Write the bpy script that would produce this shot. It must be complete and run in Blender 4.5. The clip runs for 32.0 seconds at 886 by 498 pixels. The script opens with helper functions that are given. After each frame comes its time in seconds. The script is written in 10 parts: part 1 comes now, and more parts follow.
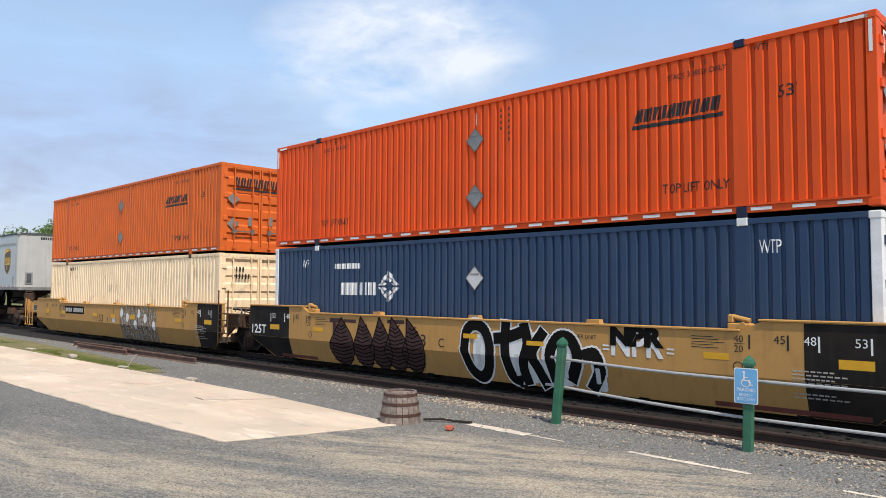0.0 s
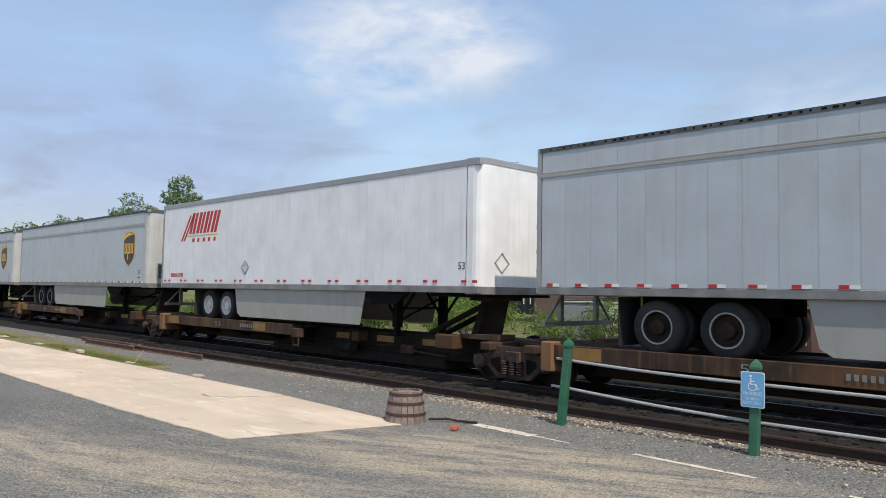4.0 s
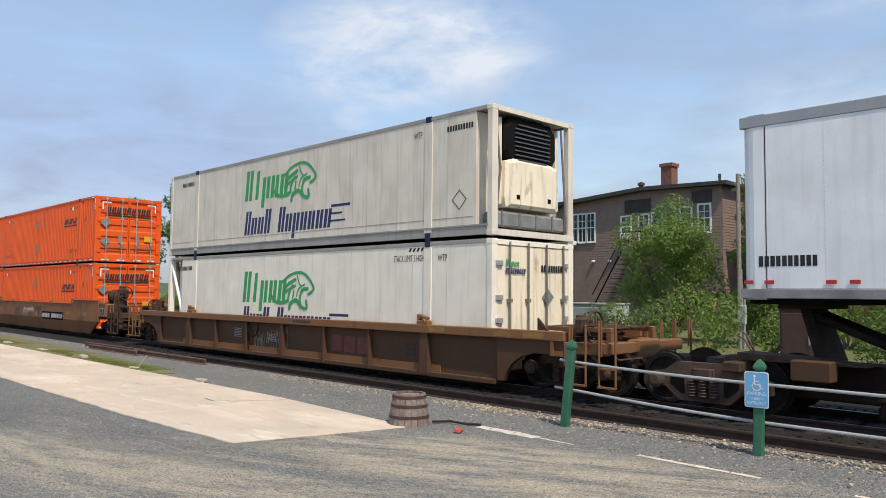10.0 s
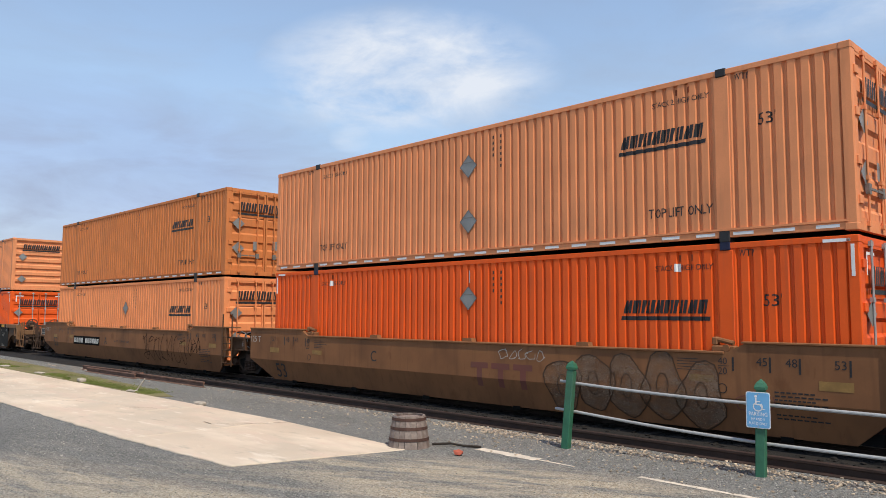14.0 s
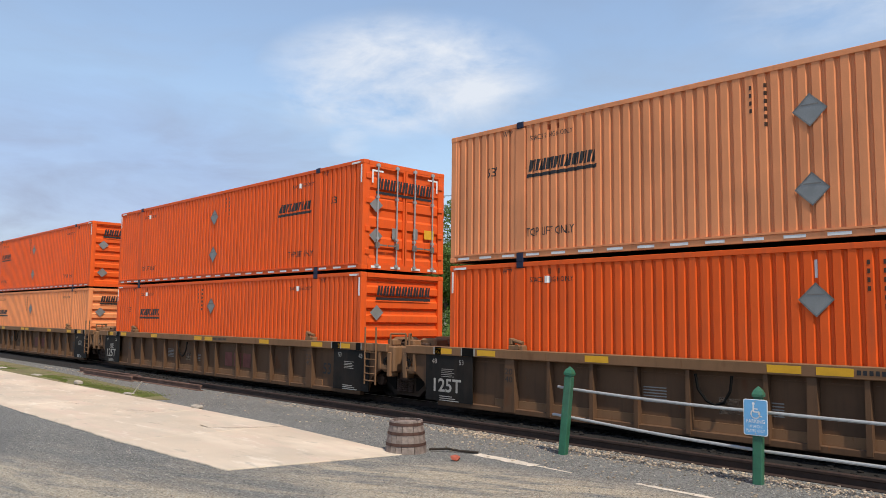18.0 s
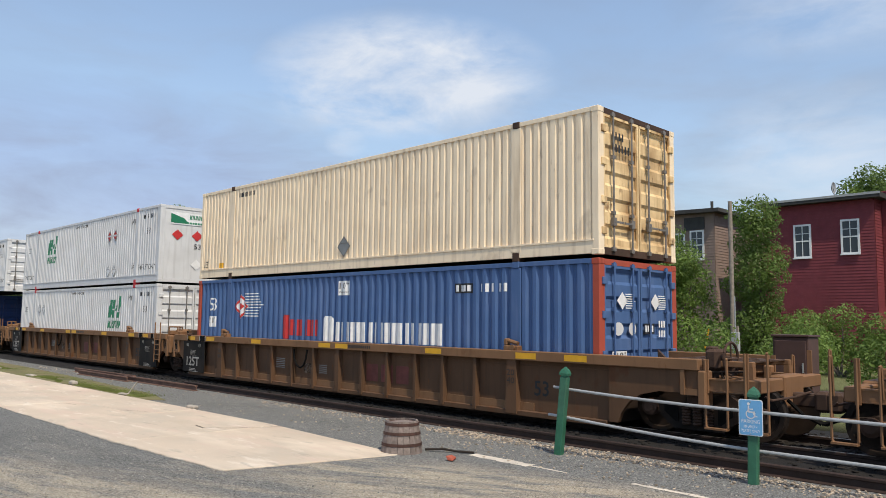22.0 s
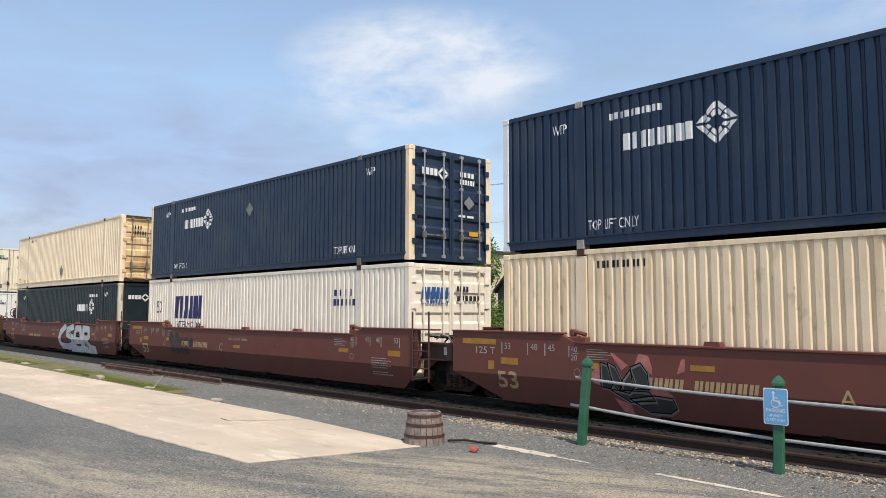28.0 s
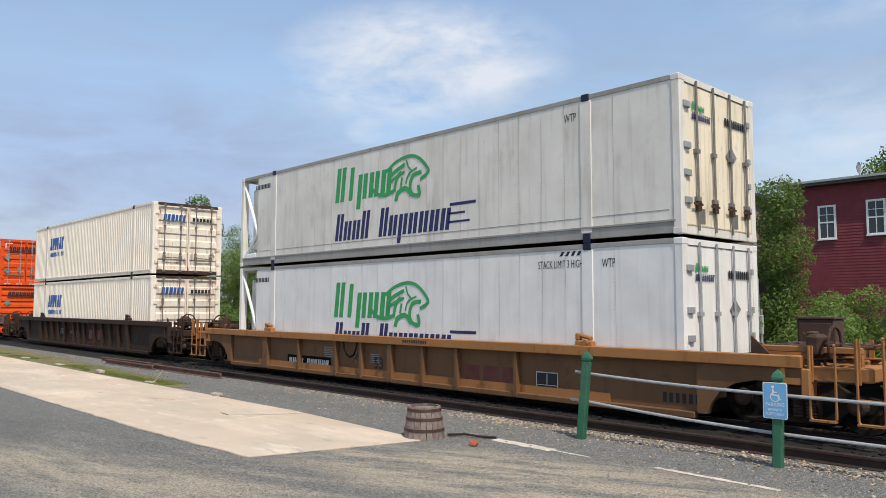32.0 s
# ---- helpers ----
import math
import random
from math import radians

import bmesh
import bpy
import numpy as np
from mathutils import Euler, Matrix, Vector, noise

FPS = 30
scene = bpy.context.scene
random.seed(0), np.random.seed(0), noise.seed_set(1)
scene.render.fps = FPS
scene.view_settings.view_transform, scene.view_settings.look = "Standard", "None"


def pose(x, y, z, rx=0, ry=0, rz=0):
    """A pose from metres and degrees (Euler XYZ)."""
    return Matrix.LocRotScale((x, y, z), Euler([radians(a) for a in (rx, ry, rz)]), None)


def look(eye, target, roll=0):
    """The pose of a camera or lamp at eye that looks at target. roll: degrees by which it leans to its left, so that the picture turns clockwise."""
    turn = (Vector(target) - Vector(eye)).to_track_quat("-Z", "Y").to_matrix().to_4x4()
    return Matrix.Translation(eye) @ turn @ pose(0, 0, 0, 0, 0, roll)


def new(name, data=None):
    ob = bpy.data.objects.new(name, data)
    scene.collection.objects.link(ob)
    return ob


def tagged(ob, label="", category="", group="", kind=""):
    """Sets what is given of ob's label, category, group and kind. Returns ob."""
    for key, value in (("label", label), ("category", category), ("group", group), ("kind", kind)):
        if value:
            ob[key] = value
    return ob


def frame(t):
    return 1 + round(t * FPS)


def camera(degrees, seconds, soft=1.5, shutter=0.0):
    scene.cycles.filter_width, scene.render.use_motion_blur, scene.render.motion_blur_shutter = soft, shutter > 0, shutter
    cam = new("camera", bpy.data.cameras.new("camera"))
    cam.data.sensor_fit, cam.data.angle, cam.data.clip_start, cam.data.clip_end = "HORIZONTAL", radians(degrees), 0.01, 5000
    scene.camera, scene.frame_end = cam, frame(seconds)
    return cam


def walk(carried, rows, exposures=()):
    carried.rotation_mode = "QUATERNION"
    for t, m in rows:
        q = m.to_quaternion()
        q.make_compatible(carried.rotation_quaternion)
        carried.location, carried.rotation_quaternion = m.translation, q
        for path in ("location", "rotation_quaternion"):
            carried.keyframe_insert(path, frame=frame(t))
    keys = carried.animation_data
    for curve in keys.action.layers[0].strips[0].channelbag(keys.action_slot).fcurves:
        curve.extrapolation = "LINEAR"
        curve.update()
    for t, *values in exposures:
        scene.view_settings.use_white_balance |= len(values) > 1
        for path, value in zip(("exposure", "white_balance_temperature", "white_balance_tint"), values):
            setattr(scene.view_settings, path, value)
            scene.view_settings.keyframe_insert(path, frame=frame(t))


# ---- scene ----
cam = camera(60.8, 32.0, soft=0.6)
EYE = 2.1
# seconds, yaw, pitch, roll of the hand-held camera, which stays in one spot
TURNS = [
    (0.0, 44.91, 3.23, -0.32), (0.5, 44.97, 3.34, -0.28), (1.0, 45.07, 3.38, -0.52),
    (1.5, 44.97, 3.37, -0.73), (2.0, 44.95, 3.52, -0.92), (2.5, 45.05, 3.46, -0.9),
    (3.0, 45.3, 3.2, -0.88), (3.5, 45.42, 3.15, -0.99), (5.5, 45.26, 3.51, -0.74),
    (6.0, 45.22, 3.44, -0.63), (6.5, 45.14, 3.42, -0.69), (7.0, 45.08, 3.39, -0.74),
    (7.5, 45.17, 3.43, -0.87), (8.0, 45.29, 3.46, -0.82), (8.5, 45.55, 3.75, -0.44),
    (9.0, 45.72, 3.89, -0.34), (9.5, 45.64, 3.45, -0.48), (10.0, 45.6, 3.39, -0.51),
    (10.5, 45.46, 3.73, -0.62), (11.0, 45.3, 4.2, -0.59), (11.5, 45.19, 4.54, -0.62),
    (12.0, 45.16, 4.86, -0.6), (12.5, 45.2, 4.93, -0.55), (13.0, 45.37, 4.92, -0.55),
    (13.5, 45.53, 4.97, -0.36), (14.0, 45.56, 4.99, -0.24), (14.5, 45.44, 5.12, -0.34),
    (15.0, 45.34, 5.32, -0.43), (15.5, 45.21, 5.45, -0.49), (17.5, 45.17, 5.35, -0.65),
    (18.0, 45.41, 5.36, -0.66), (18.5, 45.63, 5.36, -0.63), (19.0, 45.53, 5.29, -0.52),
    (19.5, 45.46, 5.24, -0.47), (20.0, 45.52, 5.2, -0.37), (20.5, 45.45, 5.28, -0.51),
    (21.0, 45.43, 5.31, -0.63), (21.5, 45.29, 5.32, -0.64), (22.0, 45.1, 5.38, -0.68),
    (22.5, 45.01, 5.45, -0.7), (23.0, 45.06, 5.42, -0.77), (23.5, 45.2, 5.42, -0.77),
    (24.0, 45.37, 5.55, -0.72), (24.5, 45.59, 5.36, -0.39), (25.0, 45.78, 5.17, -0.07),
    (25.5, 46.06, 5.01, 0.02), (27.5, 46.72, 4.72, 0.07), (28.0, 46.68, 4.74, -0.07),
    (28.5, 46.65, 4.67, -0.24), (29.0, 46.62, 4.39, -0.32), (29.5, 46.76, 4.1, -0.43),
    (30.0, 46.87, 4.07, -0.35), (30.5, 46.82, 4.13, -0.31), (31.0, 46.73, 4.19, -0.3),
    (31.5, 46.7, 4.29, -0.16), (32.0, 46.67, 4.32, -0.05),
]
walk(cam, [(t, pose(0, 0, EYE, 90 + pitch, roll, yaw)) for t, yaw, pitch, roll in TURNS],
     [(t, e, 7100, 10) for t, e in ((0, 0.88), (1, 0.74), (3, 0.66), (6, 0.76), (8, 0.72), (12, 0.72), (20, 0.68), (22, 0.66), (24, 0.72), (28, 0.76), (29.5, 0.76), (31, 0.68), (32, 0.66))])

# how far the train has rolled, in metres along x: seconds, metres
ROLLED = [(0, 0.00), (1, 12.47), (2, 24.92), (3, 37.23), (6, 74.67), (7, 87.05), (8, 99.50), (9, 112.10), (10, 124.42), (11, 136.76), (12, 149.19), (13, 161.60), (14, 174.04), (15, 186.43), (18, 224.22), (19, 236.59), (20, 248.93), (21, 261.25), (22, 273.65), (23, 286.05), (24, 298.39), (25, 310.74), (28, 348.35), (29, 360.70), (30, 373.08), (31, 385.45), (32, 397.82)]

TRACK_Y, RAIL_Z = 13.46, 0.15

# ---- world and sun ----
SUN_EL, SUN_AZ = 57.0, -18.0      # degrees; azimuth from +x towards +y
sun_way = Vector((math.cos(radians(SUN_EL)) * math.cos(radians(SUN_AZ)), math.cos(radians(SUN_EL)) * math.sin(radians(SUN_AZ)), math.sin(radians(SUN_EL))))
sun = new("sun", bpy.data.lights.new("sun", "SUN"))
sun.data.energy, sun.data.angle, sun.data.color = 2.5, radians(0.6), (1.0, 0.94, 0.84)
sun.matrix_world = look(sun_way * 50, (0, 0, 0))


def build_world():
    world = bpy.data.worlds.new("sky")
    scene.world = world
    world.use_nodes = True
    nt = world.node_tree
    nt.nodes.clear()
    N, K = nt.nodes.new, nt.links.new

    def math_node(op, a, b=None, clamp=False):
        n = N("ShaderNodeMath")
        n.operation, n.use_clamp = op, clamp
        for i, v in enumerate((a, b)):
            if v is None:
                continue
            if isinstance(v, (int, float)):
                n.inputs[i].default_value = v
            else:
                K(v, n.inputs[i])
        return n.outputs[0]

    sky = N("ShaderNodeTexSky")
    sky.sky_type, sky.sun_disc = "NISHITA", False
    sky.sun_elevation, sky.sun_rotation = radians(SUN_EL), radians(90 - SUN_AZ)
    sky.air_density, sky.dust_density, sky.ozone_density = 1.0, 0.6, 1.2
    co = N("ShaderNodeTexCoord")

    def blob(way, wide, tall):
        """A soft lump of the sky round a direction, from 0 to 1."""
        w = Vector(way).normalized()
        side = Vector((w.y, -w.x, 0)).normalized()
        up = side.cross(w)
        terms = []
        for axis, size in ((side, wide), (up, tall)):
            d = N("ShaderNodeVectorMath")
            d.operation = "DOT_PRODUCT"
            K(co.outputs["Generated"], d.inputs[0])
            d.inputs[1].default_value = axis / size
            terms.append(math_node("POWER", math_node("ABSOLUTE", d.outputs["Value"]), 2.0))
        ahead = N("ShaderNodeVectorMath")
        ahead.operation = "DOT_PRODUCT"
        K(co.outputs["Generated"], ahead.inputs[0])
        ahead.inputs[1].default_value = w
        near = math_node("GREATER_THAN", ahead.outputs["Value"], 0.0)
        return math_node("MULTIPLY", math_node("SUBTRACT", 1.0, math_node("ADD", terms[0], terms[1]), True), near)

    def fbm(scale, detail, rough, stretch=(1, 1, 1), shift=(0, 0, 0)):
        mp = N("ShaderNodeMapping")
        mp.inputs["Scale"].default_value, mp.inputs["Location"].default_value = stretch, shift
        K(co.outputs["Generated"], mp.inputs["Vector"])
        n = N("ShaderNodeTexNoise")
        n.inputs["Scale"].default_value, n.inputs["Detail"].default_value, n.inputs["Roughness"].default_value = scale, detail, rough
        n.inputs["Distortion"].default_value = 0.4
        K(mp.outputs[0], n.inputs["Vector"])
        return n.outputs["Fac"]

    wisps = fbm(8, 9, 0.58, (0.8, 1, 2.0))
    main = blob((-0.706, 0.634, 0.315), 0.20, 0.085)
    tail = blob((-0.755, 0.6, 0.27), 0.13, 0.045)
    low = blob((-0.775, 0.59, 0.228), 0.03, 0.02)
    body = math_node("ADD", math_node("MULTIPLY", main, 1.25), math_node("ADD", math_node("MULTIPLY", tail, 0.5), math_node("MULTIPLY", low, 0.6)))
    side_cloud = math_node("ADD", math_node("MULTIPLY", blob((-0.21, 0.90, 0.36), 0.22, 0.07), 0.62), math_node("MULTIPLY", blob((-0.30, 0.93, 0.20), 0.17, 0.09), 0.60))
    body = math_node("ADD", body, side_cloud)
    fibre = fbm(16, 6, 0.6, (0.55, 1.2, 2.4), (1.3, 0.2, 0.7))
    lump = math_node("ADD", math_node("MULTIPLY", math_node("SUBTRACT", wisps, 0.5), 2.6), math_node("MULTIPLY", math_node("SUBTRACT", fibre, 0.5), 1.1))
    ragged = math_node("MULTIPLY", math_node("POWER", math_node("MINIMUM", body, 1.0), 1.15), math_node("ADD", 0.52, math_node("MULTIPLY", lump, 1.15)), True)
    # thin high veil, and grey banks towards the horizon
    veil = math_node("MULTIPLY", math_node("SUBTRACT", fbm(3.2, 7, 0.6, (1, 1, 3.0), (3, 1, 0)), 0.42), 1.5, True)
    sep = N("ShaderNodeSeparateXYZ")
    K(co.outputs["Generated"], sep.inputs[0])
    lowness = math_node("SUBTRACT", 1.0, math_node("MULTIPLY", sep.outputs["Z"], 2.3, True), True)
    haze = math_node("MULTIPLY", math_node("POWER", lowness, 2.0), 0.66, True)
    banks = math_node("MULTIPLY", math_node("MULTIPLY", math_node("SUBTRACT", fbm(5.0, 6, 0.55, (1, 1, 3.4), (0.4, 2, 0.3)), 0.46), 4.0, True), math_node("POWER", lowness, 1.2), True)

    def mix(fac, a, b, blend="MIX"):
        m = N("ShaderNodeMix")
        m.data_type, m.blend_type = "RGBA", blend
        K(fac, m.inputs[0])
        for v, i in ((a, 6), (b, 7)):
            if isinstance(v, tuple):
                m.inputs[i].default_value = (*v, 1)
            else:
                K(v, m.inputs[i])
        return m.outputs[2]

    WHITE, GREY, MIST, PALE = (3.2, 3.62, 4.35), (1.6, 1.82, 2.35), (1.28, 1.62, 2.24), (1.25, 1.85, 2.95)
    thin = N("ShaderNodeMath")
    thin.operation = "ADD"
    thin.inputs[0].default_value, thin.inputs[1].default_value = 0.25, 0.0
    col = mix(thin.outputs[0], sky.outputs[0], PALE)
    col = mix(math_node("MULTIPLY", veil, 0.6), col, MIST)
    col = mix(haze, col, MIST)
    col = mix(math_node("MULTIPLY", banks, 0.9), col, GREY)
    # a flat lavender-grey bank low along the track
    bank = math_node("MULTIPLY", blob((-0.93, 0.34, 0.10), 0.42, 0.19), math_node("ADD", 0.55, math_node("MULTIPLY", fbm(4.0, 6, 0.55, (1, 1, 3.2), (1.1, 0.6, 0.2)), 0.9)), True)
    col = mix(bank, col, (0.80, 0.77, 0.88), "MULTIPLY")
    col = mix(ragged, col, WHITE)
    bg = N("ShaderNodeBackground")
    bg.inputs["Strength"].default_value = 0.14
    K(col, bg.inputs["Color"])
    out = N("ShaderNodeOutputWorld")
    K(bg.outputs[0], out.inputs["Surface"])


build_world()

# ---- materials ----
MATS = {}


def surface(name, col, rough=0.6, metal=0.0, var=0.12, grain=6.0, fine=60.0, bump=0.0, dirt=None, dirt_amount=0.0, streak=0.0, rust=0.0, coat=0.0, shift=True, gloss=0.4):
    """A painted, worn or natural surface: two scales of tone, grime in patches, streaks that run down, rust spots and a fine relief."""
    m = bpy.data.materials.new(name)
    m.use_nodes = True
    nt = m.node_tree
    N, K = nt.nodes.new, nt.links.new
    b = nt.nodes["Principled BSDF"]
    b.inputs["Roughness"].default_value, b.inputs["Metallic"].default_value = rough, metal
    b.inputs["Coat Weight"].default_value = coat
    b.inputs["Specular IOR Level"].default_value = gloss
    co = N("ShaderNodeTexCoord")
    vec = co.outputs["Object"]
    info = N("ShaderNodeObjectInfo")
    if shift:
        add = N("ShaderNodeVectorMath")
        add.operation = "ADD"
        sc = N("ShaderNodeMath")
        sc.operation = "MULTIPLY"
        K(info.outputs["Random"], sc.inputs[0])
        sc.inputs[1].default_value = 37.0
        K(vec, add.inputs[0])
        K(sc.outputs[0], add.inputs[1])
        vec = add.outputs[0]

    def noise_of(scale, stretch=(1, 1, 1), detail=4.0, lo=0.0, hi=1.0):
        mp = N("ShaderNodeMapping")
        mp.inputs["Scale"].default_value = stretch
        K(vec, mp.inputs["Vector"])
        n = N("ShaderNodeTexNoise")
        n.inputs["Scale"].default_value, n.inputs["Detail"].default_value = scale, detail
        K(mp.outputs[0], n.inputs["Vector"])
        r = N("ShaderNodeMapRange")
        r.inputs["From Min"].default_value, r.inputs["From Max"].default_value = lo, hi
        K(n.outputs["Fac"], r.inputs["Value"])
        return r.outputs[0]

    def mix(fac, a, c, amount=1.0, blend="MIX"):
        x = N("ShaderNodeMix")
        x.data_type, x.blend_type = "RGBA", blend
        if amount != 1.0:
            s = N("ShaderNodeMath")
            s.operation = "MULTIPLY"
            K(fac, s.inputs[0])
            s.inputs[1].default_value = amount
            fac = s.outputs[0]
        K(fac, x.inputs[0])
        for v, i in ((a, 6), (c, 7)):
            if isinstance(v, tuple):
                x.inputs[i].default_value = (*v[:3], 1)
            else:
                K(v, x.inputs[i])
        return x.outputs[2]

    lo = tuple(c * (1 - var) for c in col)
    hi = tuple(min(0.95, c * (1 + var)) for c in col)
    out = mix(noise_of(grain, lo=0.3, hi=0.7), lo, hi)
    small = noise_of(fine, detail=2.0, lo=0.3, hi=0.7)
    out = mix(small, out, tuple(c * (1 - var * 1.2) for c in col), 0.45)
    if streak:
        d = dirt or (0.05, 0.04, 0.03)
        out = mix(noise_of(5.0, (1.6, 1.6, 0.12), 5.0, 0.52, 0.78), out, d, streak)
    if dirt_amount:
        out = mix(noise_of(0.9, detail=8.0, lo=0.45, hi=0.75), out, dirt or (0.06, 0.045, 0.03), dirt_amount)
    if rust:
        out = mix(noise_of(2.6, (1, 1, 0.6), 9.0, 0.62, 0.70), out, (0.11, 0.04, 0.015), rust)
        out = mix(noise_of(11.0, (1.2, 1.2, 0.35), 6.0, 0.66, 0.76), out, (0.16, 0.065, 0.025), min(1.0, rust * 1.5))
    K(out, b.inputs["Base Color"])
    if bump:
        bp = N("ShaderNodeBump")
        bp.inputs["Strength"].default_value, bp.inputs["Distance"].default_value = bump, 0.02
        K(small, bp.inputs["Height"])
        K(bp.outputs[0], b.inputs["Normal"])
    MATS[name] = m
    return m


def paint(name, col, **kw):
    return surface(name, col, **{**dict(rough=0.55, gloss=0.22, var=0.07, grain=1.6, fine=40, streak=0.22, dirt_amount=0.10, dirt=(0.10, 0.07, 0.05)), **kw})


ORANGE = paint("orange_paint", (0.76, 0.102, 0.015))
ORANGE_RED = paint("red_orange_paint", (0.74, 0.085, 0.013))
ORANGE_OLD = paint("aged_orange_paint", (0.64, 0.128, 0.025), rough=0.6, rust=0.15)
ORANGE_SHADE = paint("shaded_lashing_slot", (0.30, 0.06, 0.02), rough=0.7)
ORANGE_PALE = paint("faded_orange_paint", (0.74, 0.275, 0.122), rough=0.65, dirt_amount=0.18)
ORANGE_FADED = paint("sun_faded_orange_paint", (0.79, 0.275, 0.11), rough=0.62, dirt_amount=0.14)
ORANGE_DULL = paint("dull_orange_paint", (0.58, 0.19, 0.06), rough=0.65, rust=0.3, dirt_amount=0.25)
CREAM = paint("cream_paint", (0.88, 0.7, 0.48), rough=0.6, rust=0.3, streak=0.45, dirt=(0.45, 0.27, 0.12), dirt_amount=0.08)
CREAM_OLD = paint("stained_cream_paint", (0.9, 0.735, 0.53), rough=0.65, rust=0.22, streak=0.4, dirt=(0.3, 0.17, 0.07), dirt_amount=0.08)
NAVY = paint("navy_paint", (0.018, 0.046, 0.105), rough=0.45, gloss=0.35, dirt=(0.1, 0.11, 0.12), dirt_amount=0.15)
BLACKBLUE = paint("blue_black_paint", (0.011, 0.0265, 0.06), rough=0.42, gloss=0.4, dirt=(0.09, 0.1, 0.1), dirt_amount=0.2)
BLUE = paint("blue_paint", (0.062, 0.125, 0.27), rough=0.55, dirt=(0.2, 0.25, 0.4), dirt_amount=0.15)
CMABLUE = paint("deep_blue_paint", (0.012, 0.035, 0.115), rough=0.45, rust=0.2)
GREYWHITE = paint("light_grey_paint", (0.62, 0.625, 0.625), rough=0.5)
WHITE = paint("white_paint", (0.8, 0.81, 0.82), rough=0.45, streak=0.12)
REEFER = paint("chalky_white_panel", (0.79, 0.775, 0.745), rough=0.5, streak=0.2, dirt=(0.3, 0.28, 0.24), dirt_amount=0.12)
REEFER_OLD = paint("stained_white_panel", (0.75, 0.715, 0.65), rough=0.55, streak=0.3, rust=0.1, dirt=(0.25, 0.22, 0.17), dirt_amount=0.25)
DOORCREAM = paint("stained_cream_door", (0.84, 0.74, 0.57), rough=0.55, rust=0.4, streak=0.6, dirt=(0.22, 0.13, 0.07))
UPSGREY = paint("blue_grey_trailer_skin", (0.46, 0.5, 0.525), rough=0.38, streak=0.1)
ALU = surface("dull_aluminium", (0.36, 0.365, 0.37), 0.5, 0.35, 0.1, 2, 60)
GALV = surface("galvanised_steel", (0.36, 0.37, 0.375), 0.5, 0.25, 0.15, 8, 50)
STEEL = surface("polished_rail_steel", (0.5, 0.48, 0.46), 0.3, 0.9, 0.1, 5, 60)
RUST = surface("rusty_steel", (0.072, 0.04, 0.027), 0.85, 0.1, 0.35, 4, 45, bump=0.06, dirt=(0.05, 0.03, 0.02), dirt_amount=0.5)
TAN = paint("tan_yellow_car_paint", (0.50, 0.268, 0.086), rough=0.6, rust=0.12, dirt_amount=0.15)
BROWN = paint("dirty_brown_car_paint", (0.24, 0.105, 0.046), rough=0.7, rust=0.4, dirt_amount=0.5, dirt=(0.085, 0.038, 0.02), streak=0.4)
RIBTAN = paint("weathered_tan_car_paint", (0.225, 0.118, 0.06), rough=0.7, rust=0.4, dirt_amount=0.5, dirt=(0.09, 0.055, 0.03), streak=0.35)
MAROON_OLD = paint("sooty_maroon_paint", (0.075, 0.034, 0.029), rough=0.65, rust=0.3, dirt_amount=0.4)
MAROON = paint("maroon_car_paint", (0.168, 0.058, 0.045), rough=0.6, rust=0.15, dirt_amount=0.3)
OXIDE = paint("oxide_red_brown_car_paint", (0.098, 0.05, 0.029), rough=0.75, rust=0.6, dirt_amount=0.5, dirt=(0.08, 0.05, 0.03))
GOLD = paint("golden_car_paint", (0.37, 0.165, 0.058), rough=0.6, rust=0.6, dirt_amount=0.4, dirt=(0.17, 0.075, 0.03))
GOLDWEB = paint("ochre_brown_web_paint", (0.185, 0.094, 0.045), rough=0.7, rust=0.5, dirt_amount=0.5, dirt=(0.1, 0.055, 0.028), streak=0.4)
OXIDE_DARK = paint("soot_brown_car_paint", (0.045, 0.026, 0.018), rough=0.8, rust=0.3, dirt_amount=0.4, dirt=(0.02, 0.014, 0.011))
# rusty web of the tan cars; shade of chord and ribs darkens its colour
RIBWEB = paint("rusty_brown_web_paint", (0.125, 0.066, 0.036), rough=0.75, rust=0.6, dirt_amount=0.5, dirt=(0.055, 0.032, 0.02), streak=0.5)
BLACK = surface("black_paint", (0.007, 0.0065, 0.006), 0.85, 0, 0.3, 3, 40, dirt=(0.025, 0.02, 0.016), dirt_amount=0.3, gloss=0.1)
SPINE = paint("rusty_dark_brown_paint", (0.085, 0.045, 0.025), rough=0.75, rust=0.6, dirt_amount=0.5, dirt=(0.03, 0.022, 0.016))
SKIRT = paint("warm_grey_skirt_panel", (0.36, 0.355, 0.325), rough=0.5, streak=0.15)
OFFDOOR = paint("rust_streaked_white_door", (0.84, 0.74, 0.62), rough=0.6, rust=0.75, streak=0.8, dirt=(0.22, 0.1, 0.05), dirt_amount=0.3)
OFFWHITE = paint("dusty_off_white_paint", (0.87, 0.79, 0.67), rough=0.6, rust=0.1, streak=0.35, dirt=(0.4, 0.3, 0.2))
DARKRIM = surface("dark_steel_rim", (0.13, 0.125, 0.12), 0.5, 0.5, 0.2, 8, 50)
GRIME = surface("grimy_running_gear", (0.02, 0.016, 0.014), 0.8, 0.2, 0.45, 5, 40, bump=0.04, dirt=(0.12, 0.07, 0.045), dirt_amount=0.55, gloss=0.2)
RUBBER = surface("tyre_rubber", (0.02, 0.02, 0.02), 0.85, 0, 0.2, 6, 50, dirt=(0.075, 0.07, 0.065), dirt_amount=0.7)
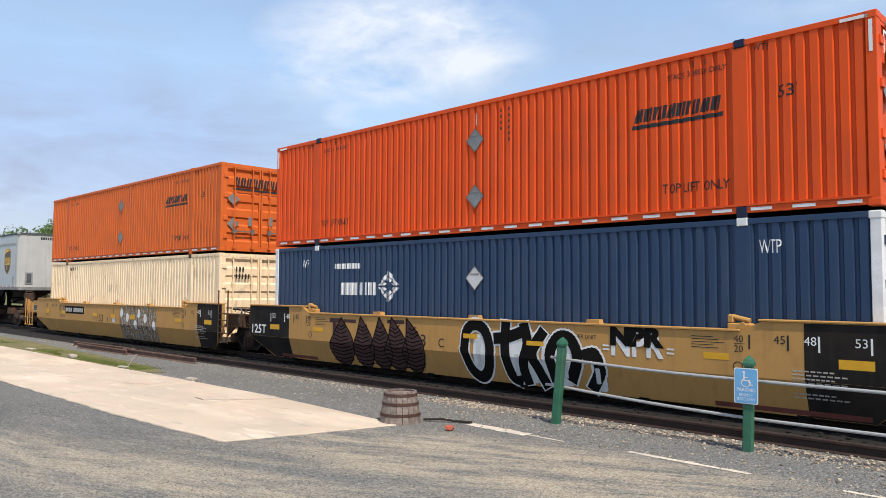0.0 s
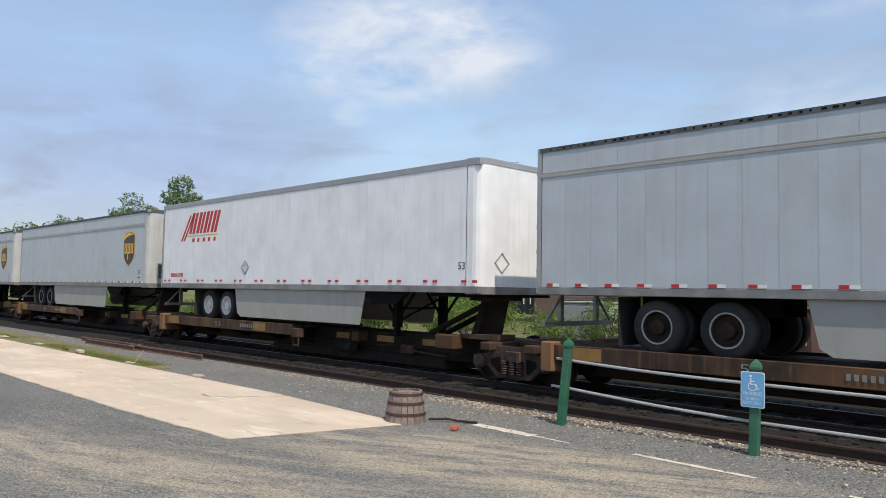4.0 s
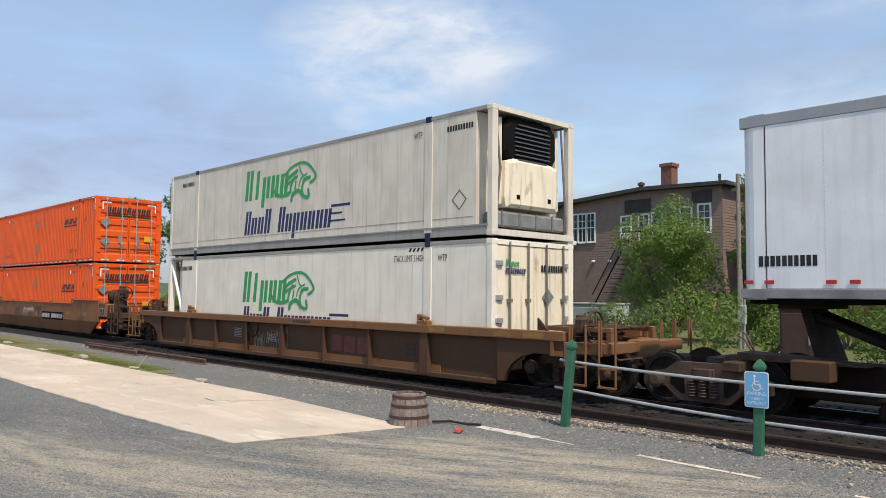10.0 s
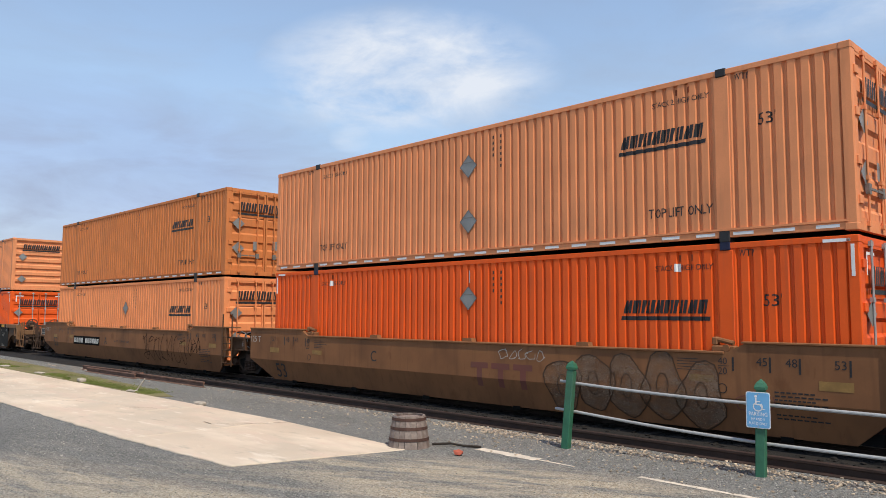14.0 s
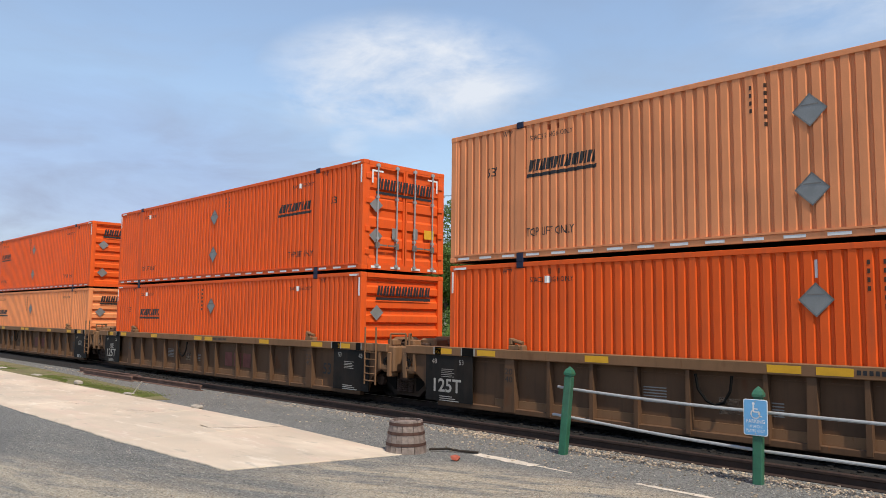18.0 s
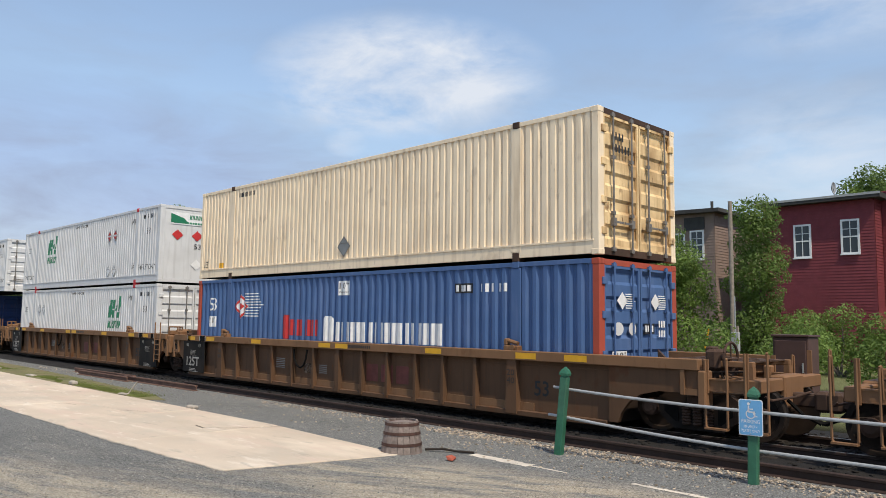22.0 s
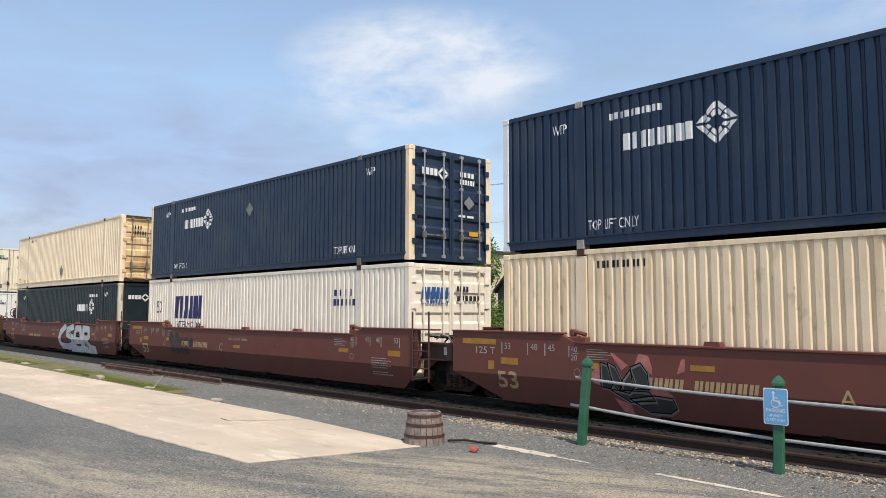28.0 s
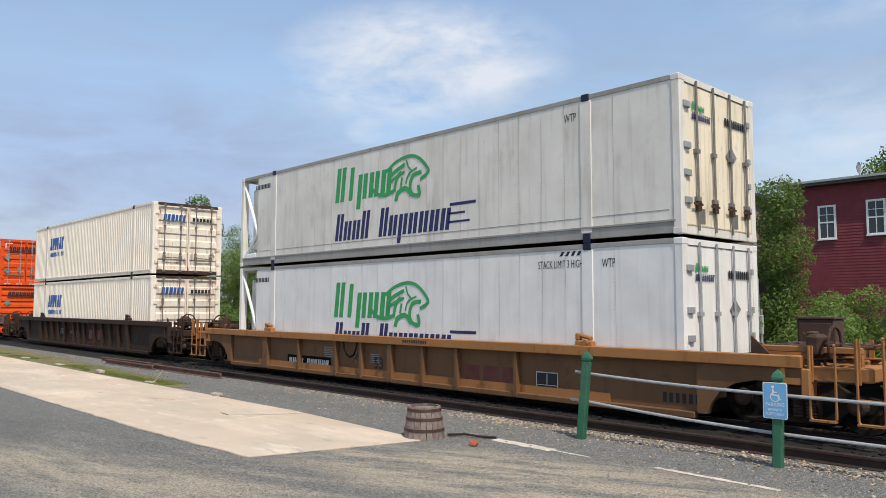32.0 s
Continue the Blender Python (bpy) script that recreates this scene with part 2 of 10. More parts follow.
TRUCKDUST = surface("dusty_brown_bogie", (0.062, 0.04, 0.031), 0.85, 0.1, 0.45, 5, 40, bump=0.04, dirt=(0.17, 0.105, 0.075), dirt_amount=0.6)
DECKRUST = surface("sooty_deck_with_rust", (0.05, 0.03, 0.02), 0.75, 0.1, 0.35, 3, 40, dirt=(0.24, 0.115, 0.045), dirt_amount=0.75, streak=0.5, rust=0.5)
RIMWHITE = surface("white_wheel_rim", (0.6, 0.6, 0.58), 0.5, 0.1, 0.15, 8, 50)
MARKBLACK = surface("black_marking", (0.02, 0.02, 0.022), 0.55, 0, 0.2, 4, 40)
MARKWHITE = surface("white_marking", (0.75, 0.75, 0.74), 0.55, 0, 0.12, 4, 40)
MARKRED = surface("red_marking", (0.50, 0.03, 0.03), 0.5, 0, 0.1, 4, 40)
MARKYELLOW = surface("yellow_marking", (0.70, 0.36, 0.02), 0.5, 0, 0.1, 4, 40)
MARKGREEN = surface("green_marking", (0.03, 0.33, 0.10), 0.5, 0, 0.1, 4, 40)
DARKGREEN = surface("dark_green_marking", (0.01, 0.17, 0.085), 0.5, 0, 0.1, 4, 40)
MARKNAVY = surface("navy_marking", (0.018, 0.022, 0.105), 0.5, 0, 0.1, 4, 40)
MARKBLUE = surface("blue_marking", (0.02, 0.09, 0.30), 0.5, 0, 0.1, 4, 40)
MARKGREY = surface("grey_placard", (0.25, 0.255, 0.25), 0.45, 0.3, 0.15, 4, 40)
CASTBLUE = surface("blue_casting", (0.012, 0.016, 0.045), 0.5, 0.2, 0.15, 6, 40)
CASTRED = surface("red_casting", (0.5, 0.02, 0.03), 0.5, 0.1, 0.15, 6, 40)
SHIELDBROWN = surface("brown_shield", (0.05, 0.022, 0.01), 0.4, 0, 0.1, 4, 40)
SHIELDGOLD = surface("gold_shield", (0.8, 0.46, 0.05), 0.4, 0, 0.1, 4, 40)
GRAPHITE = surface("graphite_spray", (0.034, 0.036, 0.033), 0.6, 0, 0.3, 4, 40)
GREYSPRAY = surface("warm_grey_spray", (0.2, 0.175, 0.16), 0.6, 0, 0.25, 4, 40)
PINK = surface("pink_spray", (0.50, 0.17, 0.15), 0.6, 0, 0.25, 6, 40)
RODSTEEL = surface("dull_rod_steel", (0.20, 0.185, 0.17), 0.6, 0.3, 0.25, 8, 50)
GRIMEBLACK = surface("sooty_black_panel", (0.013, 0.0115, 0.0105), 0.75, 0, 0.4, 2.5, 30, dirt=(0.05, 0.034, 0.024), dirt_amount=0.6, streak=0.3, gloss=0.2)
MARKPALE = surface("chalky_white_marking", (0.60, 0.58, 0.54), 0.6, 0, 0.2, 5, 40, dirt=(0.3, 0.26, 0.2), dirt_amount=0.4)
MARKDIM = surface("dirty_white_marking", (0.42, 0.39, 0.35), 0.6, 0, 0.3, 5, 40, dirt=(0.15, 0.11, 0.08), dirt_amount=0.6)
RAILRUST = surface("dark_rail_rust", (0.042, 0.024, 0.019), 0.75, 0.1, 0.3, 4, 45, dirt=(0.022, 0.015, 0.012), dirt_amount=0.5)
PALETAN = surface("pale_spray_fill", (0.23, 0.15, 0.1), 0.65, 0, 0.25, 3, 40)
PALEWHITE = surface("streaky_white_spray", (0.62, 0.62, 0.62), 0.55, 0, 0.22, 3, 40, streak=0.35, dirt=(0.34, 0.32, 0.31), dirt_amount=0.45)
DARKRAIL = surface("pitted_dark_rail", (0.10, 0.105, 0.11), 0.6, 0.2, 0.35, 6, 40)
TEALBLACK = paint("teal_black_paint", (0.008, 0.016, 0.021), rough=0.45, gloss=0.35, dirt=(0.08, 0.09, 0.09), dirt_amount=0.12)
SPINEDARK = surface("oily_dark_steel", (0.02, 0.013, 0.01), 0.8, 0.1, 0.4, 4, 40, dirt=(0.07, 0.038, 0.022), dirt_amount=0.45, gloss=0.2)
REEFRAIL = paint("dirty_grey_rail", (0.34, 0.325, 0.30), rough=0.5, streak=0.3, dirt_amount=0.4)
MARKGOLD = surface("faded_gold_marking", (0.46, 0.31, 0.16), 0.6, 0, 0.25, 5, 40)
PANELORANGE = surface("dirty_yellow_panel", (0.42, 0.2, 0.035), 0.6, 0, 0.2, 5, 40)
DARKBERRY = surface("dark_berry_spray", (0.06, 0.022, 0.02), 0.65, 0, 0.35, 4, 40)
REDFADE = surface("faded_red_spray", (0.17, 0.045, 0.035), 0.65, 0, 0.25, 5, 40)
DOORRUST = paint("rust_stained_ochre_door", (0.84, 0.62, 0.34), rough=0.65, rust=0.85, streak=0.75, dirt=(0.24, 0.11, 0.035), dirt_amount=0.95)
PANELDULL = surface("faded_ochre_panel", (0.27, 0.15, 0.045), 0.65, 0, 0.25, 5, 40)
NOSEGREY = paint("dusty_pale_nose_skin", (0.47, 0.475, 0.465), rough=0.5, streak=0.25)
POSTDUSTY = paint("rust_streaked_cream_post", (0.7, 0.63, 0.5), rough=0.6, rust=0.6, streak=0.6, dirt=(0.25, 0.13, 0.05), dirt_amount=0.3)
DOORDUSTY = paint("dusty_white_trailer_door", (0.8, 0.775, 0.72), rough=0.5, rust=0.25, streak=0.35, dirt=(0.3, 0.2, 0.1), dirt_amount=0.15)
POSTRED = paint("faded_red_post_paint", (0.40, 0.075, 0.045), rough=0.6, rust=0.3, dirt_amount=0.2)
OCHRE = paint("rusty_ochre_chord_paint", (0.22, 0.102, 0.043), rough=0.65, rust=0.5, dirt_amount=0.35)
PALESPRAY = surface("grey_smeared_spray", (0.33, 0.29, 0.24), 0.65, 0, 0.3, 3, 40, streak=0.4, dirt=(0.2, 0.14, 0.08), dirt_amount=0.5)


def thin_coat(m, stretch, lo, hi):
    """Lets the ground show through a paint in drawn-out streaks."""
    nt = m.node_tree
    N, K = nt.nodes.new, nt.links.new
    co, mp, n, r = N("ShaderNodeTexCoord"), N("ShaderNodeMapping"), N("ShaderNodeTexNoise"), N("ShaderNodeMapRange")
    mp.inputs["Scale"].default_value = stretch
    n.inputs["Scale"].default_value, n.inputs["Detail"].default_value = 3.0, 6.0
    r.inputs["From Min"].default_value, r.inputs["From Max"].default_value = 0.3, 0.7
    r.inputs["To Min"].default_value, r.inputs["To Max"].default_value = lo, hi
    K(co.outputs["Object"], mp.inputs["Vector"])
    K(mp.outputs[0], n.inputs["Vector"])
    K(n.outputs["Fac"], r.inputs["Value"])
    K(r.outputs[0], nt.nodes["Principled BSDF"].inputs["Alpha"])


thin_coat(PALESPRAY, (0.6, 1, 7), 0.15, 0.95)
thin_coat(PALETAN, (1, 1, 2), 0.1, 0.8)
LOWRAIL = surface("scuffed_grey_rail", (0.27, 0.27, 0.265), 0.55, 0.3, 0.25, 3, 40, dirt=(0.1, 0.085, 0.07), dirt_amount=0.5)
REEFER_CREAM = paint("cream_white_panel", (0.85, 0.79, 0.67), rough=0.5, streak=0.22, dirt=(0.35, 0.27, 0.18), dirt_amount=0.12)
REEFER_CREAM_OLD = paint("dirty_cream_panel", (0.72, 0.66, 0.56), rough=0.55, streak=0.35, dirt=(0.28, 0.21, 0.14), dirt_amount=0.22)

# ---- geometry helpers ----
class Shape:
    """Gathers vertices and faces of one mesh."""

    def __init__(self):
        self.v, self.f = [], []

    def add(self, verts, faces):
        n = len(self.v)
        self.v += [tuple(p) for p in verts]
        self.f += [tuple(n + i for i in q) for q in faces]
        return self

    def box(self, x0, x1, y0, y1, z0, z1, c=0.0):
        if x0 > x1:
            x0, x1 = x1, x0
        if y0 > y1:
            y0, y1 = y1, y0
        if z0 > z1:
            z0, z1 = z1, z0
        if c <= 0:
            v = [(x, y, z) for z in (z0, z1) for x, y in ((x0, y0), (x1, y0), (x1, y1), (x0, y1))]
            return self.add(v, [(3, 2, 1, 0), (4, 5, 6, 7), (0, 1, 5, 4), (1, 2, 6, 5), (2, 3, 7, 6), (3, 0, 4, 7)])
        rings = []
        for z, k in ((z0, c), (z0 + c, 0), (z1 - c, 0), (z1, c)):
            a, b, d, e = x0 + k, x1 - k, y0 + k, y1 - k
            q = c if k == 0 else c * 0.6
            rings.append([(a + q, d, z), (b - q, d, z), (b, d + q, z), (b, e - q, z), (b - q, e, z), (a + q, e, z), (a, e - q, z), (a, d + q, z)])
        return self.loft(rings)

    def loft(self, rings, caps=True):
        n = len(rings[0])
        v = [p for r in rings for p in r]
        f = [(k * n + i, k * n + (i + 1) % n, (k + 1) * n + (i + 1) % n, (k + 1) * n + i) for k in range(len(rings) - 1) for i in range(n)]
        if caps:
            f += [tuple(range(n - 1, -1, -1)), tuple((len(rings) - 1) * n + i for i in range(n))]
        return self.add(v, f)

    def prism(self, pts, axis, a, b):
        """A polygon in the two other axes, drawn out along axis from a to b."""
        def at(p, w):
            q = list(p)
            q.insert("xyz".index(axis), w)
            return q
        return self.loft([[at(p, a) for p in pts], [at(p, b) for p in pts]])

    def tube(self, p, q, r, n=8, r2=None):
        p, q = Vector(p), Vector(q)
        d = (q - p).normalized()
        s = d.orthogonal().normalized()
        t = d.cross(s)
        ring = lambda o, k: [o + (s * math.cos(i * math.tau / n) + t * math.sin(i * math.tau / n)) * k for i in range(n)]
        return self.loft([ring(p, r), ring(q, r if r2 is None else r2)])

    def pipe(self, pts, r, n=6):
        for a, b in zip(pts, pts[1:]):
            self.tube(a, b, r, n)
        return self

    def lathe(self, prof, axis="y", at=(0, 0, 0), n=20, caps=True):
        """Rings of (along, radius) round an axis through at."""
        rings = []
        for w, r in prof:
            ring = []
            for i in range(n):
                a = i * math.tau / n
                c, s = r * math.cos(a), r * math.sin(a)
                p = {"x": (w, c, s), "y": (c, w, s), "z": (c, s, w)}[axis]
                ring.append((p[0] + at[0], p[1] + at[1], p[2] + at[2]))
            rings.append(ring)
        return self.loft(rings, caps)

    def mesh(self, name):
        me = bpy.data.meshes.new(name)
        me.from_pydata(self.v, [], self.f)
        me.validate()
        return me


MESHES = {}


def part(name, key, make, material, parent=None, label=""):
    """One mesh object under a thing. Alike parts share their mesh under a key; make() gives the Shape."""
    full = (key, material.name)
    if key is None or full not in MESHES:
        me = make().mesh(name)
        me.materials.append(material)
        if key is not None:
            MESHES[full] = me
    else:
        me = MESHES[full]
    ob = new(name, me)
    ob.parent = parent
    if label:
        ob["label"] = label
    return ob


def smooth(ob):
    ob.data.polygons.foreach_set("use_smooth", [True] * len(ob.data.polygons))
    return ob


def thing(name, label, category, group="", x=0, y=0, z=0):
    e = new(name)
    e.empty_display_size = 0.3
    e.location = (x, y, z)
    return tagged(e, label, category, group)


# ---- flat markings that follow a wall's profile ----
def corrugation(pitch, depth, outer=0.46, slope=0.16):
    """Breaks and depth of a folded steel wall along x: outer flat, slope, inner flat, slope."""
    def y_of(x):
        u = (x / pitch) % 1.0
        if u < outer:
            return 0.0
        if u < outer + slope:
            return depth * (u - outer) / slope
        if u < 1 - slope:
            return depth
        return depth * (1 - u) / slope
    marks = [0, outer, outer + slope, 1 - slope]
    return pitch, y_of, marks


FLAT = (1e9, lambda x: 0.0, [])
CORR = corrugation(0.2116, 0.038, 0.55, 0.12)
CORR_DEEP = corrugation(0.2116, 0.036, 0.52, 0.15)
CORR_WIDE = corrugation(0.2745, 0.055, 0.32, 0.24)


def flat(polys):
    """All polygons, also those that stand in groups."""
    return [q for p in polys for q in (p if isinstance(p, Bars) else [p])]


def clip(poly, axis, lim, sign):
    """The share of a convex polygon on one side of a line across x (axis 0) or z (axis 1)."""
    got = []
    for i, p in enumerate(poly):
        q = poly[i - 1]
        dp, dq = sign * (p[axis] - lim), sign * (q[axis] - lim)
        if (dp >= 0) != (dq >= 0):
            t = dq / (dq - dp)
            got.append(tuple(q[k] + (p[k] - q[k]) * t for k in (0, 1)))
        if dp >= 0:
            got.append(p)
    return got


def decal(polys, prof, face_y, lift=0.004, layered=0, fold=None):
    """Convex polygons in (x, z), cut where the wall folds and laid on it."""
    pitch, y_of, marks = prof
    s = Shape()
    for order, poly in enumerate(flat(polys)):
        rise = lift + (order % 50) * 0.00012 * layered
        x0, x1 = min(p[0] for p in poly), max(p[0] for p in poly)
        cuts = [x0, x1]
        if marks:
            k = math.floor(x0 / pitch)
            while k * pitch < x1:
                cuts += [(k + m) * pitch for m in marks if x0 < (k + m) * pitch < x1]
                k += 1
        cuts.sort()
        for a, b in zip(cuts, cuts[1:]):
            if b - a < 1e-5:
                continue
            eps = 1e-4
            piece = clip(clip(poly, 0, a, 1), 0, b, -1)
            for half in ([piece] if fold is None else [clip(piece, 1, fold[0], 1), clip(piece, 1, fold[0], -1)]):
                if len(half) > 2:
                    s.add([(x, face_y + y_of(min(max(x, a + eps), b - eps)) - rise + (max(0.0, fold[0] - z) * fold[1] if fold else 0.0), z) for x, z in half], [tuple(range(len(half)))])
    return s


TEXTS = {}


def text_polys(words, x, z, height, width=None, slant=0.0, bold=0.0):
    """Triangles of built-in lettering with its lower left corner at (x, z); stretched to width where given."""
    if (words, bold) not in TEXTS:
        cu = bpy.data.curves.new("lettering", "FONT")
        cu.body, cu.fill_mode, cu.resolution_u, cu.offset = words, "FRONT", 3, bold
        ob = new("lettering", cu)
        dg = bpy.context.evaluated_depsgraph_get()
        me = bpy.data.meshes.new_from_object(ob.evaluated_get(dg))
        bpy.data.objects.remove(ob)
        me.calc_loop_triangles()
        co = [tuple(v.co[:2]) for v in me.vertices]
        tris = [[co[i] for i in t.vertices] for t in me.loop_triangles]
        lo = [min(p[k] for p in co) for k in (0, 1)]
        hi = [max(p[k] for p in co) for k in (0, 1)]
        TEXTS[(words, bold)] = ([[(p[0] - lo[0], p[1] - lo[1]) for p in t] for t in tris], hi[0] - lo[0], hi[1] - lo[1])
        bpy.data.meshes.remove(me)
    tris, w, h = TEXTS[(words, bold)]
    k = height / h
    kx = width / w if width else k
    return [[(x + p[0] * kx + slant * p[1] * k, z + p[1] * k) for p in t] for t in tris]


def rect(x0, x1, z0, z1, slant=0.0):
    return [(x0, z0), (x1, z0), (x1 + slant, z1), (x0 + slant, z1)]


def bars(x, z, width, height, n, gap=0.28, slant=0.0, seed=1, split=True):
    """A line of plain bars of the size of a word that is not spelled out; split: each place takes two of unequal height."""
    rnd = random.Random(seed)
    out, step = [], width / n
    for i in range(n):
        a, b = x + i * step, x + (i + 1 - gap * rnd.uniform(0.9, 1.1)) * step
        if split:
            out.append(stems(a, b, z, z + height, slant / height, rnd))
        else:
            out.append(rect(a, b, z, z + height, slant))
    return out


class Bars(list):
    """The few bars that stand in one place of a word."""


def stems(x0, x1, z0, z1, lean, rnd):
    """Two upright bars of one height, close together."""
    w, k = x1 - x0, rnd.uniform(0.42, 0.5)
    return Bars([(p + lean * (q - z0), q) for p, q in rect(a, b, z0, z1)] for a, b in ((x0, x0 + k * w), (x0 + (k + 0.13) * w, x1)))


def block(x0, x1, z0, z1, base, lean):
    """A plain block with cut corners, leaning by lean to its height over base."""
    c = 0.15 * min(x1 - x0, z1 - z0)
    pts = [(x0 + c, z0), (x1 - c, z0), (x1, z0 + c), (x1, z1 - c), (x1 - c, z1), (x0 + c, z1), (x0, z1 - c), (x0, z0 + c)]
    return [(x + lean * (z - base), z) for x, z in pts]


def word_shape(x, z, width, height, forms, gap=0.16, lean=0.0):
    """Plain blocks in the silhouette of a word: C tall, x low, p hanging, a blank between words."""
    step = width / len(forms)
    out = []
    for i, f in enumerate(forms):
        if f == " ":
            continue
        lo, hi = {"C": (0, 1), "x": (0, 0.7), "p": (-0.28, 0.7), "i": (0, 0.95)}[f]
        w = step * (1 - gap) * (0.42 if f == "i" else 1)
        a = x + i * step + (step - w) / 2
        if f == "i":
            out.append(block(a, a + w, z + lo * height, z + hi * height, z, lean))
            continue
        out.append(Bars([(px + lean * (pz - z), pz) for px, pz in rect(p, q, c, z + hi * height)] for p, q, c in ((a, a + 0.44 * w, z + lo * height), (a + 0.58 * w, a + w, z))))
    return out


def curve(pts, n=5):
    """A smooth path through points."""
    out = []
    q = [pts[0]] + list(pts) + [pts[-1]]
    for a, b, c, d in zip(q, q[1:], q[2:], q[3:]):
        for k in range(n):
            t = k / n
            out.append(tuple(0.5 * (2 * b[i] + (c[i] - a[i]) * t + (2 * a[i] - 5 * b[i] + 4 * c[i] - d[i]) * t * t + (3 * b[i] - a[i] - 3 * c[i] + d[i]) * t ** 3) for i in (0, 1)))
    return out + [pts[-1]]


def diamond(x, z, r):
    return [[(x - r, z), (x, z - r), (x + r, z), (x, z + r)]]


def ring_polys(path, w, closed=True):
    """A stroke of width w along a path, as quads."""
    out = []
    pts = path + [path[0]] if closed else path
    for a, b in zip(pts, pts[1:]):
        d = Vector((b[0] - a[0], b[1] - a[1]))
        if d.length < 1e-6:
            continue
        d.normalize()
        n = Vector((-d.y, d.x)) * w / 2
        e = d * w * 0.3
        out.append([(a[0] - n.x - e.x, a[1] - n.y - e.y), (b[0] - n.x + e.x, b[1] - n.y + e.y), (b[0] + n.x + e.x, b[1] + n.y + e.y), (a[0] + n.x - e.x, a[1] + n.y - e.y)])
    return out


def oval(x, z, rx, rz, n=18, a0=0.0, a1=math.tau):
    return [(x + rx * math.cos(a0 + (a1 - a0) * i / n), z + rz * math.sin(a0 + (a1 - a0) * i / n)) for i in range(n + (0 if abs(a1 - a0 - math.tau) < 1e-6 else 1))]

# ---- containers ----
LONG, WIDE, TALL = 15.85, 2.6, 2.9
FACE = -WIDE / 2


class Box:
    """What the marking functions need to know of a container's near wall."""

    def __init__(self, ob, prof, face, fold=None):
        self.ob, self.prof, self.face, self.fold = ob, prof, face, fold

    def mark(self, name, polys, material, lift=0.004, label=""):
        if name == "wordmark":
            for p in polys:
                last = part("letter_block", None, lambda: decal([p], self.prof, self.face, lift, 0, self.fold), material, self.ob, label)
            return last
        layered = 1 if name in ("graffiti", "emblem", "placard_frame") else 0
        return part(name, None, lambda: decal(polys, self.prof, self.face, lift, layered, self.fold), material, self.ob, label)


def corr_wall(x0, x1, z0, z1, prof, y, sign):
    pitch, y_of, marks = prof
    xs = {x0, x1}
    k = math.floor(x0 / pitch)
    while k * pitch < x1:
        xs |= {(k + m) * pitch for m in marks if x0 < (k + m) * pitch < x1}
        k += 1
    xs = sorted(xs)
    pts = [(x, y - sign * y_of(x + 1e-6 if x < x1 else x - 1e-6)) for x in xs]
    v = [(x, w, z) for z in (z0, z1) for x, w in pts]
    n = len(pts)
    return Shape().add(v, [(i, i + 1, n + i + 1, n + i) for i in range(n - 1)])


def ribbed_end(x, y0, y1, z0, z1, n, sign, depth=0.04):
    """An end wall with n horizontal pressed ribs."""
    prof, step = [(x, z0)], (z1 - z0) / n
    for i in range(n):
        z = z0 + i * step
        prof += [(x, z + step * 0.30), (x - sign * depth, z + step * 0.42), (x - sign * depth, z + step * 0.75), (x, z + step * 0.87)]
    prof.append((x, z1))
    m = len(prof)
    v = [(p[0], y, p[1]) for y in (y0, y1) for p in prof]
    return Shape().add(v, [(i, i + 1, m + i + 1, m + i) for i in range(m - 1)])


def door_pair(c, skin, length, tall, rods=None, ribs=5, frame_paint=None):
    X = length / 2
    rods = rods or skin
    for k, (y0, y1) in enumerate(((-1.16, -0.012), (0.012, 1.16))):
        d = part("door", ("door", k, length, ribs), lambda: ribbed_end(X - 0.03, y0, y1, 0.16, tall - 0.13, ribs, 1), skin, c)
        part("door_edge", ("doorframe", k, length, tall), lambda: Shape().box(X - 0.05, X - 0.005, y0, y0 + 0.05, 0.15, tall - 0.12).box(X - 0.05, X - 0.005, y1 - 0.05, y1, 0.15, tall - 0.12).box(X - 0.05, X - 0.005, y0 + 0.05, y1 - 0.05, 0.15, 0.2).box(X - 0.05, X - 0.005, y0 + 0.05, y1 - 0.05, tall - 0.18, tall - 0.12), skin, d)
        for j in (0.24, 0.76):
            y = y0 + (y1 - y0) * j
            part("locking_rod", ("rod", k, j, length, tall), lambda: Shape().tube((X + 0.03, y, 0.08), (X + 0.03, y, tall - 0.06), 0.019, 8).box(X - 0.01, X + 0.045, y - 0.05, y + 0.05, 0.09, 0.16).box(X - 0.01, X + 0.045, y - 0.05, y + 0.05, tall - 0.15, tall - 0.08).box(X - 0.01, X + 0.05, y - 0.04, y + 0.04, 0.8, 0.87).box(X - 0.01, X + 0.05, y - 0.04, y + 0.04, 1.9, 1.97), rods, d)
            part("handle", ("doorhandle", k, j, length), lambda: Shape().box(X + 0.045, X + 0.065, y - 0.02, y + 0.28 * (1 if j < 0.5 else -1), 0.64, 0.68).box(X, X + 0.06, y - 0.05, y + 0.05, 0.58, 0.74), RODSTEEL, d)
        edge = y0 if k == 0 else y1
        for z in (0.4, 1.0, 1.75, tall - 0.5):
            part("hinge", ("hinge", k, z, length), lambda: Shape().box(X - 0.03, X + 0.03, edge - 0.07, edge + 0.07, z, z + 0.14, 0.008), skin, d)


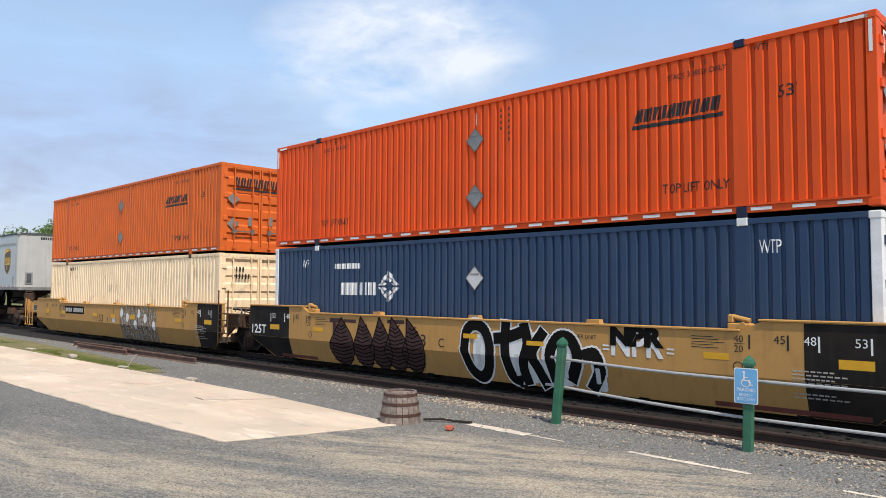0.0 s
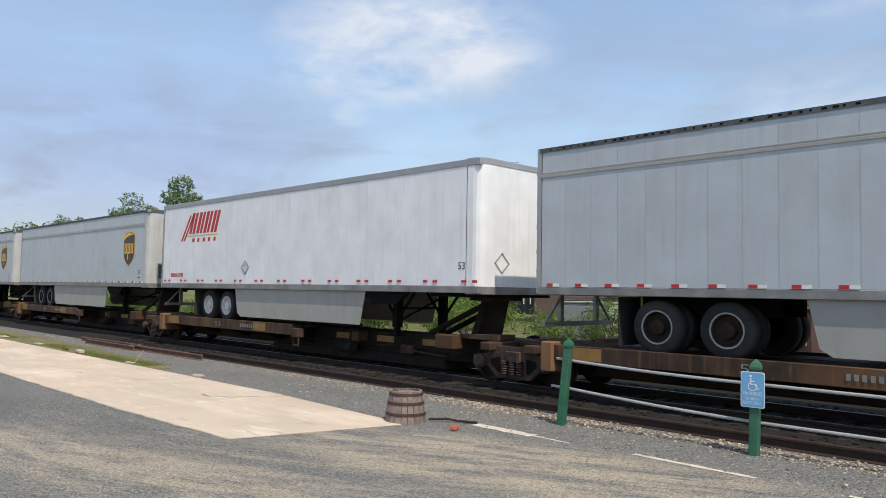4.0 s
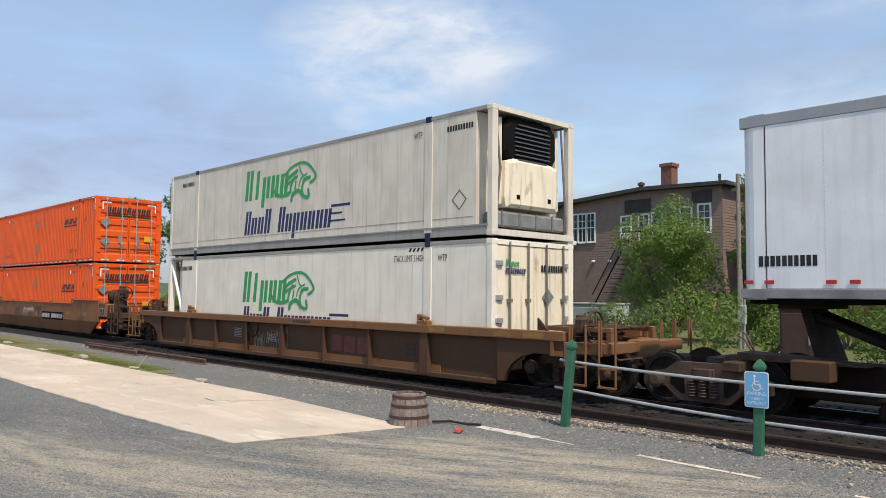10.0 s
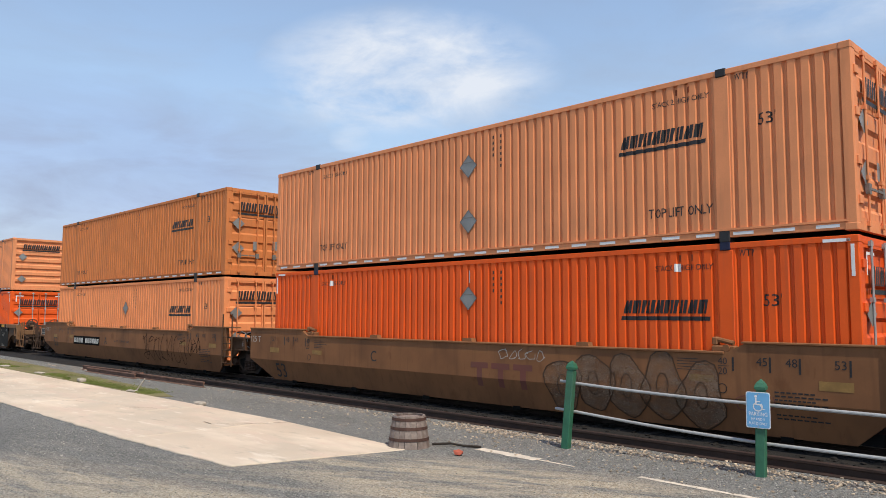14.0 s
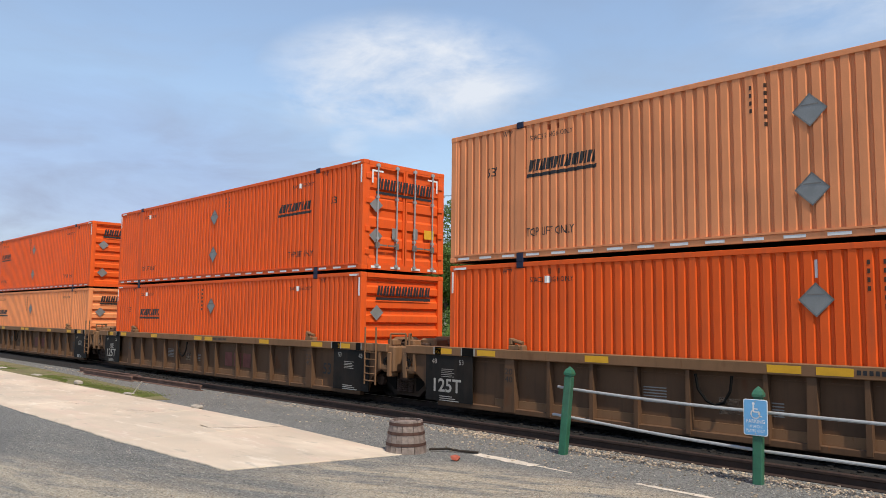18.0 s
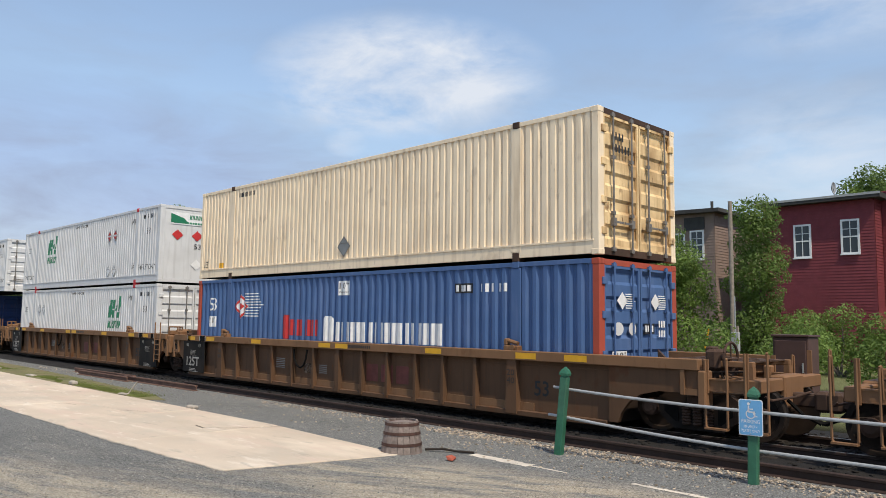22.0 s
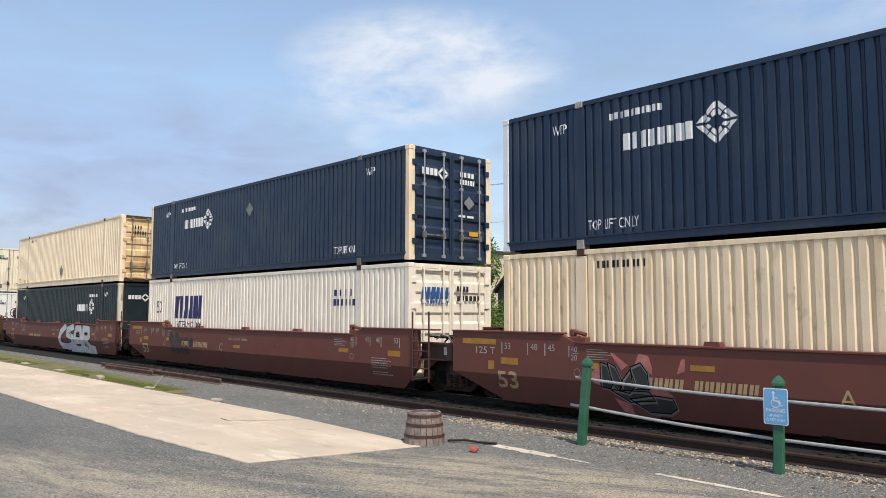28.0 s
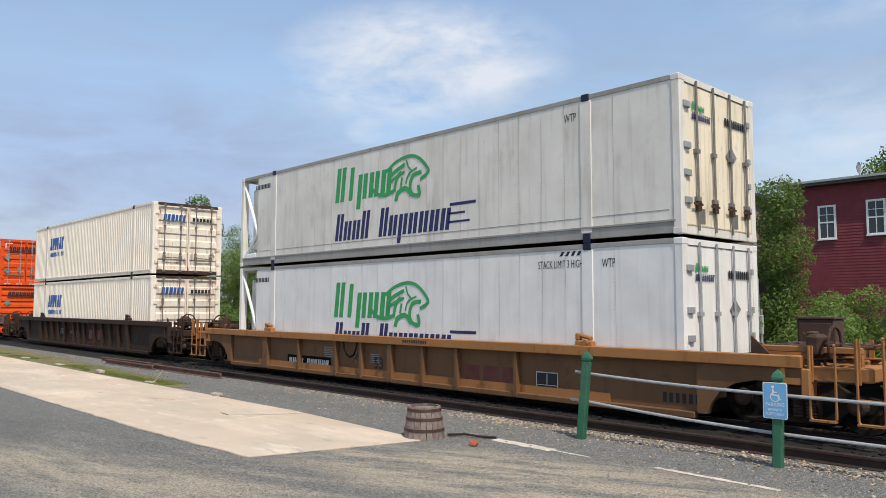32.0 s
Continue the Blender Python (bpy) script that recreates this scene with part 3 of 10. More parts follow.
def frame_of(c, skin, posts, length=LONG, tall=TALL, lift=True, rail_low=0.17, castings=None, lift_at=5.88, rails=None, beams=None):
    X, Y = length / 2, WIDE / 2
    rails = rails or skin
    cast = castings or skin
    for sy, nm in ((-1, "near"), (1, "far")):
        y = sy * Y
        part("top_rail", ("toprail", sy, length, tall), lambda: Shape().box(-X + 0.12, X - 0.12, y - sy * 0.06, y + sy * 0.004, tall - 0.10, tall - 0.005, 0.006), rails, c)
        part("bottom_rail", ("botrail", sy, length, rail_low), lambda: Shape().box(-X + 0.12, X - 0.12, y - sy * 0.05, y + sy * 0.004, 0.02, rail_low - 0.035, 0.006).box(-X + 0.12, X - 0.12, y - sy * 0.05, y + sy * 0.018, rail_low - 0.035, rail_low), rails, c)
        for sx in (-1, 1):
            part("corner_post", ("cpost", sy, sx, length, tall), lambda: Shape().box(sx * X, sx * (X - 0.16), y - sy * 0.16, y + sy * 0.008, 0.02, tall - 0.01, 0.012), posts, c)
            for z in (0.0, tall - 0.12):
                part("corner_casting", ("ccast", sy, sx, z, length), lambda: Shape().box(sx * (X + 0.006), sx * (X - 0.178), y - sy * 0.162, y + sy * 0.014, z, z + 0.118, 0.012), posts, c)
            if lift:
                x = sx * lift_at
                part("lift_post", ("lpost", sy, sx, tall, lift_at), lambda: Shape().box(x - 0.13, x + 0.13, y - sy * 0.10, y + sy * 0.01, 0.14, tall - 0.13, 0.008), skin, c)
                part("lift_casting", ("lcast", sy, sx, tall, lift_at), lambda: Shape().box(x - 0.09, x + 0.09, y - sy * 0.16, y + sy * 0.02, tall - 0.125, tall + 0.012, 0.01), cast, c)
                part("lift_casting", ("lcastb", sy, sx, tall, lift_at), lambda: Shape().box(x - 0.09, x + 0.09, y - sy * 0.16, y + sy * 0.02, -0.055, 0.13, 0.01), cast, c)
    part("roof", ("roof", length, tall), lambda: Shape().box(-X + 0.1, X - 0.1, -Y + 0.062, Y - 0.062, tall - 0.06, tall - 0.02), skin, c)
    part("floor", ("cfloor", length), lambda: Shape().box(-X + 0.1, X - 0.1, -Y + 0.055, Y - 0.055, 0.03, 0.14), BLACK, c)
    for sx in (-1, 1):
        for z0, z1 in ((tall - 0.125, tall - 0.012), (0.01, 0.15)):
            part("end_beam", ("ebeam", sx, length, z0), lambda: Shape().box(sx * X, sx * (X - 0.09), -Y + 0.165, Y - 0.165, z0, z1), beams or posts, c)


def steel_container(label, skin, posts=None, end="doors", length=LONG, tall=TALL, prof=CORR, castings=None, end_skin=None, stripes=False, rail_low=0.17, lift=True, top_tapes=False):
    c = thing("shipping_container", label, "container", "containers on the train")
    posts = posts or skin
    X = length / 2
    for sy, nm in ((-1, "n"), (1, "f")):
        part("side_wall", ("side", nm, length, tall, prof[0], rail_low), lambda: corr_wall(-X + 0.15, X - 0.15, rail_low - 0.005, tall - 0.095, prof, sy * (WIDE / 2 - 0.006), sy), skin, c)
    frame_of(c, skin, posts, length, tall, lift, rail_low, castings, beams=RUST if end_skin in (DOORRUST, OFFDOOR) else skin if skin in (NAVY, BLACKBLUE, TEALBLACK) else None)
    part("end_wall", ("eback", length, tall), lambda: ribbed_end(-X + 0.03, -1.16, 1.16, 0.14, tall - 0.12, 6, -1), end_skin or skin, c)
    if end == "doors":
        door_pair(c, end_skin or skin, length, tall, GALV if skin in (ORANGE, ORANGE_RED, NAVY, BLACKBLUE, TEALBLACK) else RODSTEEL if end_skin in (DOORRUST, OFFDOOR) or skin is GREYWHITE else None)
    elif end == "ribs":
        part("end_wall", ("erib", length, tall), lambda: ribbed_end(X - 0.03, -1.16, 1.16, 0.14, tall - 0.12, 7, 1, 0.06), end_skin or skin, c)
    else:
        part("end_wall", ("eflat", length, tall), lambda: Shape().box(X - 0.06, X - 0.02, -1.16, 1.16, 0.14, tall - 0.12), end_skin or skin, c)
    if stripes:
        n = 24
        for i in range(n):
            x = -X + 0.42 + i * (length - 0.84) / (n - 1)
            if abs(abs(x) - 5.88) > 0.3:
                part("reflective_tape", ("tape", i), lambda: Shape().box(x - 0.17, x + 0.17, FACE - 0.009, FACE - 0.004, 0.055, 0.105), MARKWHITE, c)
    if top_tapes:
        for sx in (-1, 1):
            part("reflective_tape", ("ctape", sx), lambda: Shape().box(sx * (X - 0.06), sx * (X - 0.11), FACE - 0.014, FACE - 0.009, tall - 0.62, tall - 0.14).box(sx * (X - 0.11), sx * (X - 0.5), FACE - 0.014, FACE - 0.009, tall - 0.1, tall - 0.05), MARKWHITE, c)
    return c, Box(c, prof, FACE + 0.006)


def end_marks(c, polys, material, x=LONG / 2 + 0.012, name="end_lettering"):
    """Markings on the end that faces +x: polygons in (y, z)."""
    if name in ("placard", "document_holder", "reflective_tape"):
        return [part(name, None, lambda: _end_shape([p], x), material, c) for p in polys][-1]
    return part(name, None, lambda: _end_shape(polys, x), material, c)


def _end_shape(polys, x):
    s = Shape()
    for p in flat(polys):
        s.add([(x, a, b) for a, b in p], [tuple(range(len(p)))])
    return s


def wordmark(x, z, w, h, seed=3):
    """A slanted black word drawn as blocks over a thick rule."""
    return bars(x + 0.05, z + h * 0.34, w * 0.95, h * 0.66, 9, 0.17, h * 0.12, seed) + [rect(x, x + w, z, z + h * 0.2, h * 0.03)]


def placard(b, x, z, r=0.26, material=None, flap=False):
    plate = Box(b.ob, FLAT, b.face)
    plate.mark("placard", diamond(x, z, r), material or MARKGREY, 0.012)
    plate.mark("placard_frame", ring_polys(diamond(x, z, r * 0.97)[0], 0.022), RODSTEEL, 0.016)
    plate.mark("placard_flap", [rect(x - r * 0.5, x + r * 0.5, z + r * 0.28, z + r * 0.36)], RODSTEEL, 0.0165)


def orange_container(label, skin, posts=None, word_x=4.72, word_z=1.95, end="doors", castings=CASTBLUE, stripes=True, dias=(2.05, 0.8), old=False, lo=False, words=True, end_skin=None, sticker=False):
    """53-foot orange container with its black word, lift notes and grey placards."""
    c, b = steel_container(label, skin, posts, end, castings=castings, stripes=stripes, top_tapes=not old, end_skin=end_skin)
    if words:
        b.mark("wordmark", wordmark(word_x - 0.86, 1.69 if not lo else 1.6, 1.72, 0.36), MARKBLACK)
    far = -1 if word_x < 0 else 1
    b.mark("lettering", text_polys("53'", 6.48 if far > 0 else -6.84, 1.84, 0.2, 0.3), MARKBLACK)
    for x in (4.57, -5.62):
        high = "STACK 2 HIGH ONLY" if old else "STACK 3 HIGH ONLY"
        b.mark("lettering", text_polys(high, x, 2.47, 0.1, 1.08), MARKBLACK)
        b.mark("lettering", text_polys("TOP LIFT ONLY", x - 0.1, 0.46, 0.17, 1.2), MARKBLACK)
        if sticker:
            b.mark("sticker", [rect(x + 0.38, x + 0.49, 2.45, 2.59)], MARKWHITE, 0.008)
        for dx in (0.45, 0.68):
            b.mark("lashing_slot", [rect(x + dx, x + dx + 0.055, 2.63, 2.74)], ORANGE_SHADE, 0.004)
    b.mark("lettering", text_polys("WTP", 6.1, 2.66, 0.11, 0.26), MARKBLACK)
    b.mark("lettering", text_polys("WTP", -6.36, 2.66, 0.11, 0.26), MARKBLACK)
    for x, n in ((0.92 * far, 6), (0.7 * far, 4)) if far > 0 else ((-0.73, 6), (-0.97, 4)):
        b.mark("number_strip", [rect(x - 0.02, x + 0.02, 2.56 - k * 0.13, 2.63 - k * 0.13) for k in range(n)], SHIELDBROWN)
    for z in dias:
        placard(b, -0.04, z)
    if not old:
        b.mark("white_tape", [rect(-0.065, -0.015, dias[0] + 0.34, dias[0] + 0.62)], MARKWHITE)
    if end == "doors":
        end_marks(c, bars(-0.9, 2.15, 1.75, 0.3, 9, 0.22, 0.04, 3) + [rect(-0.94, 0.85, 2.02, 2.09)], MARKBLACK)
        end_marks(c, diamond(-0.92, 1.72, 0.2) + diamond(-0.92, 0.9, 0.2), MARKGREY, name="placard")
        end_marks(c, [rect(-0.42, -0.3, 0.85, 1.15), rect(0.25, 0.4, 0.9, 1.2)], MARKGREY, name="document_holder")
        end_marks(c, [rect(0.62, 0.95, 0.95, 1.2)], MARKYELLOW, name="notice")
        if not old:
            end_marks(c, [rect(-1.02 if s < 0 else 0.72, -0.72 if s < 0 else 1.02, 2.61, 2.655) for s in (-1, 1)] + [rect(s * 1.04 - 0.022, s * 1.04 + 0.022, 2.3, 2.655) for s in (-1, 1)] + [rect(y, y + 0.3, 0.05, 0.11) for y in (-1.05, -0.45, 0.2, 0.75)], MARKWHITE, name="reflective_tape")
    elif end == "ribs":
        end_marks(c, bars(-0.85, 2.3, 1.7, 0.26, 9, 0.22, 0.04, 3) + [rect(-0.88, 0.85, 2.18, 2.25)], MARKBLACK)
        end_marks(c, diamond(-0.85, 1.85, 0.2) + diamond(-0.85, 0.62, 0.2), MARKGREY, name="placard")
    return c


def wave_logo(b, x, z, k, m):
    """White four-petalled lozenge emblem beside a block word."""
    b.mark("wordmark", bars(x, z, 1.48 * k, 0.32 * k, 4, 0.16, 0, 6), m)
    cx, cz, r = x + 1.88 * k, z + 0.22 * k, 0.40 * k
    pet = []
    for k in range(4):
        c0, s0 = math.cos(k * math.pi / 2), math.sin(k * math.pi / 2)
        for form in (((0.06, 0.94), (0.06, 0.66), (0.30, 0.42), (0.44, 0.56)), ((0.34, 0.38), (0.48, 0.52), (0.94, 0.06), (0.66, 0.06)), ((0.06, 0.60), (0.06, 0.34), (0.17, 0.23), (0.26, 0.38)), ((0.22, 0.18), (0.34, 0.06), (0.60, 0.06), (0.38, 0.27))):
            pet.append([(cx + r * (c0 * p - s0 * q), cz + r * (s0 * p + c0 * q)) for p, q in form])
    b.mark("emblem", pet, m)


def dark_container(label, skin, posts, side=-1, worded=True, rail_low=0.2, end="doors"):
    """Dark 53-foot container with white emblem and notes."""
    c, b = steel_container(label, skin, posts, castings=MARKDIM if posts is WHITE else RODSTEEL, rail_low=rail_low, end=end)
    wave_logo(b, -4.88 if side < 0 else 2.64, 1.76 if side < 0 else 1.68, 1.0, MARKWHITE)
    b.mark("number_strip", bars(-5.17 if side < 0 else 4.2, 2.4 if side < 0 else 2.33, 1.15, 0.13, 10, 0.3, 0, 7, False), MARKWHITE)
    b.mark("lettering", text_polys("WTP", -6.55, 2.32, 0.2, 0.34), MARKWHITE)
    b.mark("lettering", text_polys("WTP", 6.15, 2.32, 0.2, 0.34), MARKWHITE)
    if worded:
        b.mark("lettering", text_polys("TOP LIFT ONLY", -5.7, 0.30, 0.2, 1.14), MARKWHITE)
        b.mark("lettering", text_polys("TOP LIFT ONLY", 4.72, 0.30, 0.2, 1.1), MARKWHITE)
        placard(b, -0.03, 2.03, 0.24)
    end_marks(c, bars(-0.95, 2.2, 0.5, 0.18, 4, 0.2, 0, 5, False), MARKWHITE)
    end_marks(c, ring_polys(diamond(-0.3, 2.28, 0.14)[0], 0.06), MARKWHITE, name="emblem")
    end_marks(c, bars(0.25, 2.28, 0.5, 0.13, 4, 0.3, 0, 8, False) + bars(0.25, 2.08, 0.5, 0.13, 6, 0.3, 0, 9, False) + [rect(0.2 + k * 0.28, 0.42 + k * 0.28, 1.2, 1.26) for k in range(2)], MARKWHITE)
    end_marks(c, diamond(0.55, 1.6, 0.18), MARKGREY, name="placard")
    end_marks(c, [rect(0.55, 0.85, 0.72, 0.84)], MARKYELLOW, name="notice")
    return c


def cream_container(label, skin, dia=None, number=True, rail_low=0.17, end="doors", end_skin=None):
    c, b = steel_container(label, skin, prof=CORR_DEEP, rail_low=rail_low, end=end, castings=RUST, end_skin=end_skin)
    if number:
        b.mark("number_strip", bars(-5.5, 2.52, 1.1, 0.14, 10, 0.55, 0, 11, False), MARKBLACK)
    b.mark("lettering", text_polys("53'", -7.7, 0.35, 0.22), MARKBLACK)
    b.mark("yellow_note", [rect(-6.65, -6.4, 0.32, 0.48)], MARKYELLOW)
    if dia:
        placard(b, 0.0, dia, 0.27)
    end_marks(c, bars(-0.9, 2.3, 0.42, 0.16, 4, 0.5, 0, 8, False) + bars(-0.9, 2.06, 0.6, 0.16, 6, 0.5, 0, 9, False), MARKBLACK)
    return c


def carrier_container(label, end, word_x, dias, note):
    """Light grey container with green carrier emblem, red castings."""
    c, b = steel_container(label, GREYWHITE, end=end, castings=CASTRED, rail_low=0.3)
    x, z = word_x, 1.62
    b.mark("emblem", [rect(x, x + 0.3, z, z + 0.72, 0.16), rect(x + 0.36, x + 0.6, z, z + 0.3, 0.06), rect(x + 0.42, x + 0.66, z + 0.36, z + 0.72, 0.08), rect(x + 0.72, x + 0.9, z + 0.28, z + 0.5, 0.05), rect(x + 0.86, x + 1.12, z, z + 0.22, 0.05), rect(x + 0.96, x + 1.14, z + 0.26, z + 0.86, 0.13)], DARKGREEN)
    b.mark("wordmark", bars(x, z - 0.42, 1.2, 0.3, 8, 0.3, 0.06, 21), DARKGREEN)
    b.mark("lettering", text_polys("53'", 6.72, 1.85, 0.24, 0.44), MARKBLACK)
    b.mark("lettering", text_polys("WTP", 5.35, 2.3, 0.17, 0.33) + [rect(5.38, 5.64, 2.5, 2.515)], MARKBLACK)
    b.mark("lettering", text_polys("DA", 5.45, 0.55, 0.17, 0.25) + [rect(5.45, 5.68, 0.75, 0.765)], MARKBLACK)
    b.mark("lettering", text_polys("TOP LIFT ONLY", 6.12, 0.5, 0.2, 1.5), MARKBLACK)
    b.mark("lettering", text_polys("TOP LIFT ONLY", -7.9, 0.5, 0.2, 1.5), MARKBLACK)
    b.mark("lettering", text_polys("53'", -7.3, 1.85, 0.25), MARKBLACK)
    b.mark("lettering", text_polys("WARNING HIGH CUBE", -0.9, 2.6, 0.12, 1.5), MARKBLACK)
    b.mark("number_strip", bars(6.45, 2.45, 1.0, 0.16, 8, 0.62, 0, 5, False), MARKBLACK)
    for x, z, m in dias:
        placard(b, x, z, 0.22, MARKWHITE)
        if m is MARKRED:
            Box(c, FLAT, b.face).mark("red_label", [[(x - 0.15, z - 0.035), (x, z - 0.18), (x + 0.15, z - 0.035)], [(x - 0.15, z + 0.04), (x + 0.15, z + 0.04), (x, z + 0.18)]], MARKRED, 0.022)
    return c


def swoosh_emblem(b, x, z, m):
    """Sweeping curved strokes that close into a rounded crest."""
    paths = [([(0.62, 0.8), (1.02, 1.0), (1.5, 1.08), (1.88, 0.98), (2.22, 0.67), (2.17, 0.55), (1.96, 0.46)], 0.085),
             ([(1.95, 0.62), (1.66, 0.56), (1.56, 0.3), (1.66, 0.1), (1.9, 0.07), (1.87, 0.28)], 0.10),
             ([(0.0, 0.44), (0.28, 0.24), (0.62, 0.2), (0.98, 0.28)], 0.10),
             ([(1.02, 0.03), (1.1, 0.2), (1.38, 0.28), (1.6, 0.12)], 0.12),
             ([(0.7, 0.6), (0.98, 0.76), (1.32, 0.88)], 0.10), ([(0.66, 0.44), (1.0, 0.6), (1.32, 0.7)], 0.08), ([(0.96, 0.3), (1.04, 0.56), (1.2, 0.7)], 0.10),
             ([(1.2, 0.34), (1.25, 0.55)], 0.07), ([(1.4, 0.4), (1.5, 0.62), (1.8, 0.74)], 0.05), ([(1.42, 0.98), (1.5, 0.8), (1.62, 0.7)], 0.05)]
    for i, (pts, w) in enumerate(paths):
        b.mark("emblem", ring_polys(curve([(x + p, z + q) for p, q in pts]), w, False), m, 0.0065 + 0.0006 * i)


def reefer_container(label, skin, end, door_skin, top_note, frame_left=True):
    """Insulated container: riveted flat panels in a steel frame, a cooling unit at one end."""
    c = thing("refrigerated_container", label, "container", "containers on the train")
    X = LONG / 2
    lo = -X + (1.05 if frame_left else 0.15)
    hi = X - 0.15 if end == "doors" else X - 0.5
    b = Box(c, FLAT, FACE + 0.008)
    frame_of(c, skin, skin, castings=CASTBLUE, rail_low=0.26, rails=REEFRAIL)
    rnd = random.Random(len(label))
    edges = [lo, -5.86, -5.2, -4.55, -3.61, -2.78, -2.05, -1.35, -0.70, -0.08, 0.55, 1.18, 1.77, 2.36, 2.95, 3.55, 4.13, 4.75, 5.34, 5.86, 6.51, hi]
    for i, (a, d) in enumerate(zip(edges, edges[1:])):
        part("side_panel", ("rpanel", i, lo, hi), lambda: Shape().box(a + 0.004, d - 0.004, FACE + 0.05, FACE + 0.008, 0.255, TALL - 0.1), skin, c)
    part("side_panel", ("rpanelfar", lo, hi), lambda: Shape().box(lo, hi, 1.25, WIDE / 2 - 0.008, 0.255, TALL - 0.1), skin, c)
    seam = Shape()
    for x in edges[1:-1]:
        for k in range(34):
            z = 0.32 + k * 0.072
            seam.box(x - 0.02, x - 0.012, FACE + 0.003, FACE + 0.009, z, z + 0.01)
    part("rivet_seam", ("rivets", lo, hi), lambda: seam, MARKGREY, c)
    part("weld_line", ("rweld", lo, hi), lambda: Shape().box(lo + 0.1, hi - 0.1, FACE + 0.003, FACE + 0.009, 0.44, 0.452), REEFRAIL, c)
    part("inner_wall", ("rwall", lo, hi), lambda: Shape().box(lo, hi, -1.24, 1.24, 0.15, TALL - 0.1), skin, c)
    if frame_left:
        part("brace", "rbrace", lambda: Shape().tube((-X + 0.1, FACE + 0.06, TALL - 0.2), (lo - 0.05, FACE + 0.06, 1.0), 0.045).tube((lo - 0.05, FACE + 0.06, 1.0), (-X + 0.12, FACE + 0.06, 0.25), 0.045), WHITE, c)
        part("brace_foot", "rfoot", lambda: Shape().box(-X + 0.2, lo - 0.1, FACE + 0.02, FACE + 0.12, 0.16, 0.4, 0.02), WHITE, c)
        part("cooling_unit", "runitl", lambda: Shape().box(-X + 0.25, lo - 0.02, -1.05, 1.05, 0.5, TALL - 0.35, 0.05), REEFER_OLD, c)
    if end == "doors":
        for k, (y0, y1) in enumerate(((-1.15, -0.01), (0.01, 1.15))):
            d = part("door", ("rdoor", k), lambda: Shape().box(X - 0.08, X - 0.02, y0, y1, 0.17, TALL - 0.13, 0.02), door_skin, c)
            for j in (0.3, 0.8):
                y = y0 + (y1 - y0) * j
                part("locking_rod", ("rrod", k, j), lambda: Shape().tube((X + 0.03, y, 0.08), (X + 0.03, y, TALL - 0.06), 0.022).box(X - 0.02, X + 0.05, y - 0.06, y + 0.06, 0.62, 0.7).box(X - 0.02, X + 0.05, y - 0.06, y + 0.06, 1.5, 1.58), RODSTEEL if door_skin is DOORCREAM else GALV, d)
                part("handle", ("rhandle", k, j), lambda: Shape().box(X + 0.04, X + 0.06, y - 0.18, y + 0.1, 0.54, 0.58).box(X + 0.0, X + 0.06, y - 0.05, y + 0.05, 0.44, 0.62), RUST, d)
            part("door_vent", ("rdvent", k), lambda: Shape().box(X - 0.022, X - 0.012, y0 + 0.45, y0 + 0.62, 0.22, 0.5), RODSTEEL, d)
            edge = y0 if k == 0 else y1
            for z in (0.55, 1.05, 1.55, 2.3):
                part("hinge", ("rhinge", k, z), lambda: Shape().box(X - 0.03, X + 0.04, edge - 0.06, edge + 0.14 * (1 if k == 0 else -1), z, z + 0.12, 0.01), ALU, d)
        end_marks(c, word_shape(-0.92, 2.3, 0.42, 0.16, "Cipxx", 0.25, 0.1), MARKGREEN, X + 0.0)
        end_marks(c, bars(-0.92, 2.13, 0.62, 0.13, 9, 0.25, 0.02, 6), MARKNAVY, X + 0.0)
        end_marks(c, bars(0.2, 2.2, 0.8, 0.16, 10, 0.3, 0, 12, False), MARKBLACK, X + 0.0)
        end_marks(c, diamond(0.42, 1.62, 0.2), MARKGREY, X + 0.0, "placard")
    else:
        def hood(pts, x0, x1, inset):
            mid = sum(p[0] for p in pts) / len(pts), sum(p[1] for p in pts) / len(pts)
            ring = lambda x, k: [(x, mid[0] + (p[0] - mid[0]) * k, mid[1] + (p[1] - mid[1]) * k) for p in pts]
            return Shape().loft([ring(x0, 1.0), ring(x1 - 0.06, 1.0), ring(x1, inset)])
        u = part("cooling_unit", "runit", lambda: hood([(-0.82, 0.66), (0.82, 0.66), (0.86, 0.9), (0.84, 1.7), (0.6, 1.78), (-0.6, 1.78), (-0.84, 1.7), (-0.86, 0.9)], X - 0.5, X - 0.04, 0.86), DOORCREAM, c, "cream cooling unit with a black fan grille")
        part("shroud", "rshroud", lambda: hood([(-0.62, 1.62), (0.62, 1.62), (0.84, 1.95), (0.84, 2.5), (0.66, TALL - 0.16), (-0.66, TALL - 0.16), (-0.84, 2.5), (-0.84, 1.95)], X - 0.5, X - 0.1, 0.9), BLACK, u)
        part("side_cowl", "rcowl", lambda: Shape().box(X - 0.5, X - 0.16, -0.95, -0.855, 0.7, TALL - 0.2, 0.03).box(X - 0.5, X - 0.16, 0.87, 0.97, 0.7, TALL - 0.2, 0.03), DOORCREAM, u)
        for i in range(9):
            w = 0.56 if 1 <= i <= 7 else 0.46
            part("slat", ("rslat", i), lambda: Shape().box(X - 0.1, X - 0.06, -w, w, 1.76 + i * 0.1, 1.79 + i * 0.1), DARKRAIL, u)
        for y in (-0.5, 0.5):
            part("latch", ("rlatch", y), lambda: Shape().box(X - 0.045, X - 0.03, y - 0.05, y + 0.05, 0.86, 0.96), BLACK, u)
        t = part("tank", "rtank", lambda: Shape().box(X - 0.55, X - 0.08, -1.08, 1.08, 0.2, 0.56, 0.05), LOWRAIL, u)
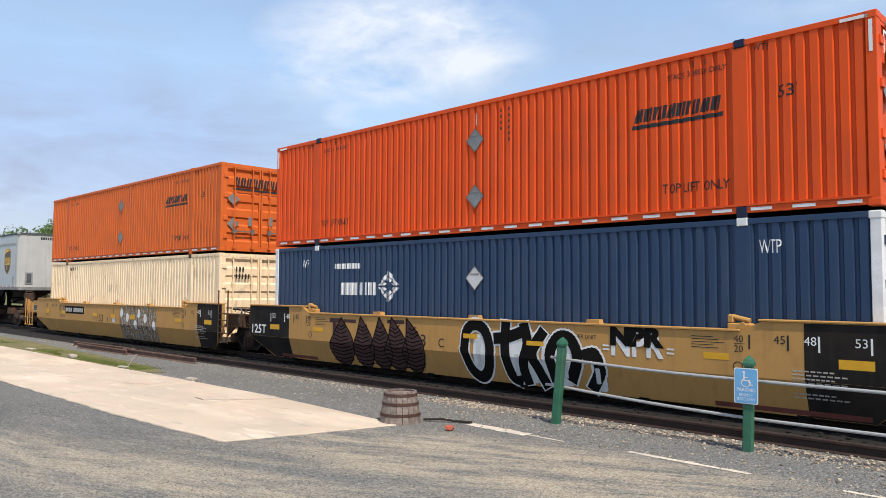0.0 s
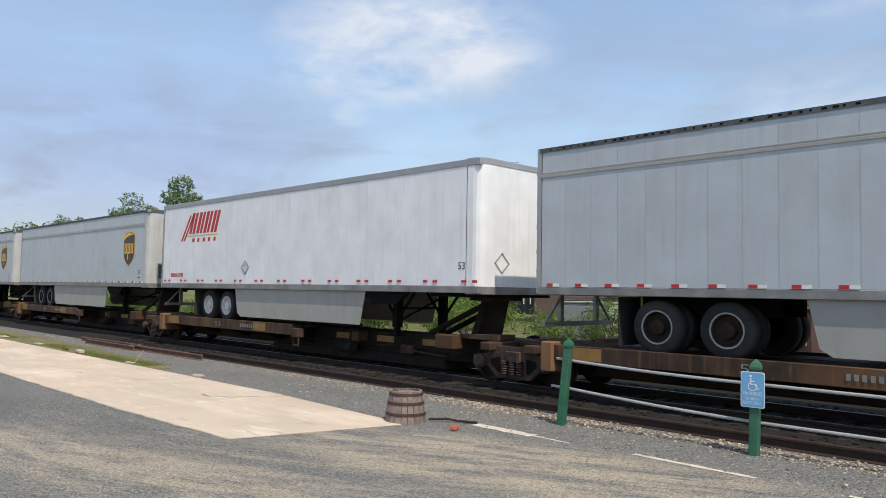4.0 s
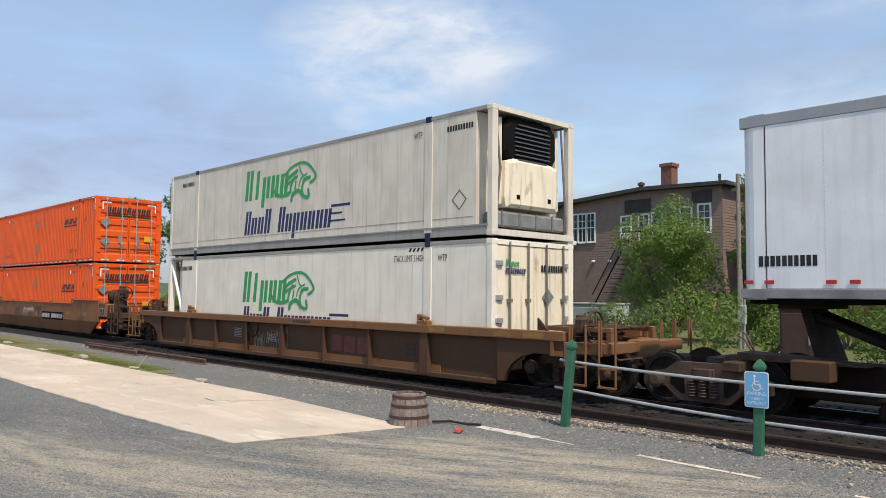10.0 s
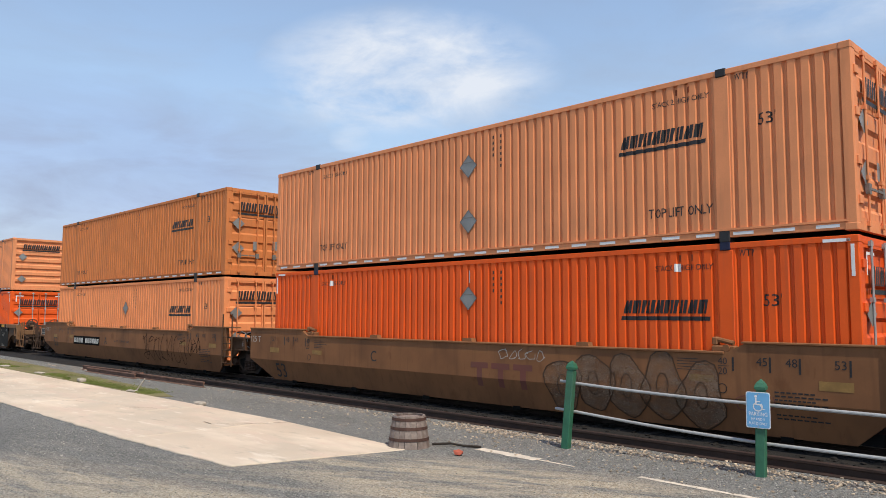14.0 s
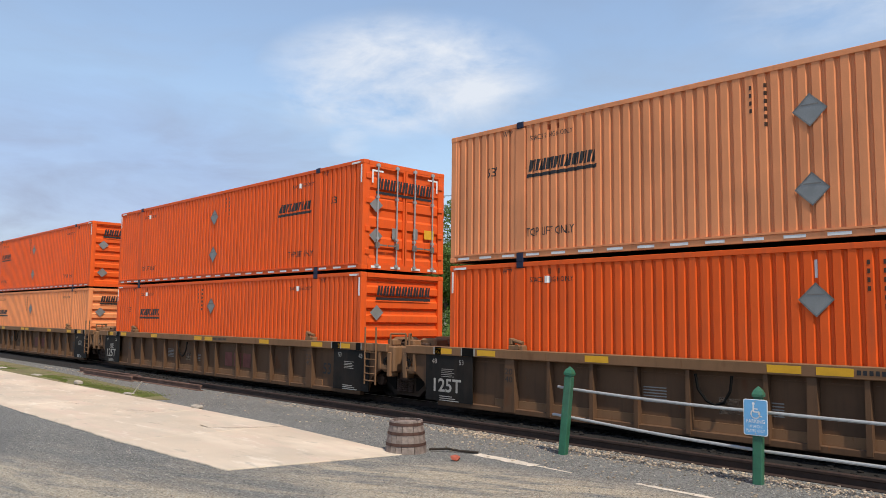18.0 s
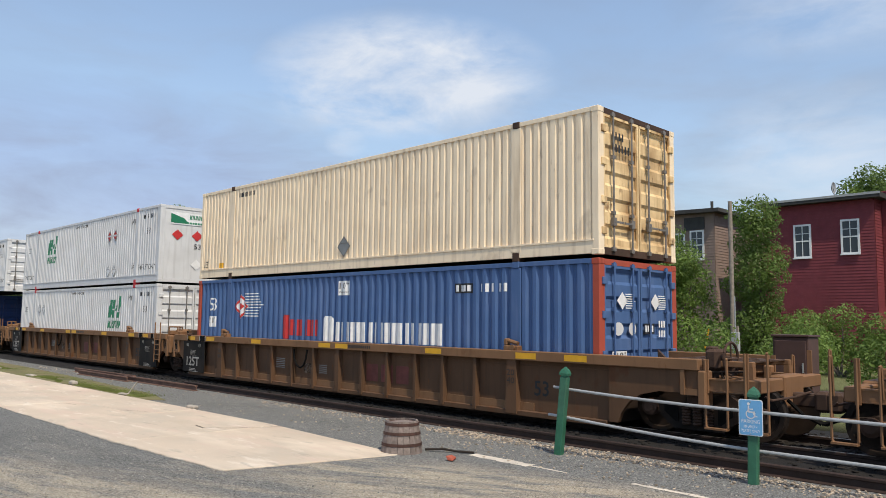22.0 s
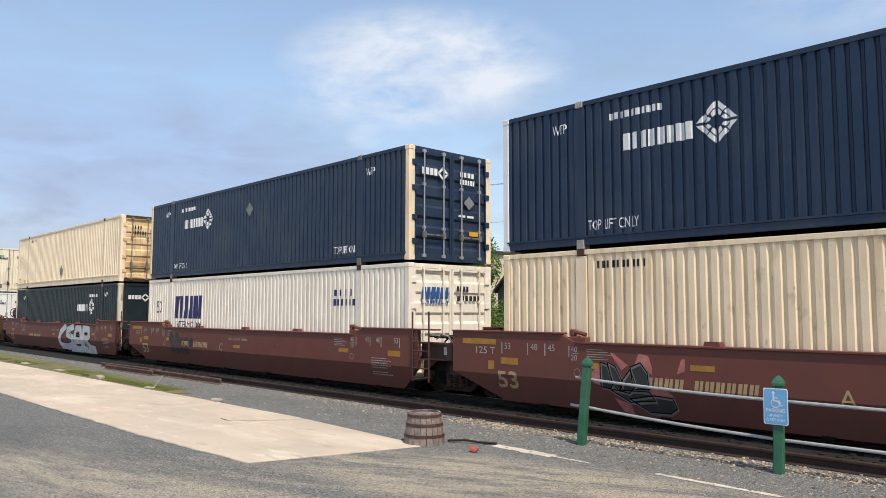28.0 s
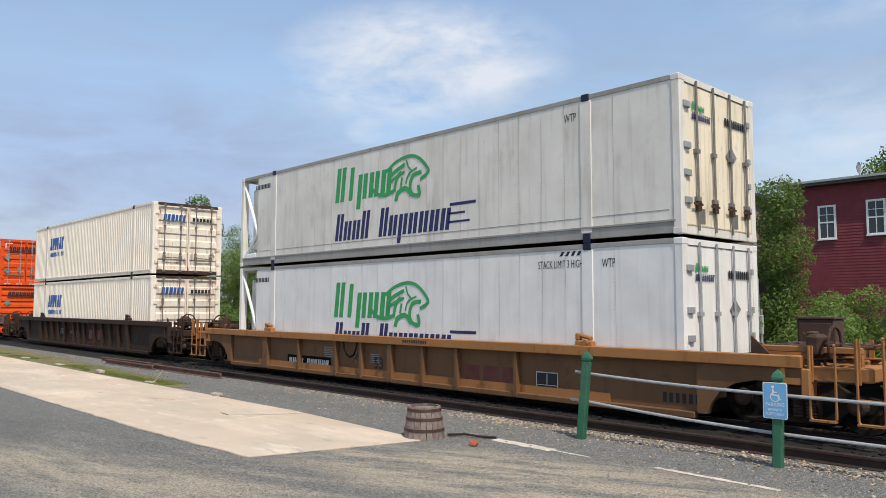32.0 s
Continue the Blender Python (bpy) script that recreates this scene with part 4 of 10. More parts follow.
        for y in (-0.9, -0.3, 0.3, 0.9):
            part("strap", ("rstrap", y), lambda: Shape().box(X - 0.08, X - 0.066, y - 0.03, y + 0.03, 0.2, 0.57), RODSTEEL, t)
        for y0, z0, y1, z1 in ((1.15, 0.2, 0.95, TALL - 0.2), (-1.15, 0.2, -1.0, 1.5), (-1.0, 1.5, -1.15, TALL - 0.15)):
            part("end_frame", ("rendframe", y0, z0), lambda: Shape().tube((X - 0.08, y0, z0), (X - 0.08, y1, z1), 0.025), RODSTEEL, c)
        b.mark("number_strip", bars(6.5, 2.45, 0.85, 0.13, 10, 0.3, 0, 13, False), MARKBLACK)
        b.mark("placard_frame", ring_polys(diamond(6.9, 0.85, 0.22)[0], 0.03), RODSTEEL)
    dz = -0.2 if top_note else 0.0
    b.mark("wordmark", word_shape(-2.66, 1.57 + dz, 2.5, 0.95, "Cipxx", 0.17, 0.12), MARKGREEN)
    swoosh_emblem(b, -0.98, 1.37 + dz, MARKGREEN)
    b.mark("wordmark", word_shape(-2.65, 0.5, 4.65, 0.74, "CxxC Cxpxxxx", 0.18, 0.16), MARKNAVY)
    b.mark("wordmark", [rect(2.0, 2.85, 1.05, 1.12), rect(1.95, 2.5, 0.85, 0.9), rect(1.95, 2.65, 0.65, 0.7)], MARKNAVY)
    b.mark("lettering", text_polys("WTP", 6.22 if top_note else 5.35, 2.42, 0.17, 0.3), MARKBLACK)
    if top_note:
        b.mark("lettering", text_polys("STACK LIMIT 3 HIGH", 4.65, 2.44, 0.16, 1.12), MARKBLACK)
        b.mark("hazard_band", [rect(5.2 + k * 0.14, 5.27 + k * 0.14, 2.68, 2.77, 0.06) for k in range(4)], MARKBLACK)
    b.mark("number_strip", bars(-7.0, 2.42, 0.9, 0.14, 10, 0.3, 0, 13, False), MARKBLACK)
    return c


# ---- highway trailers ----
def wheel_pair(c, x, rim):
    """Dual wheels on one axle of a trailer."""
    ax = part("axle", ("taxle", x), lambda: Shape().tube((x, -1.0, 1.49), (x, 1.0, 1.49), 0.09), BLACK, c)
    for sy in (-1, 1):
        for k, y in enumerate((1.0, 0.66)):
            t = part("tyre", ("tyre", x, sy, k), lambda: Shape().lathe([(sy * y + o, r) for o, r in ((-0.13, 0.31), (-0.135, 0.44), (-0.10, 0.49), (0.10, 0.49), (0.135, 0.44), (0.13, 0.31), (0.0, 0.3), (-0.13, 0.31))], "y", (x, 0, 1.52), 28, False), RUBBER, ax)
            smooth(t)
            if k == 0:
                part("rim", ("rim", x, sy), lambda: Shape().lathe([(sy * (y - 0.1), 0.30), (sy * (y + 0.13), 0.31), (sy * (y + 0.12), 0.27), (sy * (y + 0.04), 0.24), (sy * (y + 0.03), 0.15), (sy * (y + 0.12), 0.13), (sy * (y + 0.13), 0.06), (sy * (y + 0.13), 0.005)], "y", (x, 0, 1.52), 24, False), rim if rim is RIMWHITE else GRIME, ax)
                part("rim_edge", ("rimedge", x, sy), lambda: Shape().lathe([(sy * (y + 0.128), 0.312), (sy * (y + 0.142), 0.305), (sy * (y + 0.142), 0.288), (sy * (y + 0.125), 0.278)], "y", (x, 0, 1.52), 24, False), RIMWHITE if rim is RIMWHITE else GALV, ax)


def trailer(label, skin, nose, wheels, post_step, rim=RIMWHITE, skirt=True, top=5.05, band=0.1, reflect=2, top_band=False):
    """Dry van trailer, its nose towards +x (nose=1) or -x."""
    c = thing("semi_trailer", label, "trailer", "trailers on the train")
    X, y = 7.95, 1.29
    z0, z1 = 2.22, top
    n = int(round(2 * X / post_step))
    k = nose
    for sy in (-1, 1):
        for i in range(n):
            a, d = -X + 0.1 + i * (2 * X - 0.5) / n, -X + 0.1 + (i + 1) * (2 * X - 0.5) / n
            part("side_panel", ("tpanel", n, i, sy, k, z1), lambda: Shape().box(k * (a + 0.0005), k * (d - 0.0005), sy * (y - 0.03), sy * (y - 0.0006 * (i % 2)), z0 + 0.01, z1 - band), skin, c)
        part("bottom_rail", ("trail", sy, k), lambda: Shape().box(-X, X - 0.02, sy * (y - 0.08), sy * (y + 0.012), 2.07, z0 + 0.005, 0.01), LOWRAIL, c)
        part("top_rail", ("ttop", sy, z1, band, k), lambda: Shape().box(-X, X, sy * (y - 0.08), sy * (y + 0.012), z1 - band, z1, 0.012), LOWRAIL if band > 0.2 else ALU, c)
        if top_band:
            part("upper_band", ("tband", sy, z1, k), lambda: Shape().box(k * (-X + 0.05), k * (X - 0.35), sy * y, sy * (y + 0.014), z1 - 0.61, z1 - 0.55, 0.004).box(k * (-X + 0.05), k * (X - 0.35), sy * y, sy * (y + 0.01), z1 - 0.53, z1 - 0.51), SKIRT, c)
    seam = Shape()
    for i in range(n + 1):
        x = k * (-X + 0.1 + i * (2 * X - 0.5) / n)
        for q in range(38):
            z = z0 + 0.06 + q * (z1 - z0 - 0.25) / 38
            seam.box(x - 0.006, x + 0.006, -y - 0.004, -y, z, z + 0.012)
    part("rivet_seam", ("trivets", n, k, z1), lambda: seam, SKIRT if top_band else GREYWHITE, c)
    r = 0.22
    prof = [(X - 0.42, -y), (X - r, -y)] + [(X - r + r * math.sin(a), -y + r - r * math.cos(a)) for a in (0.4, 0.8, 1.2, 1.57)] + [(X - r + r * math.sin(a), y - r + r * math.cos(a)) for a in (1.57, 1.2, 0.8, 0.4)] + [(X - r, y), (X - 0.42, y)]
    part("nose", ("tnose", k, z1), lambda: Shape().prism([(k * a, d) for a, d in prof], "z", 2.2, z1 - 0.04), NOSEGREY if top_band else skin, c)
    part("nose_rail", ("tnrail2", k, z1), lambda: Shape().prism([(k * (a + 0.01), d * 1.008) for a, d in prof], "z", 2.05, 2.22), LOWRAIL, c)
    part("nose_rail", ("tnrail", k, z1), lambda: Shape().prism([(k * (a + (0.012 if i not in (0, len(prof) - 1) else 0)), d * 1.008) for i, (a, d) in enumerate(prof)], "z", z1 - 0.12, z1 + 0.01), DARKRAIL if top_band else ALU, c)
    part("roof", ("troof", z1), lambda: Shape().box(-X + 0.05, X - 0.05, -y + 0.085, y - 0.085, z1 - 0.05, z1 - 0.008), GREYWHITE, c)
    part("inner_wall", ("tinner", z1), lambda: Shape().box(-X + 0.12, X - 0.45, -y + 0.035, y - 0.035, 2.12, z1 - 0.12), BLACK, c)
    part("floor", "tfloor", lambda: Shape().box(-X, X - 0.3, -y + 0.085, y - 0.085, 2.08, 2.115), BLACK, c)
    e = -k * X
    for s in (-1, 1):
        d = part("door", ("tdoor", s, k, z1), lambda: Shape().box(e, e + k * 0.06, s * 0.01, s * 1.24, 2.24, z1 - 0.14, 0.015), DOORDUSTY if k < 0 else WHITE, c)
        part("locking_rod", ("trod", s, k, z1), lambda: Shape().tube((e - k * 0.04, s * 0.2, 2.15), (e - k * 0.04, s * 0.2, z1 - 0.08), 0.02).box(e - k * 0.06, e, s * 0.14, s * 0.3, 2.6, 2.72).box(e - k * 0.06, e, s * 0.14, s * 0.5, 2.5, 2.54), RUST, d)
        for z in (2.5, 2.9, 3.4, 3.9, 4.5):
            part("hinge", ("thinge", s, k, z), lambda: Shape().box(e - k * 0.04, e + k * 0.05, s * 1.12, s * 1.3, z, z + 0.09, 0.01), ALU, d)
    part("rear_frame", ("trear", k, z1), lambda: Shape().box(e - k * 0.02, e + k * 0.08, -1.3, -1.245, 2.1, z1).box(e - k * 0.02, e + k * 0.08, 1.245, 1.3, 2.1, z1).box(e - k * 0.02, e + k * 0.08, -1.24, 1.24, z1 - 0.13, z1).box(e - k * 0.02, e + k * 0.08, -1.24, 1.24, 2.08, 2.23), ALU, c)
    g = part("underride_guard", ("tguard", k), lambda: Shape().box(e - k * 0.02, e + k * 0.08, -1.15, 1.15, 1.42, 1.52).box(e, e + k * 0.08, -0.65, -0.55, 1.52, 2.08).box(e, e + k * 0.08, 0.55, 0.65, 1.52, 2.08).tube((e + k * 0.05, -0.6, 2.05), (e + k * 0.05, -1.1, 1.5), 0.03).tube((e + k * 0.05, 0.6, 2.05), (e + k * 0.05, 1.1, 1.5), 0.03), LOWRAIL, c)
    part("reflective_tape", ("tgtape", k), lambda: _striped(e - k * 0.024, 1.44, 1.5), MARKRED, g)
    for y0 in (-1.1, 0.8):
        part("tail_lamp", ("tlamp", k, y0), lambda: Shape().box(e - k * 0.03, e, y0, y0 + 0.3, 2.12, 2.2), MARKRED, c)
    # running gear
    for x in wheels:
        wheel_pair(c, x, rim)
    mid = sum(wheels) / 2
    part("bogie", ("tbogie", mid), lambda: Shape().box(mid - 1.3, mid + 1.3, -0.55, -0.42, 1.75, 2.07).box(mid - 1.3, mid + 1.3, 0.42, 0.55, 1.75, 2.07).box(mid - 0.15, mid + 0.15, -0.6, 0.6, 1.6, 1.9), BLACK, c)
    fl = mid - k * 1.35
    for sy in (-1, 1):
        part("mud_flap", ("tflap", mid, k, sy), lambda: Shape().box(fl, fl - k * 0.02, sy * 0.55, sy * 1.25, 1.15, 2.05), RUBBER, c)
    lx = k * 4.6 if abs(k * 4.6 - mid) > 3 else -mid
    for sy in (-1, 1):
        leg = part("landing_leg", ("tleg", lx, sy), lambda: Shape().box(lx - 0.09, lx + 0.09, sy * 0.75 - 0.09, sy * 0.75 + 0.09, 1.18, 2.07).box(lx - 0.06, lx + 0.06, sy * 0.75 - 0.06, sy * 0.75 + 0.06, 0.98, 1.2), BLACK, c)
        part("brace", ("tlegb", lx, sy, k), lambda: Shape().tube((lx, sy * 0.75, 1.35), (lx + 0.62, sy * 0.75, 2.05), 0.035).tube((lx, sy * 0.75, 1.35), (lx - 0.62, sy * 0.75, 2.05), 0.035), BLACK, leg)
        part("foot", ("tlegf", lx, sy), lambda: Shape().box(lx - 0.14, lx + 0.14, sy * 0.75 - 0.14, sy * 0.75 + 0.14, 0.95, 0.985), BLACK, leg)
    part("cross_brace", ("tlegx", lx), lambda: Shape().tube((lx, -0.75, 1.3), (lx, 0.75, 1.95), 0.03).box(lx - 0.04, lx + 0.04, -0.7, 0.7, 1.62, 1.68), BLACK, c)
    part("gear_plate", ("tgear", lx), lambda: Shape().prism([(lx - 0.9, 2.07), (lx + 0.9, 2.07), (lx + 0.45, 1.75), (lx - 0.45, 1.75)], "y", -1.2, -1.1), BLACK, c)
    part("kingpin_plate", ("tking", k), lambda: Shape().box(k * 6.2, k * 7.9, -1.1, 1.1, 1.98, 2.075), BLACK, c)
    if skirt:
        for sy in (-1, 1):
            part("side_skirt", ("tskirt", k, sy), lambda: Shape().prism([(k * -2.72, 2.07), (k * 3.9, 2.07), (k * 3.68, 1.2), (k * -2.35, 1.2), (k * -2.55, 1.32)], "y", sy * 1.2, sy * 1.225), SKIRT, c, "smooth grey side skirt")
    # reflectors along the lower edge
    step = 1.05 if reflect == 2 else 1.26
    i = 0
    x = -X + 0.25
    while x < X - 0.4:
        part("reflector", ("tref", reflect, i, k), lambda: Shape().box(k * x, k * (x + 0.15), -y - 0.018, -y - 0.012, 2.235 if reflect == 2 else 2.30, 2.295 if reflect == 2 else 2.36), MARKRED, c)
        if reflect == 2:
            part("reflector", ("trefw", i, k), lambda: Shape().box(k * (x + 0.15), k * (x + 0.3), -y - 0.018, -y - 0.012, 2.235, 2.295), MARKWHITE, c)
        else:
            part("reflector", ("trefr", i, k), lambda: Shape().box(k * (x + 0.33), k * (x + 0.48), -y - 0.018, -y - 0.012, 2.30, 2.36), MARKRED, c)
        i += 1
        x += step * 0.65 if reflect == 2 else step
    return c, Box(c, FLAT, -y)


def _striped(x, z0, z1):
    s = Shape()
    for i in range(6):
        s.add([(x, -1.1 + i * 0.38, z0), (x, -0.92 + i * 0.38, z0), (x, -0.92 + i * 0.38, z1), (x, -1.1 + i * 0.38, z1)], [(0, 1, 2, 3)])
    return s


def shield(b, x, z, w, h):
    """Gold-edged brown shield with plain gold blocks."""
    def outline(k):
        ww, hh = w * k / 2, h * k / 2
        top = [(x + ww * math.sin(a), z + hh * 0.82 + hh * 0.18 * math.cos(a * 0.5 * math.pi / 1.2)) for a in (1.2, 0.8, 0.4, 0, -0.4, -0.8, -1.2)]
        left = [(x - ww, z + hh * 0.78), (x - ww, z - hh * 0.25), (x - ww * 0.85, z - hh * 0.55), (x - ww * 0.5, z - hh * 0.8), (x, z - hh)]
        return [(x + ww, z + hh * 0.78)] + [(min(max(px, x - ww), x + ww), pz) for px, pz in top] + left + [(2 * x - px, pz) for px, pz in left[-2:0:-1]]
    b.mark("emblem", [outline(1.0)], SHIELDGOLD, 0.006)
    b.mark("emblem", [outline(0.93)], SHIELDBROWN, 0.010)
    s = w / 1.1
    b.mark("emblem", [[(x - 0.455 * w, z + 0.37 * h), (x - 0.455 * w, z + 0.24 * h), (x - 0.3 * w, z + 0.31 * h), (x - 0.05 * w, z + 0.36 * h), (x + 0.2 * w, z + 0.385 * h), (x + 0.43 * w, z + 0.385 * h), (x + 0.2 * w, z + 0.43 * h), (x, z + 0.455 * h), (x - 0.2 * w, z + 0.43 * h)]], SHIELDGOLD, 0.014)
    for k in (-1, 0, 1):
        lo, hi = z - 0.13 * h - (0.17 * h if k == 0 else 0), z + 0.16 * h
        a, t = x + (k * 0.3 - 0.125) * s, 0.085 * s
        b.mark("emblem_block", [block(a, a + t, lo, hi, z, 0.0)], SHIELDGOLD, 0.014)
        b.mark("emblem_block", [block(a + 0.25 * s - t, a + 0.25 * s, z - 0.13 * h, hi, z, 0.0), rect(a + t, a + 0.25 * s - t, z - 0.13 * h, z - 0.08 * h)], SHIELDGOLD, 0.014)


# ---- railway cars ----
WHEELS = []      # wheelsets that turn as the train rolls, with the x of their car


def truck(car, x, car_x, coat=GRIME):
    """A two-axle bogie under a car, centred at x."""
    t = part("truck", ("tbolster", x), lambda: Shape().box(x - 0.2, x + 0.2, -1.15, 1.15, 0.62, 0.86, 0.02).box(x - 0.3, x + 0.3, -0.4, 0.4, 0.86, 1.0), coat, car, "rust-brown two-axle bogie")
    for sy in (-1, 1):
        y = sy * 1.04
        part("side_frame", ("tside", x, sy), lambda: Shape().prism([(x - 1.15, 0.72), (x - 1.15, 0.5), (x - 0.72, 0.5), (x - 0.45, 0.28), (x + 0.45, 0.28), (x + 0.72, 0.5), (x + 1.15, 0.5), (x + 1.15, 0.72), (x + 0.75, 0.78), (x + 0.5, 0.95), (x - 0.5, 0.95), (x - 0.75, 0.78)], "y", y - 0.07, y + 0.07), coat, t)
        for dx in (-0.88, 0.88):
            part("bearing_cap", ("tbear", x, sy, dx), lambda: Shape().lathe([(sy * 1.08, 0.15), (sy * 1.2, 0.14), (sy * 1.24, 0.08), (sy * 1.24, 0.001)], "y", (x + dx, 0, 0.61), 14), RUST if coat is GRIME else coat, t)
        for dx in (-0.2, 0, 0.2):
            part("spring", ("tspring", x, sy, dx), lambda: Shape().lathe([(0.36 + k * 0.025, 0.09 if k % 2 else 0.062) for k in range(13)], "z", (x + dx, sy * 1.13, 0), 10), RUST if coat is GRIME else coat, t)
    for d in (-1, 1):
        part("frame_window", ("twin", x, d), lambda: Shape().prism([(x + d * 0.62, 0.56), (x + d * 0.42, 0.4), (x + d * 0.36, 0.4), (x + d * 0.36, 0.72), (x + d * 0.62, 0.68)], "y", -1.125, -1.105), BLACK, t)
        part("bolster_end", ("tbend", x, d), lambda: Shape().box(x - 0.16, x + 0.16, d * 1.08, d * 1.2, 0.64, 0.86, 0.02), RUST if coat is GRIME else coat, t)
    part("brake_beam", ("tbeam", x), lambda: Shape().tube((x - 0.34, -0.9, 0.5), (x - 0.34, 0.9, 0.5), 0.04).tube((x + 0.34, -0.9, 0.5), (x + 0.34, 0.9, 0.5), 0.04), GRIME, t)
    for dx in (-0.88, 0.88):
        w = part("wheelset", "wheelset", _wheelset, GRIME, t)
        w.location = (x + dx, 0, 0.61)
        WHEELS.append((w, car_x + x + dx))
    return t


def _wheelset():
    s = Shape().tube((0, -1.0, 0), (0, 1.0, 0), 0.08, 10)
    for sy in (-1, 1):
        s.lathe([(sy * 0.68, 0.48), (sy * 0.71, 0.49), (sy * 0.72, 0.46), (sy * 0.82, 0.455), (sy * 0.82, 0.38), (sy * 0.78, 0.36), (sy * 0.78, 0.16), (sy * 0.85, 0.14), (sy * 0.85, 0.08)], "y", (0, 0, 0), 28)
        for a in range(0, 360, 120):
            s.tube((0.27 * math.cos(radians(a)), sy * 0.77, 0.27 * math.sin(radians(a))), (0.27 * math.cos(radians(a)), sy * 0.795, 0.27 * math.sin(radians(a))), 0.035, 8)
    return s


def ladder(car, x, y, z0, z1, material, w=0.4, rungs=4):
    l = part("ladder", ("ladder", x, y, z0, z1), lambda: Shape().pipe([(x - w / 2, y, z0), (x - w / 2, y, z1)], 0.022).pipe([(x + w / 2, y, z0), (x + w / 2, y, z1)], 0.022), material, car)
    for i in range(rungs):
        z = z0 + (i + 0.5) * (z1 - z0) * 0.62 / rungs
        part("rung", ("rung", x, y, i, z0, z1), lambda: Shape().tube((x - w / 2, y, z), (x + w / 2, y, z), 0.016, 6), GALV if material is GALV else material, l)
    return l


def outer_end(car, s, skin, car_x, brake=True):
    """Coupler end of a car: sills, raised walkway of slats, stirrup steps, brake gear, coupler and its own bogie."""
    x0 = 9.0
    part("centre_sill", ("osill", s), lambda: Shape().box(s * 8.6, s * 10.95, -0.32, 0.32, 0.86, 1.14, 0.02).box(s * 8.6, s * 8.95, -1.4, 1.4, 0.9, 1.18, 0.02), skin, car)
    part("end_beam", ("oebeam", s), lambda: Shape().box(s * 10.72, s * 10.92, -1.38, 1.38, 0.98, 1.2, 0.02).box(s * 10.68, s * 10.96, -0.4, 0.4, 0.7, 1.24, 0.03), skin, car)
    for sy in (-1, 1):
        part("side_channel", ("ochan", s, sy), lambda: Shape().box(s * 9.2, s * 10.75, sy * 1.3, sy * 1.36, 1.0, 1.16).box(s * 9.2, s * 10.75, sy * 1.24, sy * 1.38, 1.16, 1.185).box(s * 9.2, s * 10.75, sy * 1.24, sy * 1.38, 0.98, 1.0), skin, car)
        part("upper_beam", ("oubeam", s, sy), lambda: Shape().box(s * 9.05, s * 10.6, sy * 0.72, sy * 0.84, 1.36, 1.46, 0.012).box(s * 10.5, s * 10.6, sy * 0.72, sy * 0.84, 1.14, 1.36).box(s * 9.7, s * 9.8, sy * 0.72, sy * 0.84, 1.14, 1.36), skin, car)
        part("brace", ("obrace", s, sy), lambda: Shape().prism([(s * 9.0, 1.15), (s * 9.5, 1.15), (s * 9.0, 1.62)], "y", sy * 1.05, sy * 1.1), RUST, car)
        for k in range(9):
            x = s * (9.12 + k * 0.17)
            part("walkway_slat", ("oslat", s, sy, k), lambda: Shape().box(x - 0.045, x + 0.045, sy * 0.05, sy * 0.72, 1.44, 1.465), RUST, car)
    part("coupler", ("ocoup", s), lambda: Shape().box(s * 10.9, s * 11.55, -0.12, 0.12, 0.72, 0.95, 0.03).box(s * 11.5, s * 11.75, -0.2, 0.2, 0.66, 1.0, 0.05), RUST, car)
    part("uncoupling_lever", ("olever", s), lambda: Shape().pipe([(s * 11.0, -1.36, 0.96), (s * 11.08, -1.3, 0.9), (s * 11.08, -0.3, 0.9), (s * 11.25, -0.1, 0.98)], 0.02), RUST, car)
    part("air_hose", ("ohose", s), lambda: Shape().pipe([(s * 11.0, -0.45, 0.85), (s * 11.25, -0.45, 0.62), (s * 11.5, -0.4, 0.5), (s * 11.75, -0.3, 0.58)], 0.032), BLACK, car)
    part("brake_pipe", ("obpipe", s), lambda: Shape().pipe([(s * 9.0, -1.15, 0.94), (s * 9.7, -1.18, 0.9), (s * 10.3, -1.12, 0.94), (s * 10.95, -0.5, 0.9)], 0.022).pipe([(s * 9.2, -0.9, 1.3), (s * 9.9, -1.0, 1.26), (s * 10.5, -0.95, 1.3)], 0.018), GRIME, car)
    for sy in (-1, 1):
        tall = 1.86 if brake else 1.62
        for xa, xb, top in ((10.05, 10.42, 1.5), (10.72, 11.08, tall)):
            h = part("handrail", ("orail", s, sy, xa, top), lambda: Shape().pipe([(s * xa, sy * 1.43, top), (s * xa, sy * 1.43, 0.42), (s * (xa + 0.03), sy * 1.43, 0.38), (s * (xb - 0.03), sy * 1.43, 0.38), (s * xb, sy * 1.43, 0.42), (s * xb, sy * 1.43, top), (s * (xb - 0.02), sy * 1.4, top + 0.02), (s * (xb - 0.02), sy * 1.36, 1.05)], 0.022).box(s * (xa - 0.04), s * (xa + 0.04), sy * 1.37, sy * 1.41, 0.95, top), skin, car)
            part("step", ("ostep", s, sy, xa), lambda: Shape().box(s * xa, s * xb, sy * 1.38, sy * 1.5, 0.37, 0.4).box(s * xa, s * xb, sy * 1.39, sy * 1.47, 0.72, 0.745), skin, h)
